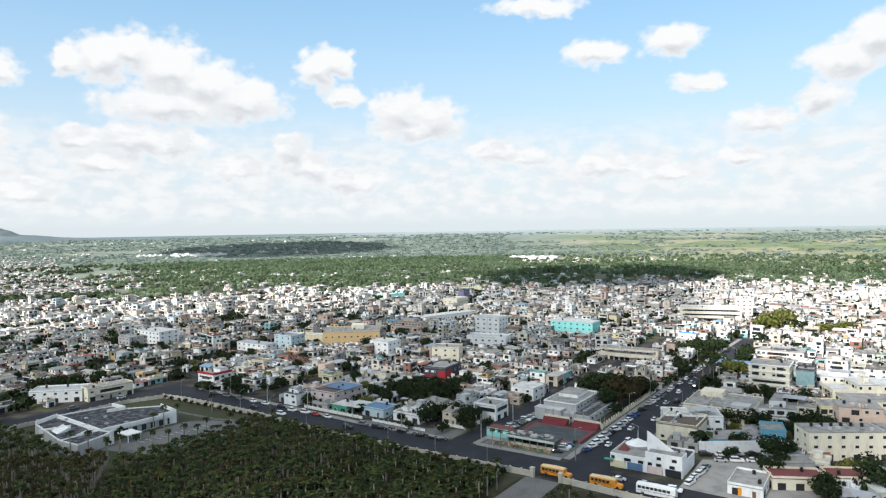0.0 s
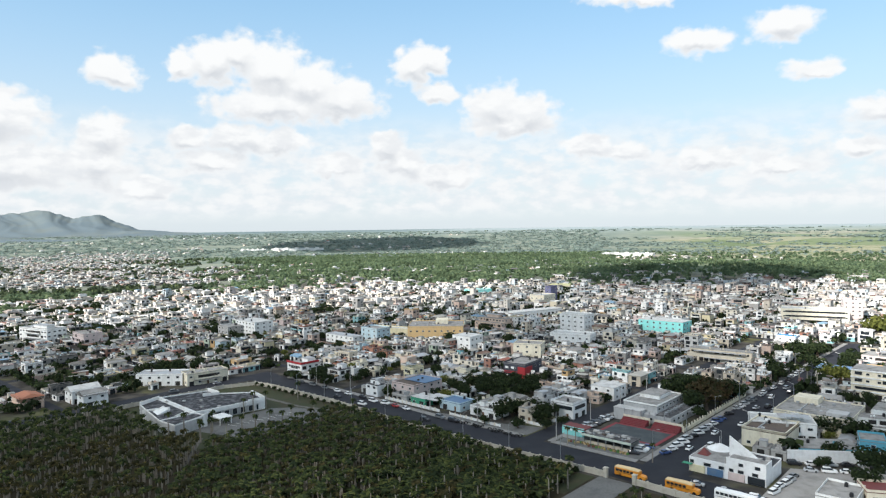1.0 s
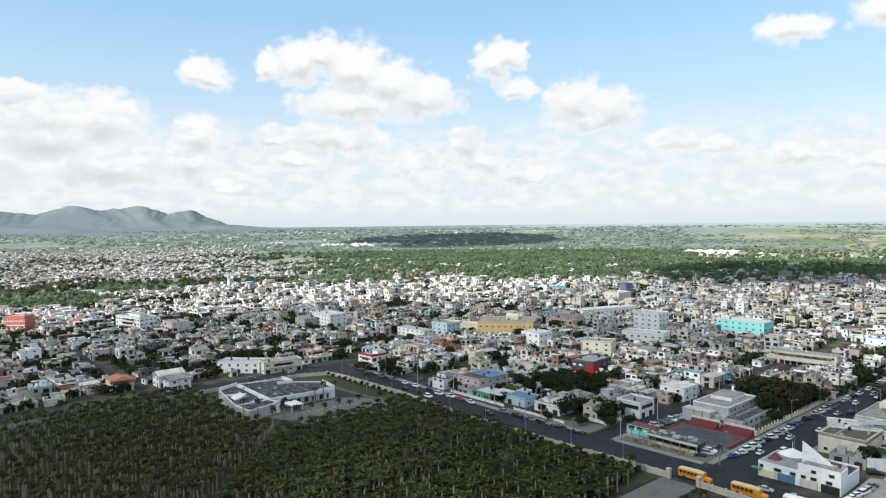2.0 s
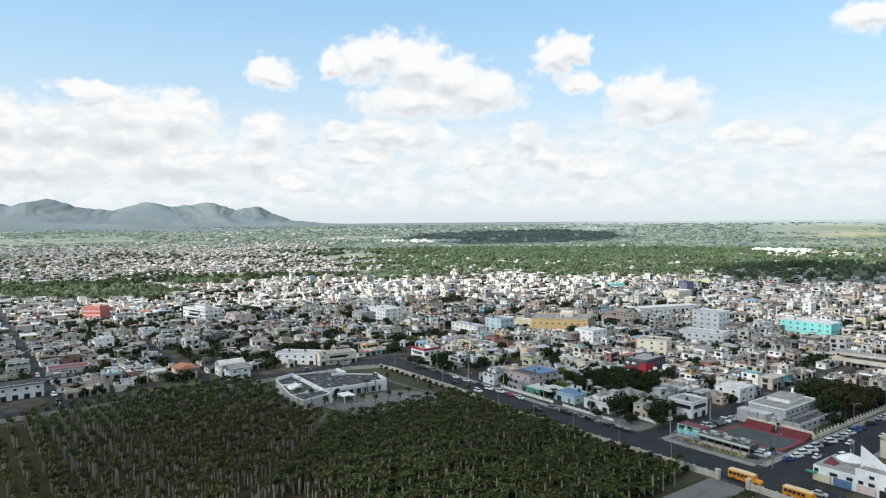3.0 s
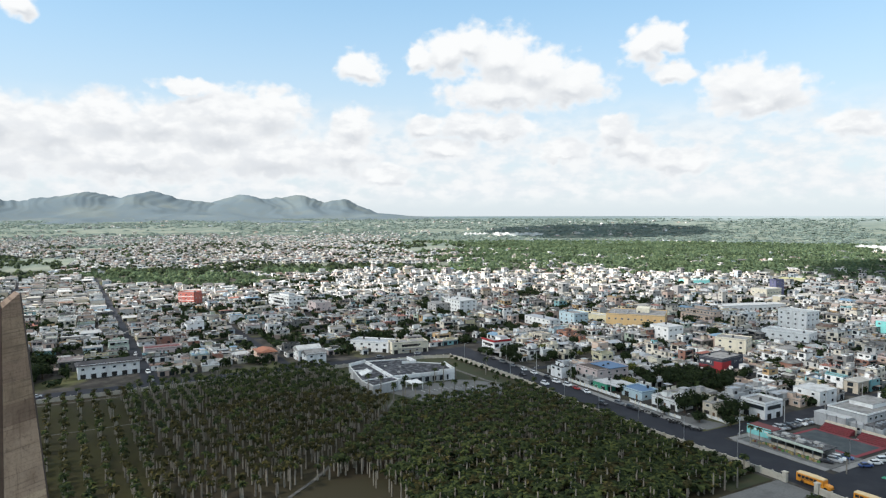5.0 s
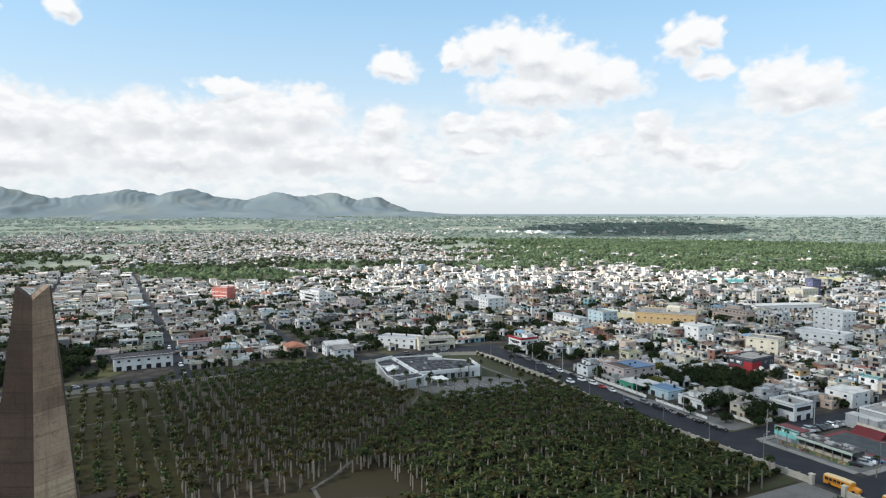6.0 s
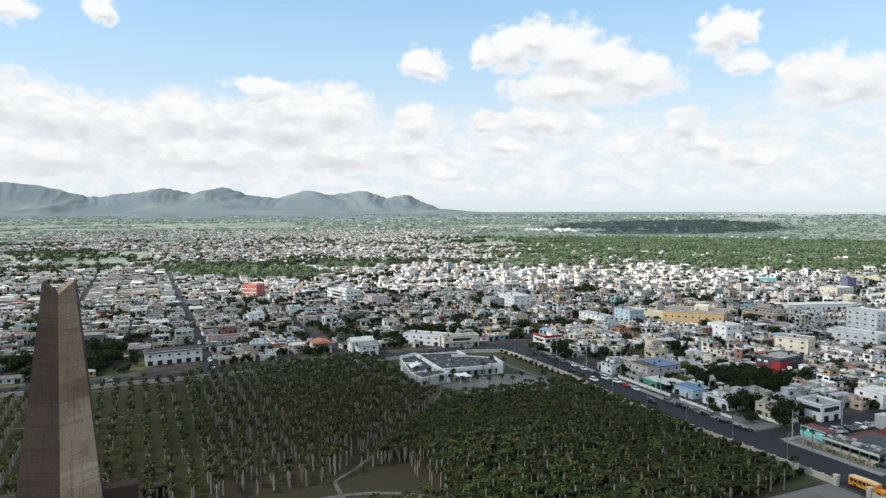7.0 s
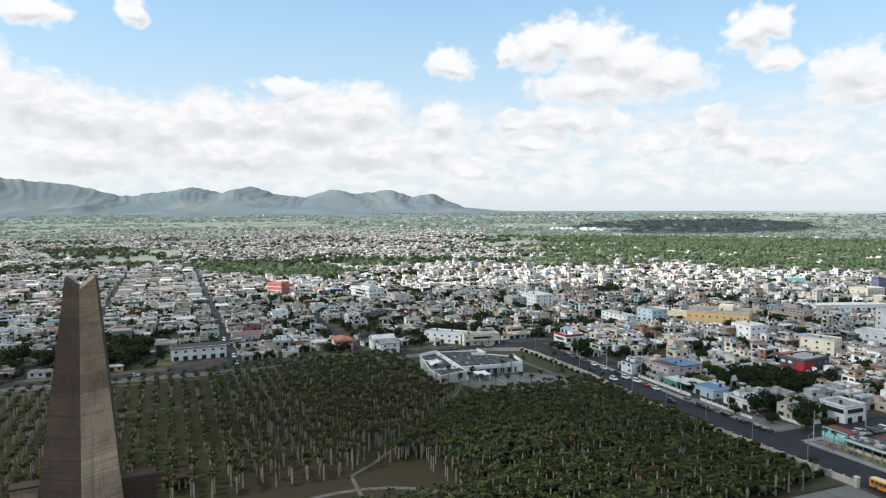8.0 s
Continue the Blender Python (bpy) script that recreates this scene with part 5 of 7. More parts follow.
def roof_clutter(root, w, d, z, count, seed):
    """Cooling units, hatches, pipes and a low upstand on a broad flat roof."""
    rng = random.Random(seed)
    for _ in range(count):
        a, b = rng.uniform(0.7, 1.8), rng.uniform(0.7, 1.4)
        slab(root, "roof_unit", rng.uniform(-0.42, 0.42) * w, rng.uniform(-0.42, 0.42) * d, z, a, b, rng.uniform(0.4, 1.0), rng.choice((PAINT["grey"], METAL, PAINT["dull white"])))
    for _ in range(max(1, count // 4)):
        slab(root, "roof_pipe", rng.uniform(-0.3, 0.3) * w, rng.uniform(-0.4, 0.4) * d, z + 0.05, w * rng.uniform(0.2, 0.4), 0.12, 0.12, METAL)
    slab(root, "roof_upstand", rng.uniform(-0.2, 0.2) * w, 0, z, 0.25, d * 0.94, 0.5, PAINT["dull white"])


m = block(-62, 486, 40, 30, 2, "mustard", "concrete", "large mustard-tan block with a flat roof", 5, 4.6)
roof_clutter(m, 38, 28, 9.35, 12, 6)
slab(m, "roof_hut", 4, 4, 9.4, 9, 12, 3.2, PAINT["cream"], "cream upper floor")
block(-98, 494, 34, 9, 1, "yellow", "coated", "long low building with a yellow-green parapet", -20, 5.0)
block(-33, 428, 15, 13, 3, "white", "coated", "plain white three-storey block", -34, 3.6)
block(7, 410, 17, 13, 3, "cream", "concrete", "cream three-storey block with small square windows", -12, 3.0)
r = block(4, 361, 13, 19, 2, "charcoal", "concrete", "charcoal building with a red corner panel and red bands", -28, 3.7)
slab(r, "red_panel", 4.4, -9.62, 0.2, 4.4, 0.3, 6.0, PAINT["red"], "flat red corner panel")
slab(r, "red_panel", 6.62, -5.6, 0.2, 0.3, 7.6, 6.0, PAINT["red"], "flat red corner panel")
slab(r, "band", -2.2, -9.60, 3.3, 8.6, 0.24, 0.35, PAINT["red"])
slab(r, "band", -2.2, -9.60, 2.5, 8.6, 0.24, 0.35, PAINT["red"])
for px, pz in ((-4.6, 5.0), (-1.0, 5.0), (-4.6, 0.8), (1.0, 0.6)):
    slab(r, "light_box", px, -9.6, pz, 1.8, 0.25, 1.0, PAINT["white"])
block(106, 510, 34, 16, 3, "turquoise", "coated", "large plain turquoise block", -34, 3.3)
block(42, 514, 21, 14, 4, "white", "coated", "white four-storey apartment block with rows of windows", -34, 3.4)
block(36, 459, 28, 14, 2, "white", "coated", "white two-storey building with a flat roof", -20, 3.6)
block(-203, 484, 26, 16, 4, "white", "coated", "white four-storey block standing above its neighbours", -34, 2.9)
block(-219, 478, 14, 14, 3, "grey", "concrete", "bare concrete block beside a white one", -34, 2.8)
block(-104, 468, 17, 13, 3, "pale blue", "concrete", "pale blue three-storey building", -34, 2.9)
block(-124, 456, 30, 9, 2, "white", "zinc", "long white shed with a pale roof", -34, 2.9)
lw = block(-273, 214, 28, 9.5, 2, "white", "slate", "long white two-storey house with a dark roof", 58, 3.1)
hp = Heap()
gable_into(hp, 0, 0, 6.5, 28, 9.5, 1.6, 0.9)
child("pitched_roof", hp.mesh("pitched_roof", ROOF["slate"]), lw, None, "dark slate-grey pitched roof")
b = block(-224, 275, 12, 10, 2, "peach", "terracotta", "peach house with terracotta balconies", -34, 2.8, fancy=True)
slab(b, "parapet", 0, -5.1, 5.7, 12.4, 0.5, 0.7, PAINT["terracotta"])


ro = block(-450, 432, 16, 12, 3, "coral", "concrete", "coral-red three-storey block with white bands", 12, 3.4)
for k in (1, 2):
    slab(ro, "floor_band", 0, -6.1, k * 3.4 - 0.2, 16.2, 0.4, 0.4, PAINT["white"])
block(-356, 452, 34, 15, 3, "white", "concrete", "long white three-storey block with a stained roof", -20, 3.2, fancy=True)
block(-308, 436, 20, 13, 3, "pink", "concrete", "pink and blue three-storey apartment house", -34, 3.0, fancy=True)
block(-326, 320, 12, 11, 3, "clean white", "coated", "plain white three-storey house above low roofs", -34, 2.9, fancy=True)
block(42, 864, 26, 12, 1, "yellow", "lime", "low hall under a lime-yellow sheet roof", -10, 5.0)
block(-292, 264, 20, 9, 1, "pink", "red", "low house with a dark red roof", 56, 3.4)
block(-322, 258, 11, 8, 2, "pale green", "concrete", "small pale green two-storey house", 56, 2.9, fancy=True)


def gable_house(x, y, w, d, hgt, rise, colour, roof_kind, label, ang=-34.0):
    root = house(x, y, ang, w, d, 2, colour, roof_kind, RNG, label, "house", False, hgt / 2)
    h = Heap()
    o = 0.5
    a = [(-w / 2 - o, -d / 2 - o, hgt), (w / 2 + o, -d / 2 - o, hgt), (w / 2 + o, d / 2 + o, hgt), (-w / 2 - o, d / 2 + o, hgt), (0, -d / 2 - o, hgt + rise), (0, d / 2 + o, hgt + rise)]
    a = a + [(p[0], p[1], p[2] + 0.2) for p in a]
    h.add(a, [(6, 10, 11, 9), (10, 7, 8, 11), (0, 6, 9, 3), (1, 2, 8, 7), (0, 1, 4), (2, 3, 5), (6, 7, 10), (8, 9, 11), (0, 1, 7, 6), (2, 3, 9, 8)])
    child("gable_roof", h.mesh("gable_roof", ROOF[roof_kind]), root)
    DISCS.append((x, y, 0.42 * math.hypot(w, d)))


gable_house(-206, 289, 9, 13, 5.6, 2.2, "white", "coated", "white gabled two-storey house with a pale roof")
gable_house(-196, 282, 8, 11, 5.4, 2.0, "white", "concrete", "white gabled house with a grey roof")
block(-186, 326, 24, 12, 2, "white", "zinc", "long white building with a patchy pale roof", 10, 2.8)
block(-165, 331, 22, 9, 2, "cream", "concrete", "cream two-storey row house with balconies", 48, 3.0, fancy=True)
c = block(-119, 356, 13, 12, 2, "white", "concrete", "white corner house with a red parapet band", -34, 3.2, fancy=True)
slab(c, "parapet", 0, -6.2, 6.5, 13.4, 0.4, 1.1, PAINT["red"])
slab(c, "parapet", 6.7, 0, 6.5, 0.4, 12, 1.1, PAINT["red"])
block(45, 316, 12, 12, 2, "white", "coated", "white cubic two-storey house", -34, 3.0)
mw = block(25, 284, 11, 11, 2, "white", "concrete", "white modern house with ribbon windows", -34, 3.0)
slab(mw, "ribbon_window", 1, -5.6, 3.8, 8, 0.3, 1.5, GLASS)
slab(mw, "ribbon_window", 5.6, 0, 3.8, 0.3, 8, 1.5, GLASS)
bl = block(-47, 317, 15, 20, 2, "pink", "brown", "pinkish two-storey house under a blue sheet roof", -34, 3.0)
slab(bl, "sheet_roof", 2, 2.5, 6.5, 14, 12, 0.25, ROOF["blue sheet"], "blue corrugated sheet roof")
g = block(-40, 297, 9, 9, 1, "green", "coated", "small green-walled shop with a white roof", -34, 3.6)
slab(g, "sheet_roof", 6, 2, 3.4, 9, 11, 0.3, ROOF["coated"])
block(-24, 291, 12, 10, 1, "pale blue", "blue sheet", "low shed with a blue sheet roof", -34, 3.4)
block(-9, 281, 14, 9, 1, "white", "concrete", "low white bungalow with a porch", -34, 3.3, fancy=True)
block(18, 700, 17, 22, 2, "cream", "coated", "store with a red band and pale roof", -34, 4.4)
block(27, 715, 7, 12, 5, "lilac", "dark", "slim violet-grey tower block", -34, 3.2)
block(8, 608, 58, 14, 1, "white", "coated", "very long low white shed", 39, 4.6)
block(-58, 803, 30, 14, 1, "turquoise", "coated", "low hall with turquoise walls", 30, 4.6)
t = block(176, 463, 12, 11, 2, "white", "bright blue", "white house under a bright blue roof", -34, 3.0)
block(119, 406, 36, 11, 2, "beige", "concrete", "beige apartment row with arcaded balconies", -30, 3.3, fancy=True)
block(-22, 524, 26, 15, 3, "peach", "concrete", "peach apartment house with balconies", -34, 2.9, fancy=True)
big = block(234, 572, 48, 18, 3, "cream", "coated", "large pale three-storey block with long window rows", -18, 3.6)
for k in range(3):
    slab(big, "ribbon_window", 0, -9.05, k * 3.6 + 1.2, 42, 0.2, 1.3, GLASS)
block(268, 585, 14, 18, 5, "pink", "coated", "pink five-storey wing beside the white block", -18, 3.3)

# right of the avenue
wc = empty("corner_building", pose(*uv(29, 31), 0, 0, 0, -34), "white two-storey corner shops with a slanting gable wall", "building", "landmark buildings")
DISCS.append((*uv(29, 31), 15))
slab(wc, "wall", -6.0, 0, 0, 12, 15, 4.8, PAINT["clean white"])
slab(wc, "wall", 6.0, -4.6, 0, 12, 5.8, 6.5, PAINT["clean white"])
slab(wc, "wall", 6.0, 3.3, 0, 12, 10, 4.6, PAINT["clean white"])
slab(wc, "roof", -6.0, 0, 4.8, 11.4, 14.4, 0.12, ROOF["concrete"])
slab(wc, "roof", 6.0, -4.6, 6.5, 11.4, 5.2, 0.12, ROOF["concrete"])
slab(wc, "roof", 6.0, 3.3, 4.6, 11.4, 9.4, 0.12, ROOF["hall"])
hp = Heap()
hp.add([(-2.0, 1.2, 4.6), (7.5, -1.4, 4.6), (7.5, -1.4, 6.7), (-2.0, 1.2, 11.4), (-1.9, 1.65, 4.6), (7.6, -0.95, 4.6), (7.6, -0.95, 6.7), (-1.9, 1.65, 11.4)],
       [(0, 1, 2, 3), (4, 7, 6, 5), (0, 3, 7, 4), (1, 5, 6, 2), (3, 2, 6, 7)])
child("gable_wall", hp.mesh("gable_wall", PAINT["clean white"]), wc, None, "slanting white gable wall")
hp = Heap()
hp.tube(-6.8, 6.0, 4.9, 6.8, 4.2, 0.15, 14)
hp.tube(-6.8, 6.0, 6.8, 9.4, 0.08, 0.03, 5)
child("tent_roof", hp.mesh("tent_roof", PAINT["clean white"]), wc, None, "white conical tent roof")
hp = Heap()
hp.add([(-10.6, -4.4, 4.95), (-7.0, -4.4, 4.95), (-7.0, -1.0, 4.95), (-10.6, -1.0, 4.95), (-8.8, -2.7, 7.2)], [(0, 1, 4), (1, 2, 4), (2, 3, 4), (3, 0, 4)])
child("skylight", hp.mesh("skylight", ROOF["red"]), wc, None, "red pyramid skylight")
for px, pz, sw in ((-11, 3.4, 1.4), (-6, 3.2, 2.6), (-1.5, 3.2, 2.0), (1.6, 3.2, 1.6), (4.5, 5.4, 1.6), (9.5, 5.4, 1.8), (4.5, 3.2, 2.0), (8.8, 3.2, 2.0)):
    child("window", WINDOW, wc, pose(px, -7.52, pz, 0, 0, 0) @ Matrix.Diagonal((sw, 1, 1.2, 1)))
for bx, by, bw in ((2.5, 3, 2.2), (9, 5, 1.4), (7, 2, 1.8), (4, 6, 1.0), (10, 1.5, 1.6)):
    slab(wc, "roof_box", bx, by, 4.72, bw, bw * 0.8, 0.9, PAINT["grey"])
for dx, dy, sx, sy in ((6.0, -7.4, 12, 0.25), (11.9, -4.6, 0.25, 5.6), (6.0, 8.2, 12, 0.25)):
    slab(wc, "parapet", dx, dy, 6.5 if dy < 0 else 4.6, sx, sy, 0.6, PAINT["clean white"])
for px, sw, mat, lab in ((-9.2, 5, PAINT["yellow"], "yellow shop front"), (-3.4, 5, ROOF["blue sheet"], "blue shop front"), (3.2, 5, PAINT["pink"], "pink awning"), (9.2, 5, GLASS, "dark shop window")):
    slab(wc, "shop_front", px, -7.75, 0.2, sw, 0.5, 2.3, mat, lab)
slab(wc, "awning", -12.2, -8.3, 2.6, 3.0, 1.6, 0.2, PAINT["green"], "green awning")
b1 = block(*uv(29, 70.5), 15, 19, 1, "cream", "brown", "windowless cream hall with a sunken brown roof", -34, 6.2)
roof_clutter(b1, 13, 17, 6.35, 4, 5)
for dx, dy, sx, sy in ((0, -9.3, 15, 0.4), (0, 9.3, 15, 0.4), (-7.3, 0, 0.4, 18), (7.3, 0, 0.4, 18)):
    slab(b1, "parapet", dx, dy, 6.36, sx, sy, 0.8, PAINT["cream"])
bb = block(*uv(37, 106), 27, 27, 2, "cream", "concrete", "broad cream two-storey building with a stained roof", -34, 3.3)
roof_clutter(bb, 27, 28, 6.75, 14, 3)
slab(bb, "roof_room", -6, 8, 6.75, 9, 8, 2.4, PAINT["cream"], "cream stair room on the roof")
slab(bb, "roof_room", 8.5, -9.5, 6.75, 7, 6, 1.8, PAINT["dull white"])
block(*uv(67, 124), 28, 18, 2, "cream", "concrete", "cream building with a stained flat roof", -34, 3.1, fancy=True)
b5 = block(*uv(46, 171), 18, 15, 4, "cream", "concrete", "cream four-storey office block with dark ribbon windows", -34, 3.2)
slab(b5, "ribbon_window", 0, -7.56, 4.1, 14, 0.2, 1.2, GLASS)
for k in (1, 2, 3, 4):
    slab(b5, "floor_band", 0, -7.65, k * 3.2 - 0.3, 18.4, 0.5, 0.5, PAINT["white"])
    slab(b5, "floor_band", 9.1, 0, k * 3.2 - 0.3, 0.5, 15.2, 0.5, PAINT["white"])
for px, pz in ((-6, 7.5), (5, 7.5), (-6, 10.7), (5, 10.7)):
    slab(b5, "wide_window", px, -7.56, pz, 3.0, 0.2, 1.4, GLASS)
gt = block(*uv(61, 176), 8, 10, 3, "charcoal", "concrete", "glass-fronted stair tower beside the office block", -34, 3.4)
slab(gt, "curtain_wall", 0, -5.1, 0.5, 8, 0.3, 9.5, material("blue_green_glass", (0.22, 0.34, 0.36), rough=0.15, bump=0, spec=0.6))
block(*uv(78, 190), 30, 14, 2, "white", "coated", "long white two-storey building beside the office block", -34, 3.0, fancy=True)
block(*uv(40, 250), 26, 14, 2, "pink", "concrete", "pale pink two-storey block with a roof terrace", -34, 3.2, fancy=True)
block(*uv(26, 205), 24, 14, 1, "grey", "blue sheet", "low hall with a dull blue sheet roof", -34, 4.6)
fw = empty("fence_wall", pose(113.5, 232.6, 0, 0, 0, 0), "tall white panelled wall in front of blue-painted yards", "wall", "landmark buildings")
hp = Heap()
hp.box(0, 0, 0, 2.3, 0.25, 4.2)
wall_panel = hp.mesh("panel", PAINT["clean white"])
for i in range(15):
    child("panel", wall_panel, fw, pose(-16.4 + i * 2.38, 0, 0))
DISCS.append((113, 232, 8))
block(112, 243, 20, 11, 1, "blue", "concrete", "low blue-walled house behind a white wall", 0, 3.2, fancy=True)
block(127, 242, 8, 11, 2, "blue", "concrete", "blue two-storey house with a flat roof", -20, 3.0)
block(104, 262, 22, 12, 2, "white", "coated", "white house with a blue-grey terrace", -10, 3.2, fancy=True)
y1 = block(153.5, 227, 46, 11, 3, "cream", "concrete", "long cream three-storey building with paired windows and roof tanks", -3, 3.3)
roof_clutter(y1, 44, 10, 10.05, 9, 4)
for i in range(5):
    child("water_tank", TANK_MESH, y1, pose(-19 + 3.4 * i, 1.5, 10.1), "black plastic roof tank")
slab(y1, "plinth", -19, -5.65, 0.1, 6, 0.25, 3.0, PAINT["terracotta"])
block(114, 201, 16, 9, 1, "cream", "red", "low house with a dark red sheet roof", -8, 3.6)
block(130, 201, 12, 9, 1, "cream", "red", "low house with a dark red sheet roof", -8, 3.5)
block(119, 214, 13, 7, 1, "grey", "concrete", "low bare concrete annexe", -5, 3.6)
lb = block(99, 199, 10, 15, 1, "white", "concrete", "small white shop with an orange doorway beside the car park", -34, 3.0)
slab(lb, "doorway", -1.5, -7.6, 0.1, 1.0, 0.3, 2.4, BUS_ORANGE)
block(140, 190, 18, 10, 1, "pale green", "coated", "low pale green house with a white roof", -6, 3.2, fancy=True)

block(166, 249, 20, 12, 4, "peach", "concrete", "peach four-storey apartment house with open balconies", -20, 3.0, fancy=True)
block(178, 272, 34, 14, 3, "yellow", "concrete", "pale yellow apartment house with crowded roof terraces", -12, 3.0, fancy=True)
block(141, 268, 16, 11, 2, "white", "concrete", "white house with stepped roof terraces", -20, 3.0, fancy=True)
block(196, 300, 30, 16, 3, "cream", "coated", "long cream three-storey block with balconies", -10, 3.0, fancy=True)

# court, stands and hall between the side street and the avenue
flat("sports_court", [uv(-26, 41), uv(-3, 41), uv(-3, 56), uv(-26, 56)], 0.18, COURT, "blue-grey ball court with a red border", "court")
flat("court_border", [uv(-27.4, 39.6), uv(-1.6, 39.6), uv(-1.6, 57.6), uv(-27.4, 57.6)], 0.155, MAROON, "dull maroon painted court border", "court")


STAND_RED = paint("faded_red_paint", (0.21, 0.045, 0.05), (0.13, 0.05, 0.05))


def stands(u, v, w):
    root = empty("grandstand", pose(*uv(u, v), 0, 0, 0, -34), "stepped red concrete stand beside the court", "stand", "court stands")
    for k in range(5):
        h = Heap()
        h.box(0, k * 0.8, 0, w, 0.78, 0.4 * (k + 1))
        child("step", h.mesh("step", STAND_RED), root)
    h = Heap()
    h.box(0, 4.0, 0, w + 0.6, 0.3, 2.8)
    child("back_wall", h.mesh("back_wall", PAINT["cream"]), root)
    h = Heap()
    h.box(0, 0, 0, 0.25, 0.25, 5.4)
    me = h.mesh("post", METAL)
    for i in range(4):
        child("post", me, root, pose(-w / 2 + i * w / 3, 4.3, 0))


stands(-20.5, 58.6, 11)
stands(-7, 58.6, 11)
hl = empty("sports_hall", pose(*uv(-17, 82), 0, 0, 0, -34), "white hall with stepped flat roofs behind the court", "building", "landmark buildings")
DISCS.append((*uv(-17, 82), 20))
for cx, cy, z, sx, sy, sz, k in ((-2, 0, 0, 24, 34, 3.6, "wall"), (-5, 0, 3.6, 15, 26, 2.6, "wall"), (-8, -16.5, 0, 12, 5, 4.8, "wall")):
    slab(hl, k, cx, cy, z, sx, sy, sz, PAINT["dull white"])
slab(hl, "roof", -5, 0, 6.2, 15.6, 26.6, 0.16, ROOF["concrete"])
slab(hl, "roof", 6.2, 0, 3.6, 6.6, 33, 0.10, ROOF["dark"])
slab(hl, "roof", -8, -16.5, 4.8, 12.4, 5.4, 0.14, ROOF["coated"])
for i in range(7):
    child("window", WINDOW, hl, pose(10.05, -14 + i * 4.4, 2.2, 0, 0, 90) @ Matrix.Diagonal((2.0, 1, 1.2, 1)))
    child("window", WINDOW, hl, pose(2.55, -11 + i * 3.6, 5.0, 0, 0, 90) @ Matrix.Diagonal((1.6, 1, 1.0, 1)))


for dx, dy, z, sx, sy in ((-12.4, 0, 6.36, 0.3, 26), (2.4, 0, 6.36, 0.3, 26), (-5, 13, 6.36, 15, 0.3), (-5, -13, 6.36, 15, 0.3)):
    slab(hl, "parapet", dx, dy, z, sx, sy, 0.55, PAINT["white"])
for i in range(9):
    slab(hl, "cooling_unit", 6.4, -13 + 3.1 * i, 3.7, 1.5, 1.3, 1.0, METAL)
slab(hl, "upper_wall", -6, 4, 6.36, 9, 12, 1.6, PAINT["white"])
slab(hl, "roof", -6, 4, 7.96, 9.4, 12.4, 0.14, ROOF["concrete"])
for i in range(5):
    child("window", WINDOW, hl, pose(-12 + i * 3.4, -17.05, 1.9, 0, 0, 0) @ Matrix.Diagonal((1.4, 1, 1.1, 1)))


# market kiosk with its sign
mk = empty("market_kiosk", pose(*uv(-17, 29.5), 0, 0, 0, -34), "open market kiosk with a flat roof and a turquoise sign", "kiosk", "landmark buildings")
slab(mk, "roof", 2, 0.5, 3.4, 20, 8, 0.35, ROOF["dark"])
for bx, by, bw in ((-4, 1, 2.2), (0, 2, 1.4), (3, -1, 2.8), (7, 1.5, 1.8), (9.5, 0, 1.2), (-6.5, -1.5, 1.0)):
    slab(mk, "roof_box", bx, by, 3.76, bw, bw * 0.7, 0.7, PAINT["grey"])
rc = random.Random(8)
for i in range(16):
    slab(mk, "roof_load", -6.5 + 1.1 * i, rc.uniform(-2.6, 2.8), 3.76, rc.uniform(0.5, 1.5), rc.uniform(0.4, 1.2), rc.uniform(0.2, 0.6), rc.choice((PAINT["grey"], ROOF["brown"], PAINT["beige"], METAL)))
slab(mk, "back_wall", 2, 4.2, 0.1, 19, 0.25, 3.3, PAINT["grey"])
slab(mk, "counter", 2, -2.4, 0.1, 18, 0.8, 1.0, PAINT["beige"])
slab(mk, "fascia", 2, -3.6, 3.0, 20.2, 0.15, 0.8, PAINT["pale green"])
hp = Heap()
hp.box(0, 0, 0, 0.25, 0.25, 3.4)
me_post = hp.mesh("post", METAL)
for i in range(7):
    child("post", me_post, mk, pose(-7.5 + 3.2 * i, -3.2, 0))
slab(mk, "sign", -12.2, -2.2, 1.6, 9.5, 0.3, 3.2, PAINT["turquoise"], "turquoise painted sign board")
slab(mk, "sign_roof", -12.2, 0.6, 4.3, 9.8, 6.0, 0.3, ROOF["red"], "dull red sheet roof")
slab(mk, "wall", -12.2, 0.4, 0.1, 9.2, 5.0, 4.1, PAINT["grey"])
for i in range(4):
    slab(mk, "sign_bar", -15.2 + 2.0 * i, -2.38, 3.4, 1.4, 0.05, 0.5, PAINT["white"])
FRUIT = [material("crate_" + k, c, bump=0) for k, c in (("yellow", (0.30, 0.23, 0.10)), ("red", (0.17, 0.07, 0.05)), ("tan", (0.45, 0.33, 0.18)), ("green", (0.10, 0.20, 0.06)))]
hp = Heap()
hp.box(0, 0, 0, 0.9, 0.6, 0.5)
hp.box(0, 0, 0.5, 0.7, 0.45, 0.18)
CRATE = [hp.mesh("crate", k) for k in FRUIT]
for i in range(34):
    x, y = uv(-29 + i * 0.72, 24.4 + rc.uniform(-0.9, 0.9))
    thing("crate", CRATE[rc.randrange(4)], pose(x, y, 0.13, 0, 0, rc.uniform(0, 180)), "heaped produce crate in front of the market kiosk", "crate", "produce crates")


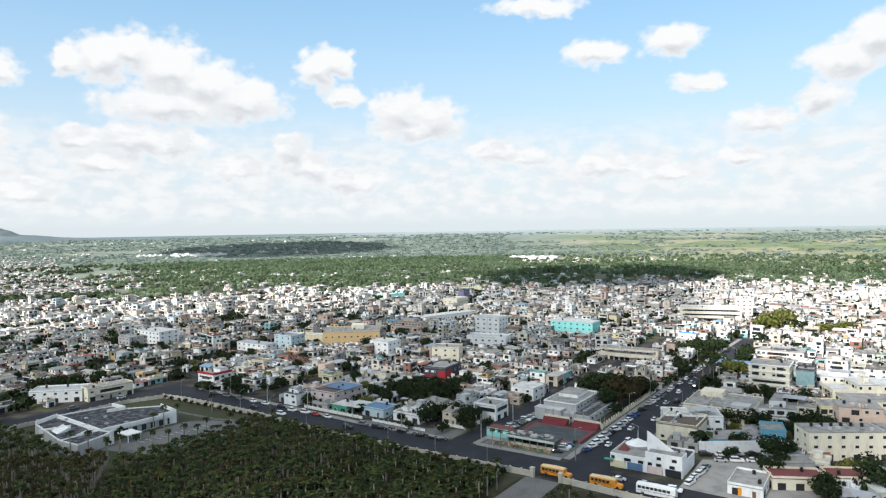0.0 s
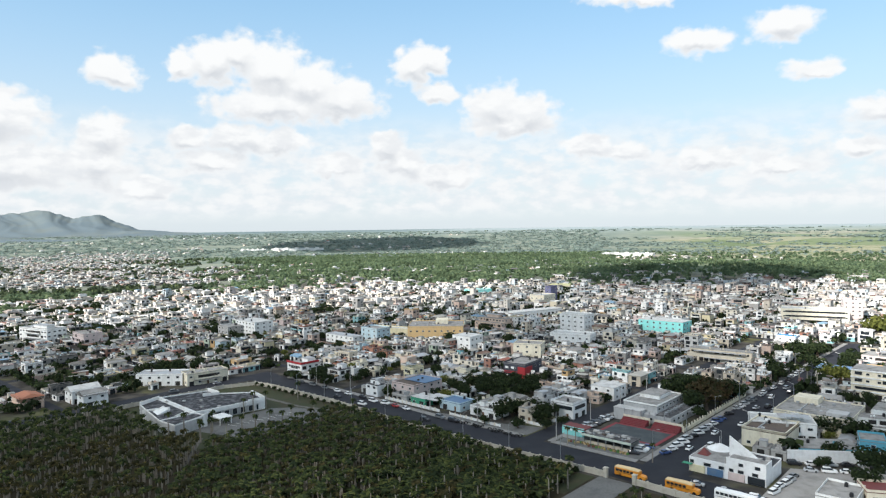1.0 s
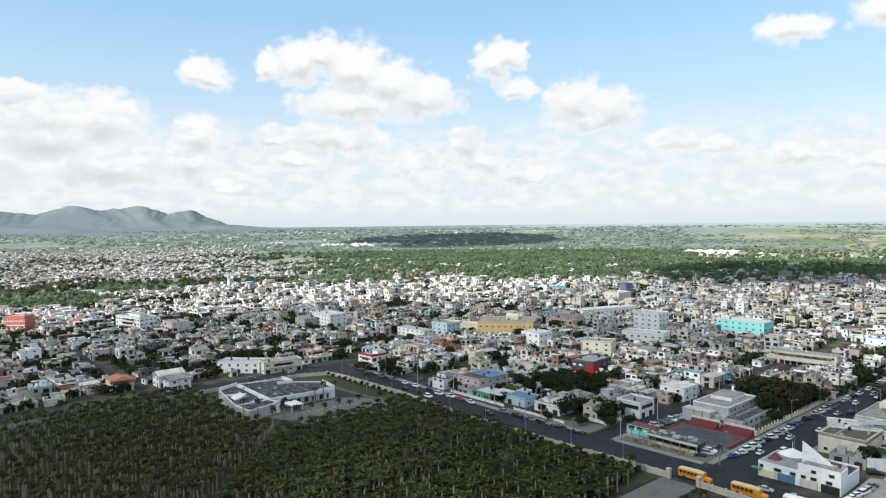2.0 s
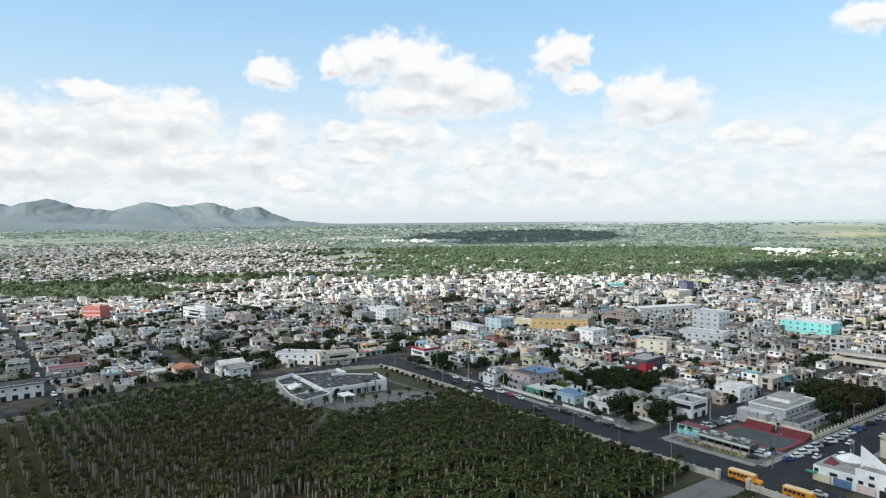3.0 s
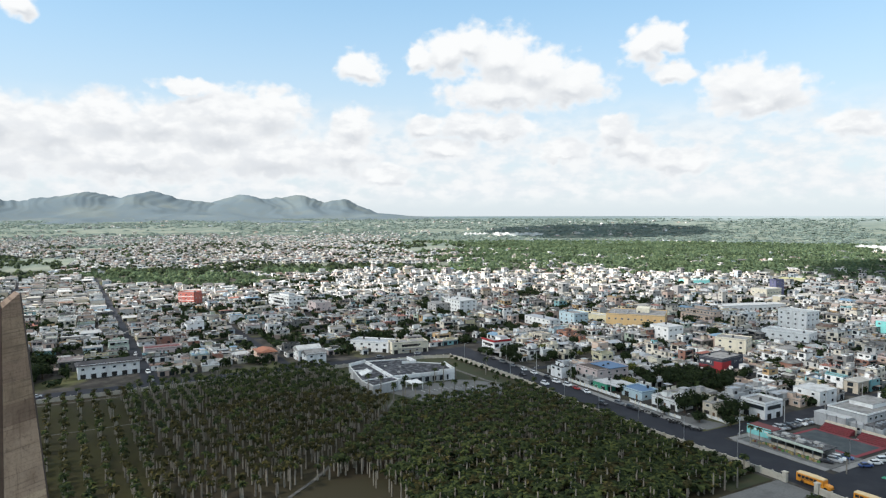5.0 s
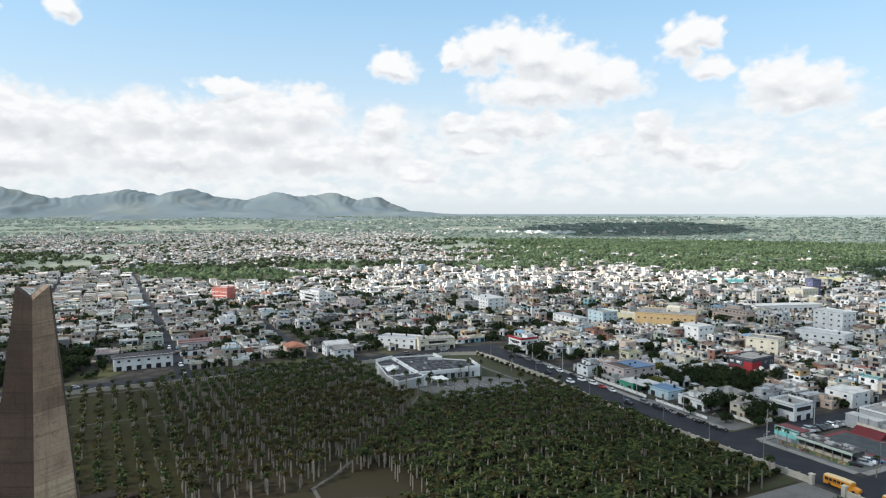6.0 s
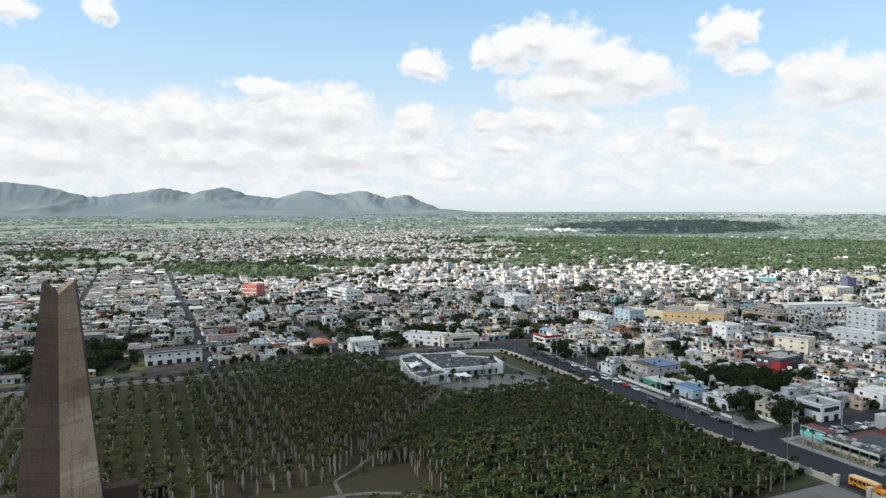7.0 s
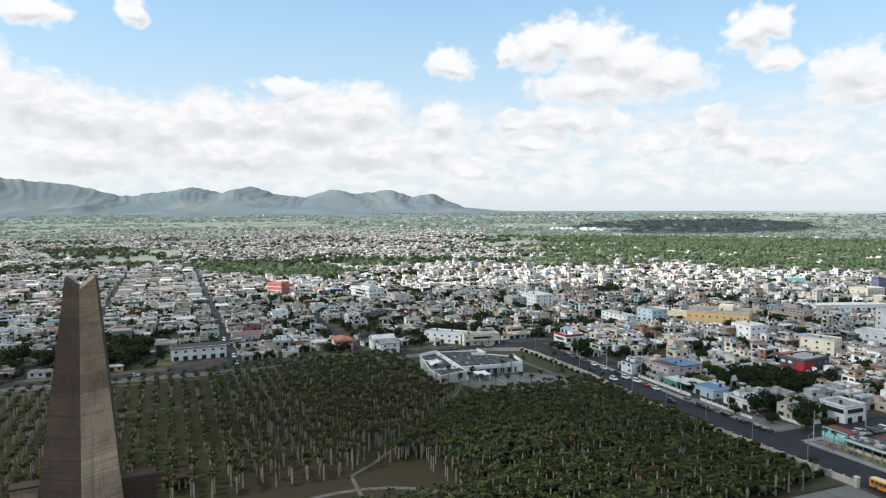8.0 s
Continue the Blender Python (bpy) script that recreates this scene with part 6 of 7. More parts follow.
# ---- vehicles ----
def wheel_mesh(r, w):
    h = Heap()
    n = 10
    a = [2 * math.pi * i / n for i in range(n)]
    vs = [(r * math.cos(t), -w / 2, r * math.sin(t) + r) for t in a] + [(r * math.cos(t), w / 2, r * math.sin(t) + r) for t in a]
    h.add(vs, [(i, (i + 1) % n, n + (i + 1) % n, n + i) for i in range(n)] + [tuple(range(n))[::-1], tuple(range(n, 2 * n))])
    return h.mesh("wheel", RUBBER)


WHEEL, BUS_WHEEL = wheel_mesh(0.33, 0.22), wheel_mesh(0.5, 0.3)


def loft(sections):
    """Rings (x, half width, z low, z high, half width of the top) along the length, skinned."""
    h = Heap()
    vs = []
    for x, w, z0, z1, wt in sections:
        vs += [(x, -w, z0), (x, -w, (z0 + z1) / 2), (x, -wt, z1), (x, wt, z1), (x, w, (z0 + z1) / 2), (x, w, z0)]
    fs = []
    for i in range(len(sections) - 1):
        for k in range(5):
            a = 6 * i + k
            fs.append((a, a + 6, a + 7, a + 1))
    fs += [tuple(range(6)), tuple(range(6 * len(sections) - 6, 6 * len(sections)))[::-1]]
    h.add(vs, fs)
    return h


BODY = {False: loft([(-2.15, 0.72, 0.35, 0.85, 0.66), (-1.9, 0.85, 0.25, 0.95, 0.78), (0.8, 0.87, 0.22, 0.98, 0.80), (1.9, 0.84, 0.25, 0.86, 0.72), (2.15, 0.7, 0.35, 0.7, 0.62)]),
        True: loft([(-2.3, 0.85, 0.4, 1.0, 0.8), (-2.1, 0.92, 0.3, 1.1, 0.86), (1.0, 0.93, 0.3, 1.12, 0.86), (2.1, 0.9, 0.32, 1.02, 0.8), (2.35, 0.8, 0.4, 0.85, 0.72)])}
CABIN = {False: loft([(-1.75, 0.72, 0.9, 0.98, 0.70), (-1.15, 0.72, 0.9, 1.42, 0.56), (0.25, 0.72, 0.9, 1.44, 0.58), (1.05, 0.74, 0.9, 0.99, 0.72)]),
         True: loft([(-2.2, 0.82, 1.0, 1.15, 0.80), (-1.9, 0.82, 1.0, 1.72, 0.66), (0.4, 0.82, 1.0, 1.74, 0.68), (1.15, 0.82, 1.0, 1.14, 0.78)])}
TOPS = {False: loft([(-1.2, 0.55, 1.40, 1.46, 0.50), (-1.0, 0.58, 1.42, 1.50, 0.54), (0.1, 0.58, 1.43, 1.51, 0.54), (0.3, 0.56, 1.40, 1.46, 0.5)]),
        True: loft([(-1.95, 0.66, 1.68, 1.76, 0.60), (-1.7, 0.68, 1.70, 1.80, 0.62), (0.2, 0.68, 1.72, 1.80, 0.62), (0.45, 0.66, 1.68, 1.76, 0.6)])}
CAR_MESH = {(k, b): (BODY[b].mesh("body", p), TOPS[b].mesh("roof_panel", p)) for k, p in CAR_PAINT.items() for b in (False, True)}
CABIN_MESH = {b: CABIN[b].mesh("window_band", GLASS) for b in (False, True)}


def car(x, y, ang, colour, tall=False, where="parked at the kerb", z=0.1):
    root = empty("car", pose(x, y, z, 0, 0, ang), "%s %s %s" % (colour, "sport utility car" if tall else "saloon car", where), "car", "parked cars")
    body, top = CAR_MESH[(colour, tall)]
    child("body", body, root)
    child("roof_panel", top, root)
    child("window_band", CABIN_MESH[tall], root, None, "dark glazed cabin")
    for wx in (-1.35, 1.35):
        for wy in (-0.78, 0.78):
            child("wheel", WHEEL, root, pose(wx, wy, 0))


def bus(x, y, ang, length, hgt, paint, roof_mat, label, nose):
    root = empty("bus", pose(x, y, 0.1, 0, 0, ang), label, "bus", "buses on the main road")
    L = length / 2
    h = loft([(-L, 1.2, 0.4, hgt - 0.5, 1.18), (-L + 0.2, 1.25, 0.35, hgt - 0.4, 1.2), (L - (2.2 if nose else 0.3), 1.25, 0.35, hgt - 0.4, 1.2), (L - (2.0 if nose else 0.0), 1.2, 0.4, hgt - 0.6, 1.12)])
    child("body", h.mesh("body", paint), root)
    h = loft([(-L + 0.05, 1.15, hgt - 0.45, hgt - 0.15, 0.85), (0, 1.18, hgt - 0.42, hgt, 0.9), (L - (2.1 if nose else 0.1), 1.12, hgt - 0.45, hgt - 0.15, 0.85)])
    child("roof_panel", h.mesh("roof_panel", roof_mat), root)
    if nose:
        h = loft([(L - 2.1, 1.1, 0.4, 1.7, 0.95), (L - 0.3, 1.05, 0.4, 1.5, 0.9), (L, 0.9, 0.5, 1.2, 0.8)])
        child("bonnet", h.mesh("bonnet", paint), root)
    hw = Heap()
    hw.box(0, 0, 0, 1.05, 2.54, 0.8, open_bottom=False)
    pane = hw.mesh("side_window", GLASS)
    n = int((length - (3 if nose else 1.4)) / 1.25)
    for i in range(n):
        child("side_window", pane, root, pose(-L + 1.0 + i * 1.25, 0, hgt - 1.55))
    hb = Heap()
    hb.box(0, 0, 0, length - (3.4 if nose else 1.0), 2.53, 0.12, open_bottom=False)
    child("stripe", hb.mesh("stripe", GLASS), root, pose(-0.8 if nose else 0, 0, 1.25))
    for wx in (-L + 2.0, L - (1.4 if nose else 2.4)):
        for wy in (-1.1, 1.1):
            child("wheel", BUS_WHEEL, root, pose(wx, wy, 0))


bus(*uv(5.4, 5.2), -34, 10.4, 3.1, BUS_ORANGE, BUS_ROOF, "orange school bus with a cream roof", True)
bus(*uv(22.6, 5.0), -34, 10.4, 3.1, BUS_ORANGE, BUS_ROOF, "orange school bus with a cream roof", True)
bus(*uv(38.0, 5.8), -34, 11.8, 3.4, CAR_PAINT["white"], CAR_PAINT["white"], "white touring coach with dark windows", False)
rv = random.Random(3)
SHADES = ["white"] * 7 + ["silver"] * 4 + ["black"] * 4 + ["grey"] * 4 + ["red", "blue"]


def park(u0, v0, u1, v1, count, turn, where, skip=0.15):
    for i in range(count):
        if rv.random() < skip:
            continue
        t = i / max(1, count - 1)
        u, v = u0 + (u1 - u0) * t + rv.uniform(-0.4, 0.4), v0 + (v1 - v0) * t + rv.uniform(-0.7, 0.7)
        car(*uv(u, v), -34 + turn + rv.uniform(-9, 9), rv.choice(SHADES), rv.random() < 0.5, where)


park(4.3, 34, 4.6, 128, 20, 62, "parked slantwise along the avenue", 0.1)
park(4.9, 138, 6.5, 225, 15, 90, "parked along the avenue")
park(17.2, 60, 17.8, 220, 16, 90, "parked along the avenue", 0.55)
park(-130, 17.2, -80, 16.0, 8, 0, "parked beside the main road", 0.25)
park(-188, 19.6, -140, 18.4, 6, 0, "parked beside the main road", 0.3)
park(-150, 11, -70, 9, 5, 0, "driving on the main road", 0.3)
park(-32.6, 42, -32.2, 62, 9, 0, "parked in a row beside the court", 0.05)
park(-4, 26, -3, 36, 4, 20, "parked on the market forecourt", 0.0)
park(44.0, 20, 45.0, 38, 6, 80, "parked in the gravel car park", 0.1)
for i, shade in enumerate(("black", "white", "silver", "black", "white", "grey")):
    car(97 + 5.6 * i, 229.4 + rv.uniform(-0.4, 0.4), rv.uniform(-4, 4), shade, i % 2 == 0, "parked along the white wall")
for i, shade in enumerate(("silver", "white", "white", "grey")):
    car(100 + 5.4 * i, 223.2 - 0.4 * i, -12 + rv.uniform(-4, 4), shade, i % 2 == 1, "parked in the gravel car park")
park(24, 12.6, 42, 11.8, 3, 0, "waiting on the main road", 0.1)
park(-222, -10, -223, -200, 9, 90, "parked along the street by the grove", 0.4)
park(-232, -151, -300, -153, 5, 0, "parked in the street", 0.3)
park(-137, -44, -134, -26, 3, 0, "parked in the paved car court", 0.4)


park(9.4, 44, 11.0, 230, 9, 90, "moving slowly along the avenue", 0.25)
park(13.6, 52, 14.4, 220, 6, 90, "moving slowly along the avenue", 0.35)


def motorcycle_mesh():
    h = Heap()
    h.limb((-0.45, 0, 0.55), (0.45, 0, 0.7), 0.16, 0.14, 6)
    return h.mesh("body", CAR_PAINT["black"])


MOTO_BODY, MOTO_WHEEL = motorcycle_mesh(), wheel_mesh(0.3, 0.12)
hp = Heap()
hp.limb((0.5, -0.35, 1.0), (0.5, 0.35, 1.0), 0.03, 0.03, 5)
MOTO_BAR = hp.mesh("handlebar", METAL)
hp = Heap()
hp.box(-0.25, 0, 0.72, 0.7, 0.3, 0.14, open_bottom=False)
MOTO_SEAT = hp.mesh("seat", RUBBER)
for i in range(40):
    root = empty("motorcycle", pose(*uv(-76 + 9 * (i % 4) + rv.gauss(0, 2.2), 17.2 + rv.uniform(-1.6, 1.0)), 0.07, 0, 0, 50 + rv.uniform(-50, 50)), "small dark motorcycle parked beside the main road", "motorcycle", "parked motorcycles")
    child("body", MOTO_BODY, root)
    child("seat", MOTO_SEAT, root)
    child("handlebar", MOTO_BAR, root)
    for wx in (-0.62, 0.62):
        child("wheel", MOTO_WHEEL, root, pose(wx, 0, 0))


# ---- poles and fences ----
def lamp_pole(u, v, turn):
    root = empty("street_lamp", pose(*uv(u, v), 0, 0, 0, -34 + turn), "grey steel street lamp pole with an arm", "street lamp", "street lamps")
    h = Heap()
    h.tube(0, 0, 0, 9.0, 0.14, 0.08, 6)
    child("pole", h.mesh("pole", METAL), root)
    h = Heap()
    h.limb((0, 0, 8.8), (0, 1.9, 9.5), 0.06, 0.05)
    arm = child("arm", h.mesh("arm", METAL), root)
    h = Heap()
    h.box(0, 2.2, 9.42, 0.28, 0.8, 0.16, open_bottom=False)
    child("lamp_head", h.mesh("lamp_head", PAINT["grey"]), arm)


for i, u in enumerate(range(-196, 0, 22)):
    lamp_pole(u, 3.6 if u > -150 else 5.4, 0)
for i, v in enumerate(range(30, 240, 30)):
    lamp_pole(1.4, v, 270)
    lamp_pole(20.2, v + 14, 90)


def utility_pole(u, v):
    root = empty("utility_pole", pose(*uv(u, v), 0, 0, 0, -34), "pale concrete utility pole with a crossarm", "pole", "utility poles")
    h = Heap()
    h.tube(0, 0, 0, 10.5, 0.18, 0.12, 6)
    child("pole", h.mesh("pole", PAINT["grey"]), root)
    h = Heap()
    h.box(0, 0, 9.8, 0.14, 2.2, 0.14, open_bottom=False)
    child("crossarm", h.mesh("crossarm", BARK), root)


for u in range(-180, -45, 27):
    utility_pole(u, 22.4)
for v in range(24, 112, 26):
    utility_pole(-34.6, v)

# cream palisade along the avenue
fence = empty("palisade_fence", pose(*uv(-0.6, 62), 0, 0, 0, 56), "cream pillared fence beside the avenue", "fence", "avenue fence")
hp = Heap()
hp.box(0, 0, 0, 0.45, 0.45, 2.4)
post_me = hp.mesh("post", PAINT["cream"])
hp = Heap()
hp.box(0, 0, 0, 2.3, 0.15, 1.5)
bay_me = hp.mesh("bay", PAINT["cream"])
for i in range(26):
    child("post", post_me, fence, pose(i * 2.8, 0, 0))
    child("bay", bay_me, fence, pose(i * 2.8 + 1.4, 0, 0))

# ---- trees that stand out ----
rt = random.Random(17)
for x, y, s, k in ((-3, 273, 0.95, "dark"), (1, 279, 1.1, "dark"), (13, 270, 0.95, "dark"), (16, 277, 1.0, "dark"), (9, 286, 0.8, "dark"), (-14, 278, 0.5, "dark"), (15, 262, 0.6, "dark"), (22, 268, 0.6, "dark"), (-29, 322, 1.0, "dark"), (-31, 303, 0.8, "olive"), (-22, 308, 0.95, "dark"), (-14, 311, 1.0, "dark"), (-5, 315, 1.05, "dark"), (4, 311, 0.95, "dark"), (10, 318, 1.0, "dark"), (-104, 349, 1.05, "dark"),
                   (-20, 326, 1.15, "dark"), (-12, 320, 1.0, "dark"), (-4, 326, 1.2, "dark"), (5, 320, 1.0, "dark"), (10, 330, 0.8, "dark"), (-36, 330, 0.8, "olive"),
                   (-101, 333, 1.1, "dark"), (-96, 326, 0.9, "dark"), (-106, 340, 1.0, "dark"), (-45, 448, 1.3, "dark"), (-8, 449, 1.0, "dark"), (-26, 486, 1.4, "dark"),
                   (-198, 345, 1.2, "dark"), (-190, 349, 1.2, "dark"), (-181, 353, 1.15, "dark"), (-206, 340, 1.1, "dark"), (-172, 358, 1.0, "dark"), (-163, 350, 0.8, "dark"),
                   (-152, 470, 1.1, "dark"), (-165, 476, 1.1, "dark"), (-143, 462, 1.0, "dark")):
    tree(x, y, k, s, rt)
    DISCS.append((x, y, 3.0))
for u, v, s, k in ((-10, 92, 1.3, "dark"), (-6, 100, 1.5, "brown"), (-12, 108, 1.5, "brown"), (-4, 112, 1.4, "brown"), (-8, 122, 1.4, "dark"), (-15, 118, 1.3, "dark"), (-3, 128, 1.2, "dark"),
                   (-26, 112, 1.3, "dark"), (-24, 126, 1.2, "dark"), (-30, 132, 1.1, "dark"), (-3, 84, 0.8, "dark"), (-1, 182, 1.2, "dark"), (-4, 192, 1.1, "dark"), (22, 190, 1.2, "olive"),
                   (24, 224, 1.1, "dark"), (0, 236, 1.3, "dark"), (-6, 246, 1.4, "dark"), (2, 256, 1.3, "dark"), (24, 246, 1.2, "dark"),
                   (64, 56, 1.3, "dark"), (66, 50, 0.9, "dark"), (80, 32, 1.0, "dark"), (82, 26, 0.9, "dark"), (98, 62, 0.9, "olive"),
                   (110, 10, 1.0, "dark"), (118, 6, 1.0, "dark"), (50, 52, 0.6, "dark")):
    tree(*uv(u, v), k, s, rt, "beside the avenue")
    DISCS.append((*uv(u, v), 3.0))
for x, y, s in ((116, 270, 0.9), (122, 264, 1.1), (128, 257, 1.2), (133, 250, 1.1), (138, 244, 1.0), (143, 251, 0.9), (112, 236, 0.8)):
    tree(x, y, "dark", s, rt)
    DISCS.append((x, y, 3.0))
tree(256, 497, "olive", 2.6, rt, "towering over the roofs")
tree(247, 502, "olive", 2.0, rt, "towering over the roofs")
for i in range(5):
    tree(282 + 7 * i, 488 + 2 * i, "olive", 1.1, rt)
DISCS += [(254, 498, 12), (296, 492, 14)]
for i in range(12):
    u, v = -240 - rt.uniform(0, 26), -218 + rt.uniform(-36, 20)
    tree(*uv(u, v), "dark", rt.uniform(1.0, 1.4), rt, "beside the street along the grove")
    DISCS.append((*uv(u, v), 3.5))

for i in range(28):
    u, v = rt.choice(((-266, -258), (-296, -206), (-250, -236), (-256, -214)))
    u, v = u + rt.uniform(-16, 16), v + rt.uniform(-18, 18)
    tree(*uv(u, v), "dark", rt.uniform(0.9, 1.4), rt, "beside the street along the grove")
    DISCS.append((*uv(u, v), 4.0))
TAKEN.append((-248, -230, -192, -146))

for i in range(39):                                     # shrubs and hedges that top the grove wall
    u = -200 + 5 * i + rt.uniform(-0.8, 0.8)
    v = (1.2 if u < -140 else 1.4 - (u + 140) * 0.07 if u < -105 else -2.4) if u < -30 else -1.2
    shrub(*uv(u, v - 1.4), rt.uniform(0.85, 1.15), rt, "behind the grove wall")
for i in range(26):
    shrub(*uv(-16.5 + 0.55 * (i % 13) * 1.0, -8.2 if i < 13 else -2.6), rt.uniform(0.45, 0.6), rt, "in a hedge by the gate")
for u, v, s in ((-5.1, -16.1, 1.2), (-5.7, -20.9, 1.15), (-5.6, -26, 1.2), (-12, -12.5, 0.9)):
    palm(*uv(u, v), 1, 0, 70 * u, s, "palms by the gate", "royal palm with pale trunk beside the gate walk")
for u, v in ((-27.5, 20.4), (-24.2, 20.6), (4.8, 22.4)):
    palm(*uv(u, v), 3, 0, 50 * u, 0.95, "palms on the pavement", "royal palm in the pavement by the market kiosk")
for x, y, s, k in ((-10, 267, 0.55, "dark"), (155, 280, 1.1, "dark"), (158, 274, 1.0, "dark"), (149, 255, 1.1, "dark"), (153, 250, 1.2, "dark"), (146, 259, 0.9, "dark"),
                   (161, 349, 1.2, "olive"), (134, 229, 0.7, "olive"), (110, 209, 0.9, "dark"), (135.7, 195.3, 1.3, "dark"), (163, 384, 1.2, "dark"), (134, 356, 1.2, "dark"),
                   (243, 413, 1.1, "brown"), (129.8, 204.9, 0.5, "olive")):
    tree(x, y, k, s, rt)
    DISCS.append((x, y, 3.0))
for u, v, s in ((-54, 26, 0.8), (-66, 42, 0.7)):
    tree(*uv(u, v), "dark", s * 0.8, rt, "shading the street corner")
for x, y in ((139.9, 333.6), (143, 330), (137.5, 337)):
    palm(x, y, 3, 0, 9 * x, 1.7, "palms of the avenue", "tall palm over the parked cars of the avenue")


def garden_wall(u0, v0, u1, v1, hgt, label):
    """Low rendered wall with piers and panels."""
    a, b = Vector(uv(u0, v0)), Vector(uv(u1, v1))
    n = max(1, round((b - a).length / 3.0))
    ang = math.degrees(math.atan2(b.y - a.y, b.x - a.x))
    root = empty("garden_wall", pose(a.x, a.y, 0, 0, 0, ang), label, "wall", "garden walls")
    step = (b - a).length / n
    h1, h2 = Heap(), Heap()
    h1.box(0, 0, 0, step - 0.36, 0.16, hgt)
    h2.box(0, 0, 0, 0.36, 0.36, hgt + 0.35)
    panel, pier = h1.mesh("panel", PAINT["white"]), h2.mesh("pier", PAINT["cream"])
    for i in range(n):
        child("panel", panel, root, pose((i + 0.5) * step, 0, 0))
        child("pier", pier, root, pose(i * step, 0, 0))


garden_wall(-88, 23.2, -60, 22.6, 1.1, "low white garden wall before the bungalow")
garden_wall(-47.6, 33, -46.2, 60, 1.5, "white garden wall along the side street")
garden_wall(-58, 34, -48, 33.6, 1.2, "low white garden wall beside the corner trees")
garden_wall(-130, 24.4, -94, 23.4, 1.3, "white garden wall along the main road")
TAKEN.append((-92, -44.5, 19, 33))
LOW += [(-15, 303, 24), (-40, 335, 18), (20, 320, 16)]
for x, y, s in ((-8, 337, 1.0), (1, 333, 1.1), (9, 336, 0.9), (-15, 331, 0.9), (16, 345, 0.8)):
    tree(x, y, "dark", s, rt)
DISCS += [(2, 341, 9), (-9, 341, 7), (12, 341, 6)]


# ---- the town ----
def bearing(x, y):
    return math.degrees(math.atan2(x - 20, y + 10)), math.hypot(x - 20, y + 10)


def grove_patch(x, y):
    """The bright wood inside the western town."""
    return ((x + 640) / 150) ** 2 + ((y - 585) / 75) ** 2 < 1 + 0.5 * noise.noise((x * 0.02, y * 0.02, 3)) or ((x + 560) / 60) ** 2 + ((y - 720) / 45) ** 2 < 1


def make_town():
    rng = random.Random(77)
    far, far2, suburb = FarTown(), FarTown(), FarTown()
    canopy = Joined()
    lobes = [arrays(crown_heap(random.Random(200 + i), 4.4, 5.2, 0.9, 30, 1.7)) for i in range(5)]
    own_houses, own_trees = 0, 0
    placed = []
    rows = []
    for k in range(-1, 14):
        base = STREET_V[0] + 62 * k if k >= 0 else 22
        top = base + 62 if k >= 0 else STREET_V[0]
        room = top - base - 6
        cnt = round(room / 9.0)
        rows += [(base + 3.0 + room * (i + 0.5) / cnt, room / cnt, -760, 640) for i in range(cnt)]
    for a, b in ((-368, -300), (-300, -232), (-232, -152.6), (-152.8, -84), (-84, -20), (-20, 40)):
        room = b - a - 6
        cnt = max(1, round(room / 11.4))
        rows += [(a + 3.0 + room * (i + 0.5) / cnt, room / cnt, -1000, -233) for i in range(cnt)]
    for v, deep, u0, u1 in rows:
        u = u0 + rng.uniform(0, 8)
        while u < u1:
            w = rng.choice((4.5, 5, 5.5, 6, 6.5, 7, 7.5, 8.5, 10))
            uc = u + w / 2
            u += w + rng.uniform(0.3, 2.0)
            x, y = uv(uc, v + rng.uniform(-1.6, 1.6))
            az, r = bearing(x, y)
            if not -76 < az < 44:
                continue
            limit = 930 + 90 * noise.noise((az * 0.12, 2, 0)) + (60 if az > 15 or az < -30 else 0)
            if r > limit or grove_patch(x, y):
                continue
            if not free(x, y, 0.5 * min(w, deep) - 0.6):
                continue
            d = deep - rng.uniform(0.4, 2.4)
            green = (0.42 if -340 < uc < -235 and v < 30 else 0.27 if uc < -235 else 0.12) + 0.75 * max(0, noise.noise((x * 0.017, y * 0.017, 9)))
            placed.append((x, y, 0.5 * max(w, d)))
            if rng.random() < green:
                if r < 560 and own_trees < 120:
                    tree(x, y, "olive" if rng.random() < 0.08 else "dark", rng.uniform(0.5, 0.9), rng)
                    own_trees += 1
                else:
                    for _ in range(2):
                        canopy.put(lobes[rng.randrange(5)], x + rng.uniform(-4, 4), y + rng.uniform(-4, 4), 0, rng.uniform(0, 6.3), rng.uniform(0.45, 0.85), rng.uniform(0.5, 0.9))
                continue
            n = rng.choice((1, 1, 1, 1, 2, 2, 2, 2, 3) if v > 90 else (1, 1, 1, 1, 1, 2, 2, 2)) if rng.random() > 0.02 or v < 90 else 4
            if any((x - a) ** 2 + (y - b) ** 2 < c * c for a, b, c in LOW):
                n = 1
            ang = math.degrees(GRID) + rng.choice((0, 0, 180, 90)) + rng.uniform(-6, 6)
            if abs((ang - math.degrees(GRID)) % 180 - 90) < 10:
                w, d = d, w
            if rng.random() < 0.34:
                canopy.put(lobes[rng.randrange(5)], *uv(uc + w / 2 + 0.6, v + deep * rng.uniform(-0.45, 0.45)), 0, rng.uniform(0, 6.3), rng.uniform(0.35, 0.7), rng.uniform(0.45, 0.85))
            near = 18 < v < 150 and -235 < uc < 105
            if near and own_houses < 96:
                own_houses += 1
                house(x, y, ang, w, d, n, rng.choice(PALETTE), rng.choice(ROOFS), rng)
            elif r < 640:
                far.put(x, y, ang, w, d, n, rng, 1)
            else:
                far2.put(x, y, ang, w, d, n, rng, 0)
    # sheds, kiosks and trees that fill the gaps of the near blocks
    cells = {}
    for x, y, r in placed + DISCS:
        cells.setdefault((int(x // 20), int(y // 20)), []).append((x, y, r))
    for _ in range(5200):
        u, v = rng.uniform(-420, 140), rng.uniform(-320, 330)
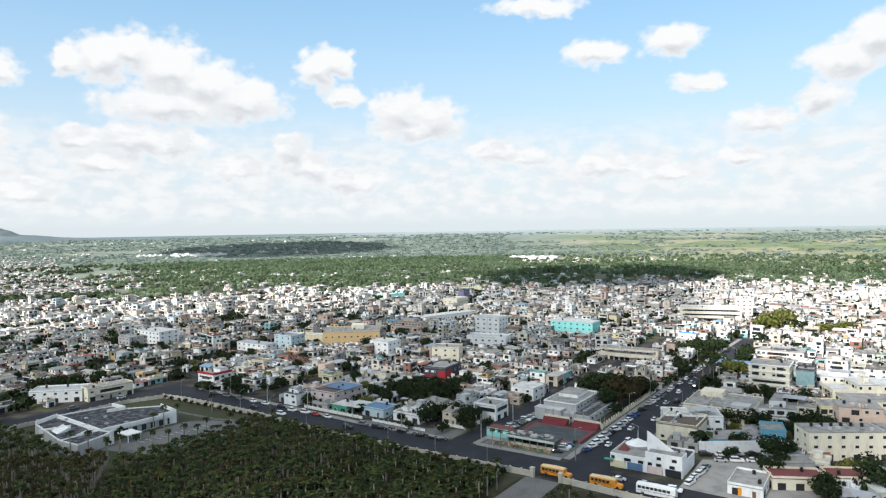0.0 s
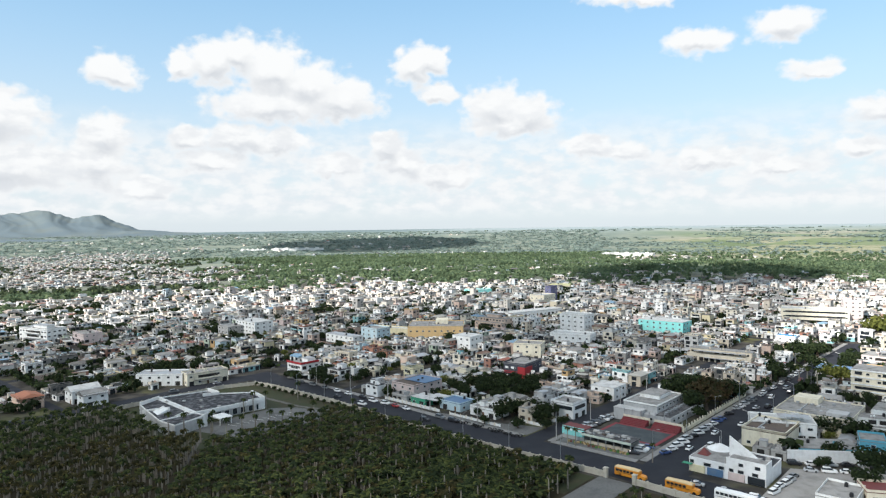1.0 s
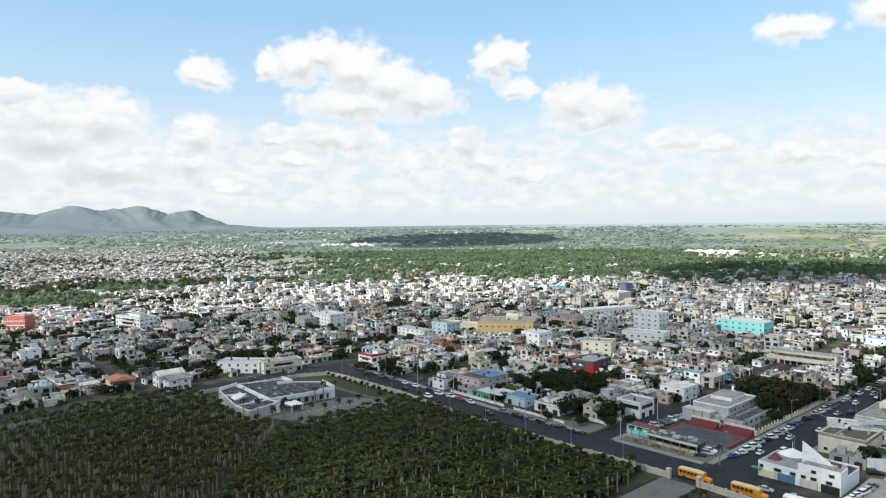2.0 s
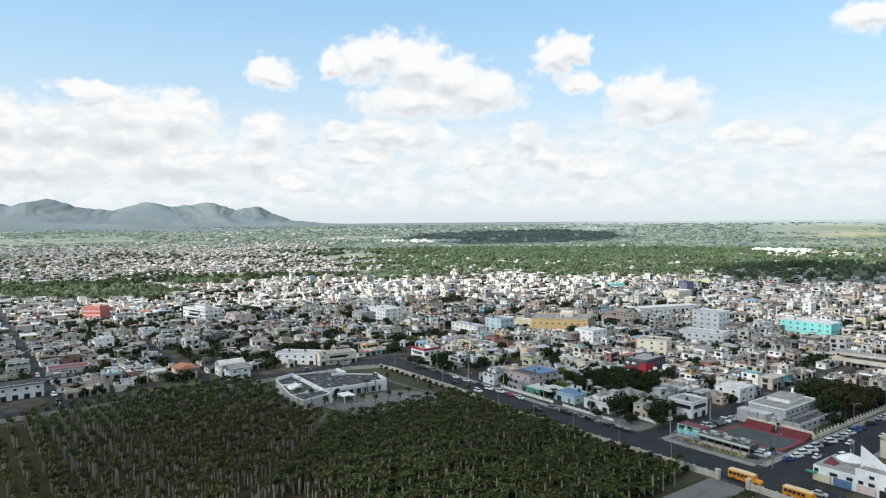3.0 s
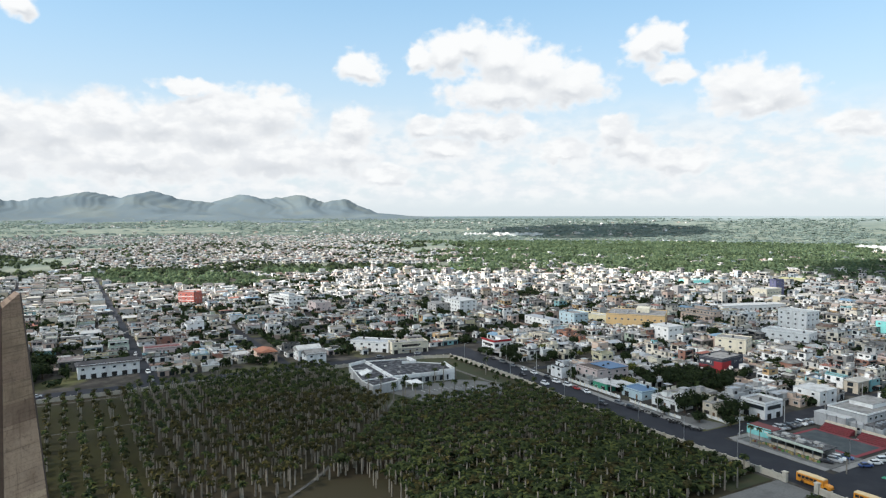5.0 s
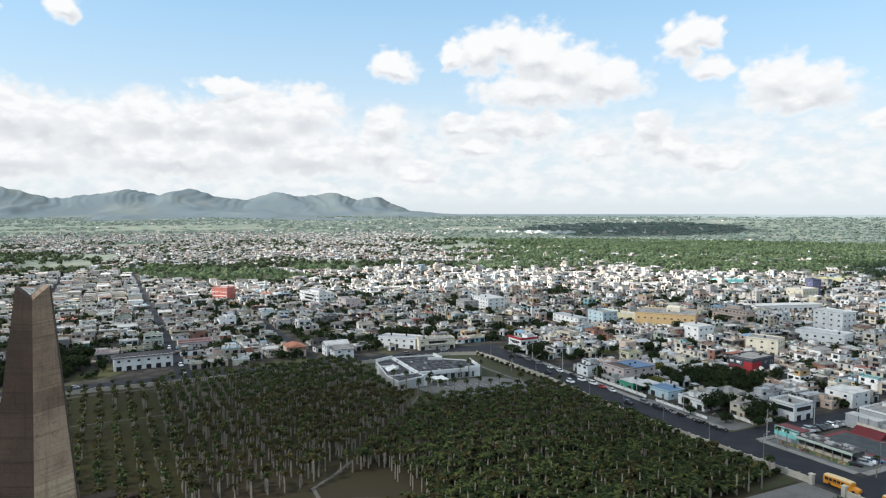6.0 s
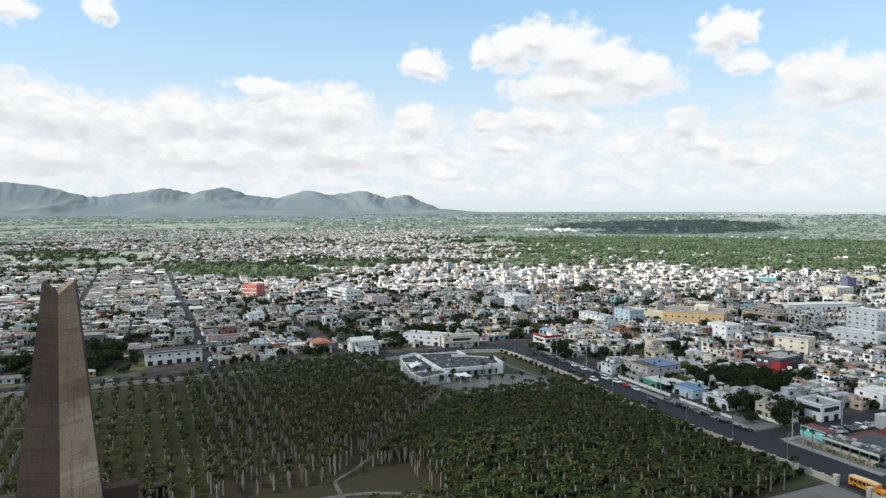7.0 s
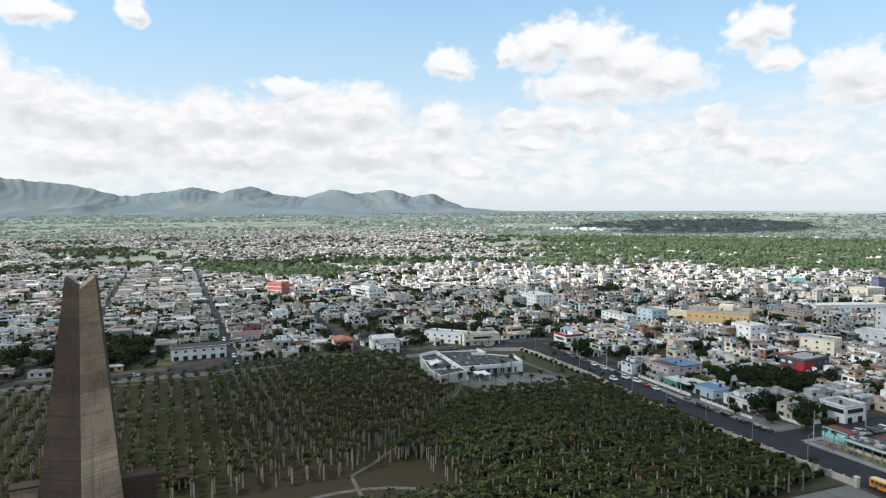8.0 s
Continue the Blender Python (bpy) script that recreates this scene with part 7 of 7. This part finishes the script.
        if (v < 21 and u > -233) or rng.random() < 0.2:
            continue
        x, y = uv(u, v)
        size = rng.uniform(1.6, 3.0)
        near_by = [q for i in (-1, 0, 1) for j in (-1, 0, 1) for q in cells.get((int(x // 20) + i, int(y // 20) + j), ())]
        if any((x - a) ** 2 + (y - b) ** 2 < (c * 0.9 + size) ** 2 for a, b, c in near_by) or any(a - 1.2 < u < b + 1.2 and c - 1.2 < v < d2 + 1.2 for a, b, c, d2 in TAKEN):
            continue
        cells.setdefault((int(x // 20), int(y // 20)), []).append((x, y, size))
        if rng.random() < 0.36:
            canopy.put(lobes[rng.randrange(5)], x, y, 0, rng.uniform(0, 6.3), rng.uniform(0.55, 1.0), rng.uniform(0.55, 1.0))
        else:
            far.put(x, y, math.degrees(GRID) + rng.choice((0, 90)), size * 2, size * rng.uniform(1.4, 2.2), 1, rng, 1)
    for v in range(150, 330, 7):                       # trees lining the avenue
        for u in (0.5, 19.5):
            if rng.random() < 0.5:
                canopy.put(lobes[rng.randrange(5)], *uv(u + rng.uniform(-1.5, 1.5), v + rng.uniform(-2, 2)), 0, rng.uniform(0, 6.3), rng.uniform(0.6, 1.1), rng.uniform(0.6, 1.1))
    # the western suburbs beyond the tree belt
    for _ in range(24000):
        az, r = rng.uniform(-76, -6), math.sqrt(rng.uniform(1010 ** 2, 2750 ** 2))
        if rng.random() > (-14 - az) / 26 + 0.06 or (az > -30 and r > 1500 + 300 * noise.noise((az * 0.3, 5, 0))):
            continue
        x, y = 20 + r * math.sin(radians(az)), -10 + r * math.cos(radians(az))
        if noise.noise((x * 0.004, y * 0.004, 1)) < -0.25 or grove_patch(x, y) or (r > 2100 and rng.random() < (r - 2100) / 500):
            continue
        suburb.put_plain(x, y, rng.choice((-34, 56, 20)), rng.uniform(6, 11), rng.uniform(6, 10), rng.choice((1, 1, 1, 1, 2, 2)), rng, max(0.0, land_height(x, y) - 0.4))
        if rng.random() < 0.3:
            canopy.put(lobes[rng.randrange(5)], x + rng.uniform(-9, 9), y + rng.uniform(-9, 9), max(0.0, land_height(x, y) - 0.4), rng.uniform(0, 6.3), rng.uniform(0.6, 1.1), rng.uniform(0.5, 0.9))
    for _ in range(420):                               # hamlets towards the hills
        az, r = rng.uniform(-62, -6), rng.uniform(2100, 3700)
        x, y = 20 + r * math.sin(radians(az)), -10 + r * math.cos(radians(az))
        if noise.noise((az * 0.2, r * 0.004, 21)) > 0.1:
            suburb.put(x, y, rng.choice((-34, 56, 20)), rng.uniform(9, 16), rng.uniform(8, 13), rng.choice((1, 2, 2)), rng, -1, land_height(x, y) + 1.0)
    for _ in range(700):
        az, r = rng.uniform(-30, 34), 900 + 420 * rng.random() ** 1.6
        x, y = 20 + r * math.sin(radians(az)), -10 + r * math.cos(radians(az))
        if r < 930 or noise.noise((x * 0.008, y * 0.008, 4)) < 0.05:
            continue
        far2.put(x, y, rng.choice((-34, 56, 10)), rng.uniform(9, 15), rng.uniform(8, 12), rng.choice((1, 1, 2, 2)), rng, 0)
    for cx, cy, k, s in ((280, 1560, 40, 120), (-330, 1900, 40, 130), (-620, 2600, 30, 160), (100, 1500, 26, 70), (520, 1010, 60, 130)):
        for _ in range(k):
            far2.put(cx + rng.gauss(0, s), cy + rng.gauss(0, s * 0.4), rng.choice((-34, 56)), rng.uniform(9, 15), rng.uniform(8, 12), rng.choice((1, 1, 2)), rng, 0)
    far.done("town_houses", "tightly packed pale flat-roofed town houses of one to three storeys", FAR_WALL)
    far2.done("distant_houses", "distant white and cream houses packed up to the woods", FAR_WALL_PALE)
    suburb.done("suburb_houses", "small cream and grey suburb houses far off among trees", FAR_WALL_PALE)
    root = empty("town_trees", Matrix(), "dark green trees scattered between the town houses", "trees", kind="stuff")
    tagged(child("crown", canopy.mesh("crown", LEAF), root), kind="stuff")


make_town()

# long white sheds far off
for (ax, ay), (bx, by), hgt, d in (((-867, 2170), (-699, 2196), 12, 30), ((179, 1711), (292, 1674), 8, 40), ((-985, 2190), (-900, 2200), 9, 26)):
    cx, cy = (ax + bx) / 2, (ay + by) / 2
    ln = math.hypot(bx - ax, by - ay)
    root = empty("far_shed", pose(cx, cy, 0, 0, 0, math.degrees(math.atan2(by - ay, bx - ax))), "very long white building far off beyond the woods", "building", "far sheds")
    slab(root, "wall", 0, 0, -6, ln, d, hgt + 6, PAINT["white"])
    slab(root, "roof", 0, 0, hgt, ln + 2, d + 2, 1.0, ROOF["coated"])
    for i in range(5):
        slab(root, "gable", (i - 2) * ln / 5, -d / 2 - 1, -4, ln / 14, 3, hgt + 8, PAINT["white"])


# ---- woods and hedgerows ----
def make_woods():
    rng = random.Random(91)
    lobes = [arrays(crown_heap(random.Random(300 + i), 5.2, 6.0, 0.6, 34, 1.9)) for i in range(6)]
    big = [arrays(crown_heap(random.Random(320 + i), 13, 7, 0.0, 14, 5.6)) for i in range(5)]
    j, k, belt = Joined(), Joined(), Joined()
    count = 0
    for _ in range(38000):
        az, r = rng.uniform(-78, 46), math.sqrt(rng.uniform(880 ** 2, 1900 ** 2))
        limit = 930 + 90 * noise.noise((az * 0.12, 2, 0)) + (60 if az > 15 or az < -30 else 0)
        x, y = 20 + r * math.sin(radians(az)), -10 + r * math.cos(radians(az))
        dens = 0.62 + 0.9 * noise.noise((x * 0.005, y * 0.005, 5)) - (0.25 if r < 1150 else 0)
        if az < -27 + 7 * noise.noise((r * 0.008, 4, az * 0.05)):   # belt, then gardens of the suburbs
            dens = (0.7 if az < -40 else 0.4) if r < 1040 else 0.06 + 0.4 * noise.noise((x * 0.007, y * 0.007, 5))
        elif az > 6 and r > 1480:
            dens = 0.12
        if r < limit - 40 or rng.random() > dens:
            continue
        (belt if az < -27 + 6 * noise.noise((r * 0.01, az * 0.1, 3)) else j).put(lobes[rng.randrange(6)], x, y, 0, rng.uniform(0, 6.3), rng.uniform(0.8, 1.35), rng.uniform(0.7, 1.25))
        count += 1
        if count > 10500:
            break
    for _ in range(900):                               # the bright wood inside the western town
        x, y = rng.uniform(-820, -460), rng.uniform(490, 790)
        if grove_patch(x, y):
            j.put(lobes[rng.randrange(6)], x, y, 0, rng.uniform(0, 6.3), rng.uniform(0.7, 1.15), rng.uniform(0.7, 1.1))
    for _ in range(14000):
        az, r = rng.uniform(-80, 48), 1800 + 2100 * rng.random()
        x, y = 20 + r * math.sin(radians(az)), -10 + r * math.cos(radians(az))
        hedge = abs(noise.noise((az * 0.06, r * 0.006, 11))) < (0.09 if az < -26 else 0.05)
        wood = noise.noise((az * 0.09, r * 0.0042, 12)) > (0.15 if az > 5 else -0.3 if az > -44 else 0.08 if r < 3000 else -0.4)
        if not (hedge or wood):
            continue
        k.put(big[rng.randrange(5)], x, y, land_height(x, y) - 1, rng.uniform(0, 6.3), rng.uniform(0.7, 1.3), rng.uniform(0.35, 0.7))
    root = empty("woods", Matrix(), "bright green broadleaf woods beyond the town", "woods", kind="stuff")
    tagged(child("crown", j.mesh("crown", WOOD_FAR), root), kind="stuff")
    root = empty("belt_woods", Matrix(), "dark grey-green tree belt between town and suburbs", "woods", kind="stuff")
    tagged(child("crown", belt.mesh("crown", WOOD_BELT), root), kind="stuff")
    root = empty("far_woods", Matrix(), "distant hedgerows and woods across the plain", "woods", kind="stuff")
    tagged(child("crown", k.mesh("crown", WOOD_HAZED), root), kind="stuff")


make_woods()


# ---- unseen clouds overhead, added so that their shadows fall on town and fields ----
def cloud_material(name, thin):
    """Bright droplets; thin sets how much daylight passes to the ground, most at the rim."""
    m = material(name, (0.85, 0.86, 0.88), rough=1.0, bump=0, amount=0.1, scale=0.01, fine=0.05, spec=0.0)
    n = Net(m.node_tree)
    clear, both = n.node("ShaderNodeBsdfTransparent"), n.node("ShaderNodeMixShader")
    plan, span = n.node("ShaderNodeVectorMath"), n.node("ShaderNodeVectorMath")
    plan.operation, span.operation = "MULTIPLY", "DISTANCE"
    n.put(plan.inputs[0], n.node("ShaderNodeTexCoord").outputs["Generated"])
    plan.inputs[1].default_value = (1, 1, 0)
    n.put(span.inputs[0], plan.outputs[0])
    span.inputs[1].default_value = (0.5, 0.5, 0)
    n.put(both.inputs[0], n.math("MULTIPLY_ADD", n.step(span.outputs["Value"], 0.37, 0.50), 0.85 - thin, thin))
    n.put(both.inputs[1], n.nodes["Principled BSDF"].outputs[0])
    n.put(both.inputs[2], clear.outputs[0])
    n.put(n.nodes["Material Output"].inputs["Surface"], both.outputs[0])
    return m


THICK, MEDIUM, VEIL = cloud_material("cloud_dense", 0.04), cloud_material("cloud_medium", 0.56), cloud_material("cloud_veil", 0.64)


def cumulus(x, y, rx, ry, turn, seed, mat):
    """An unseen flat-based cloud at 1200 m, added to shade the ground at x, y."""
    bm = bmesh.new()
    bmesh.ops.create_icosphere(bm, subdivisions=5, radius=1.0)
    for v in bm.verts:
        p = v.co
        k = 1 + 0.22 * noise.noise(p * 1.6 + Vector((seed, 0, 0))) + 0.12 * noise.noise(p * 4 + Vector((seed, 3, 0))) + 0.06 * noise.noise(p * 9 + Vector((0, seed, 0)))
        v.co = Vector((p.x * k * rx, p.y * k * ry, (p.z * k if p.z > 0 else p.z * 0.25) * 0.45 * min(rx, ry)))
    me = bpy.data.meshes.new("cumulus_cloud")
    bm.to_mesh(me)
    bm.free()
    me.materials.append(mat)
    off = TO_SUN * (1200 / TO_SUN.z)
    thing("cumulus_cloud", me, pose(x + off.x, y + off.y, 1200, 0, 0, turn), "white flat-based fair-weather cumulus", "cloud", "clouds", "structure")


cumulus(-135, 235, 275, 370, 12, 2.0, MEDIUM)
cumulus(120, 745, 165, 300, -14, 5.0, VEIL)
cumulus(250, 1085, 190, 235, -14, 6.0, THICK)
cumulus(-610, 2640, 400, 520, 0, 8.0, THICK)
# thin clouds added only to dim the grove, avenue side and main road
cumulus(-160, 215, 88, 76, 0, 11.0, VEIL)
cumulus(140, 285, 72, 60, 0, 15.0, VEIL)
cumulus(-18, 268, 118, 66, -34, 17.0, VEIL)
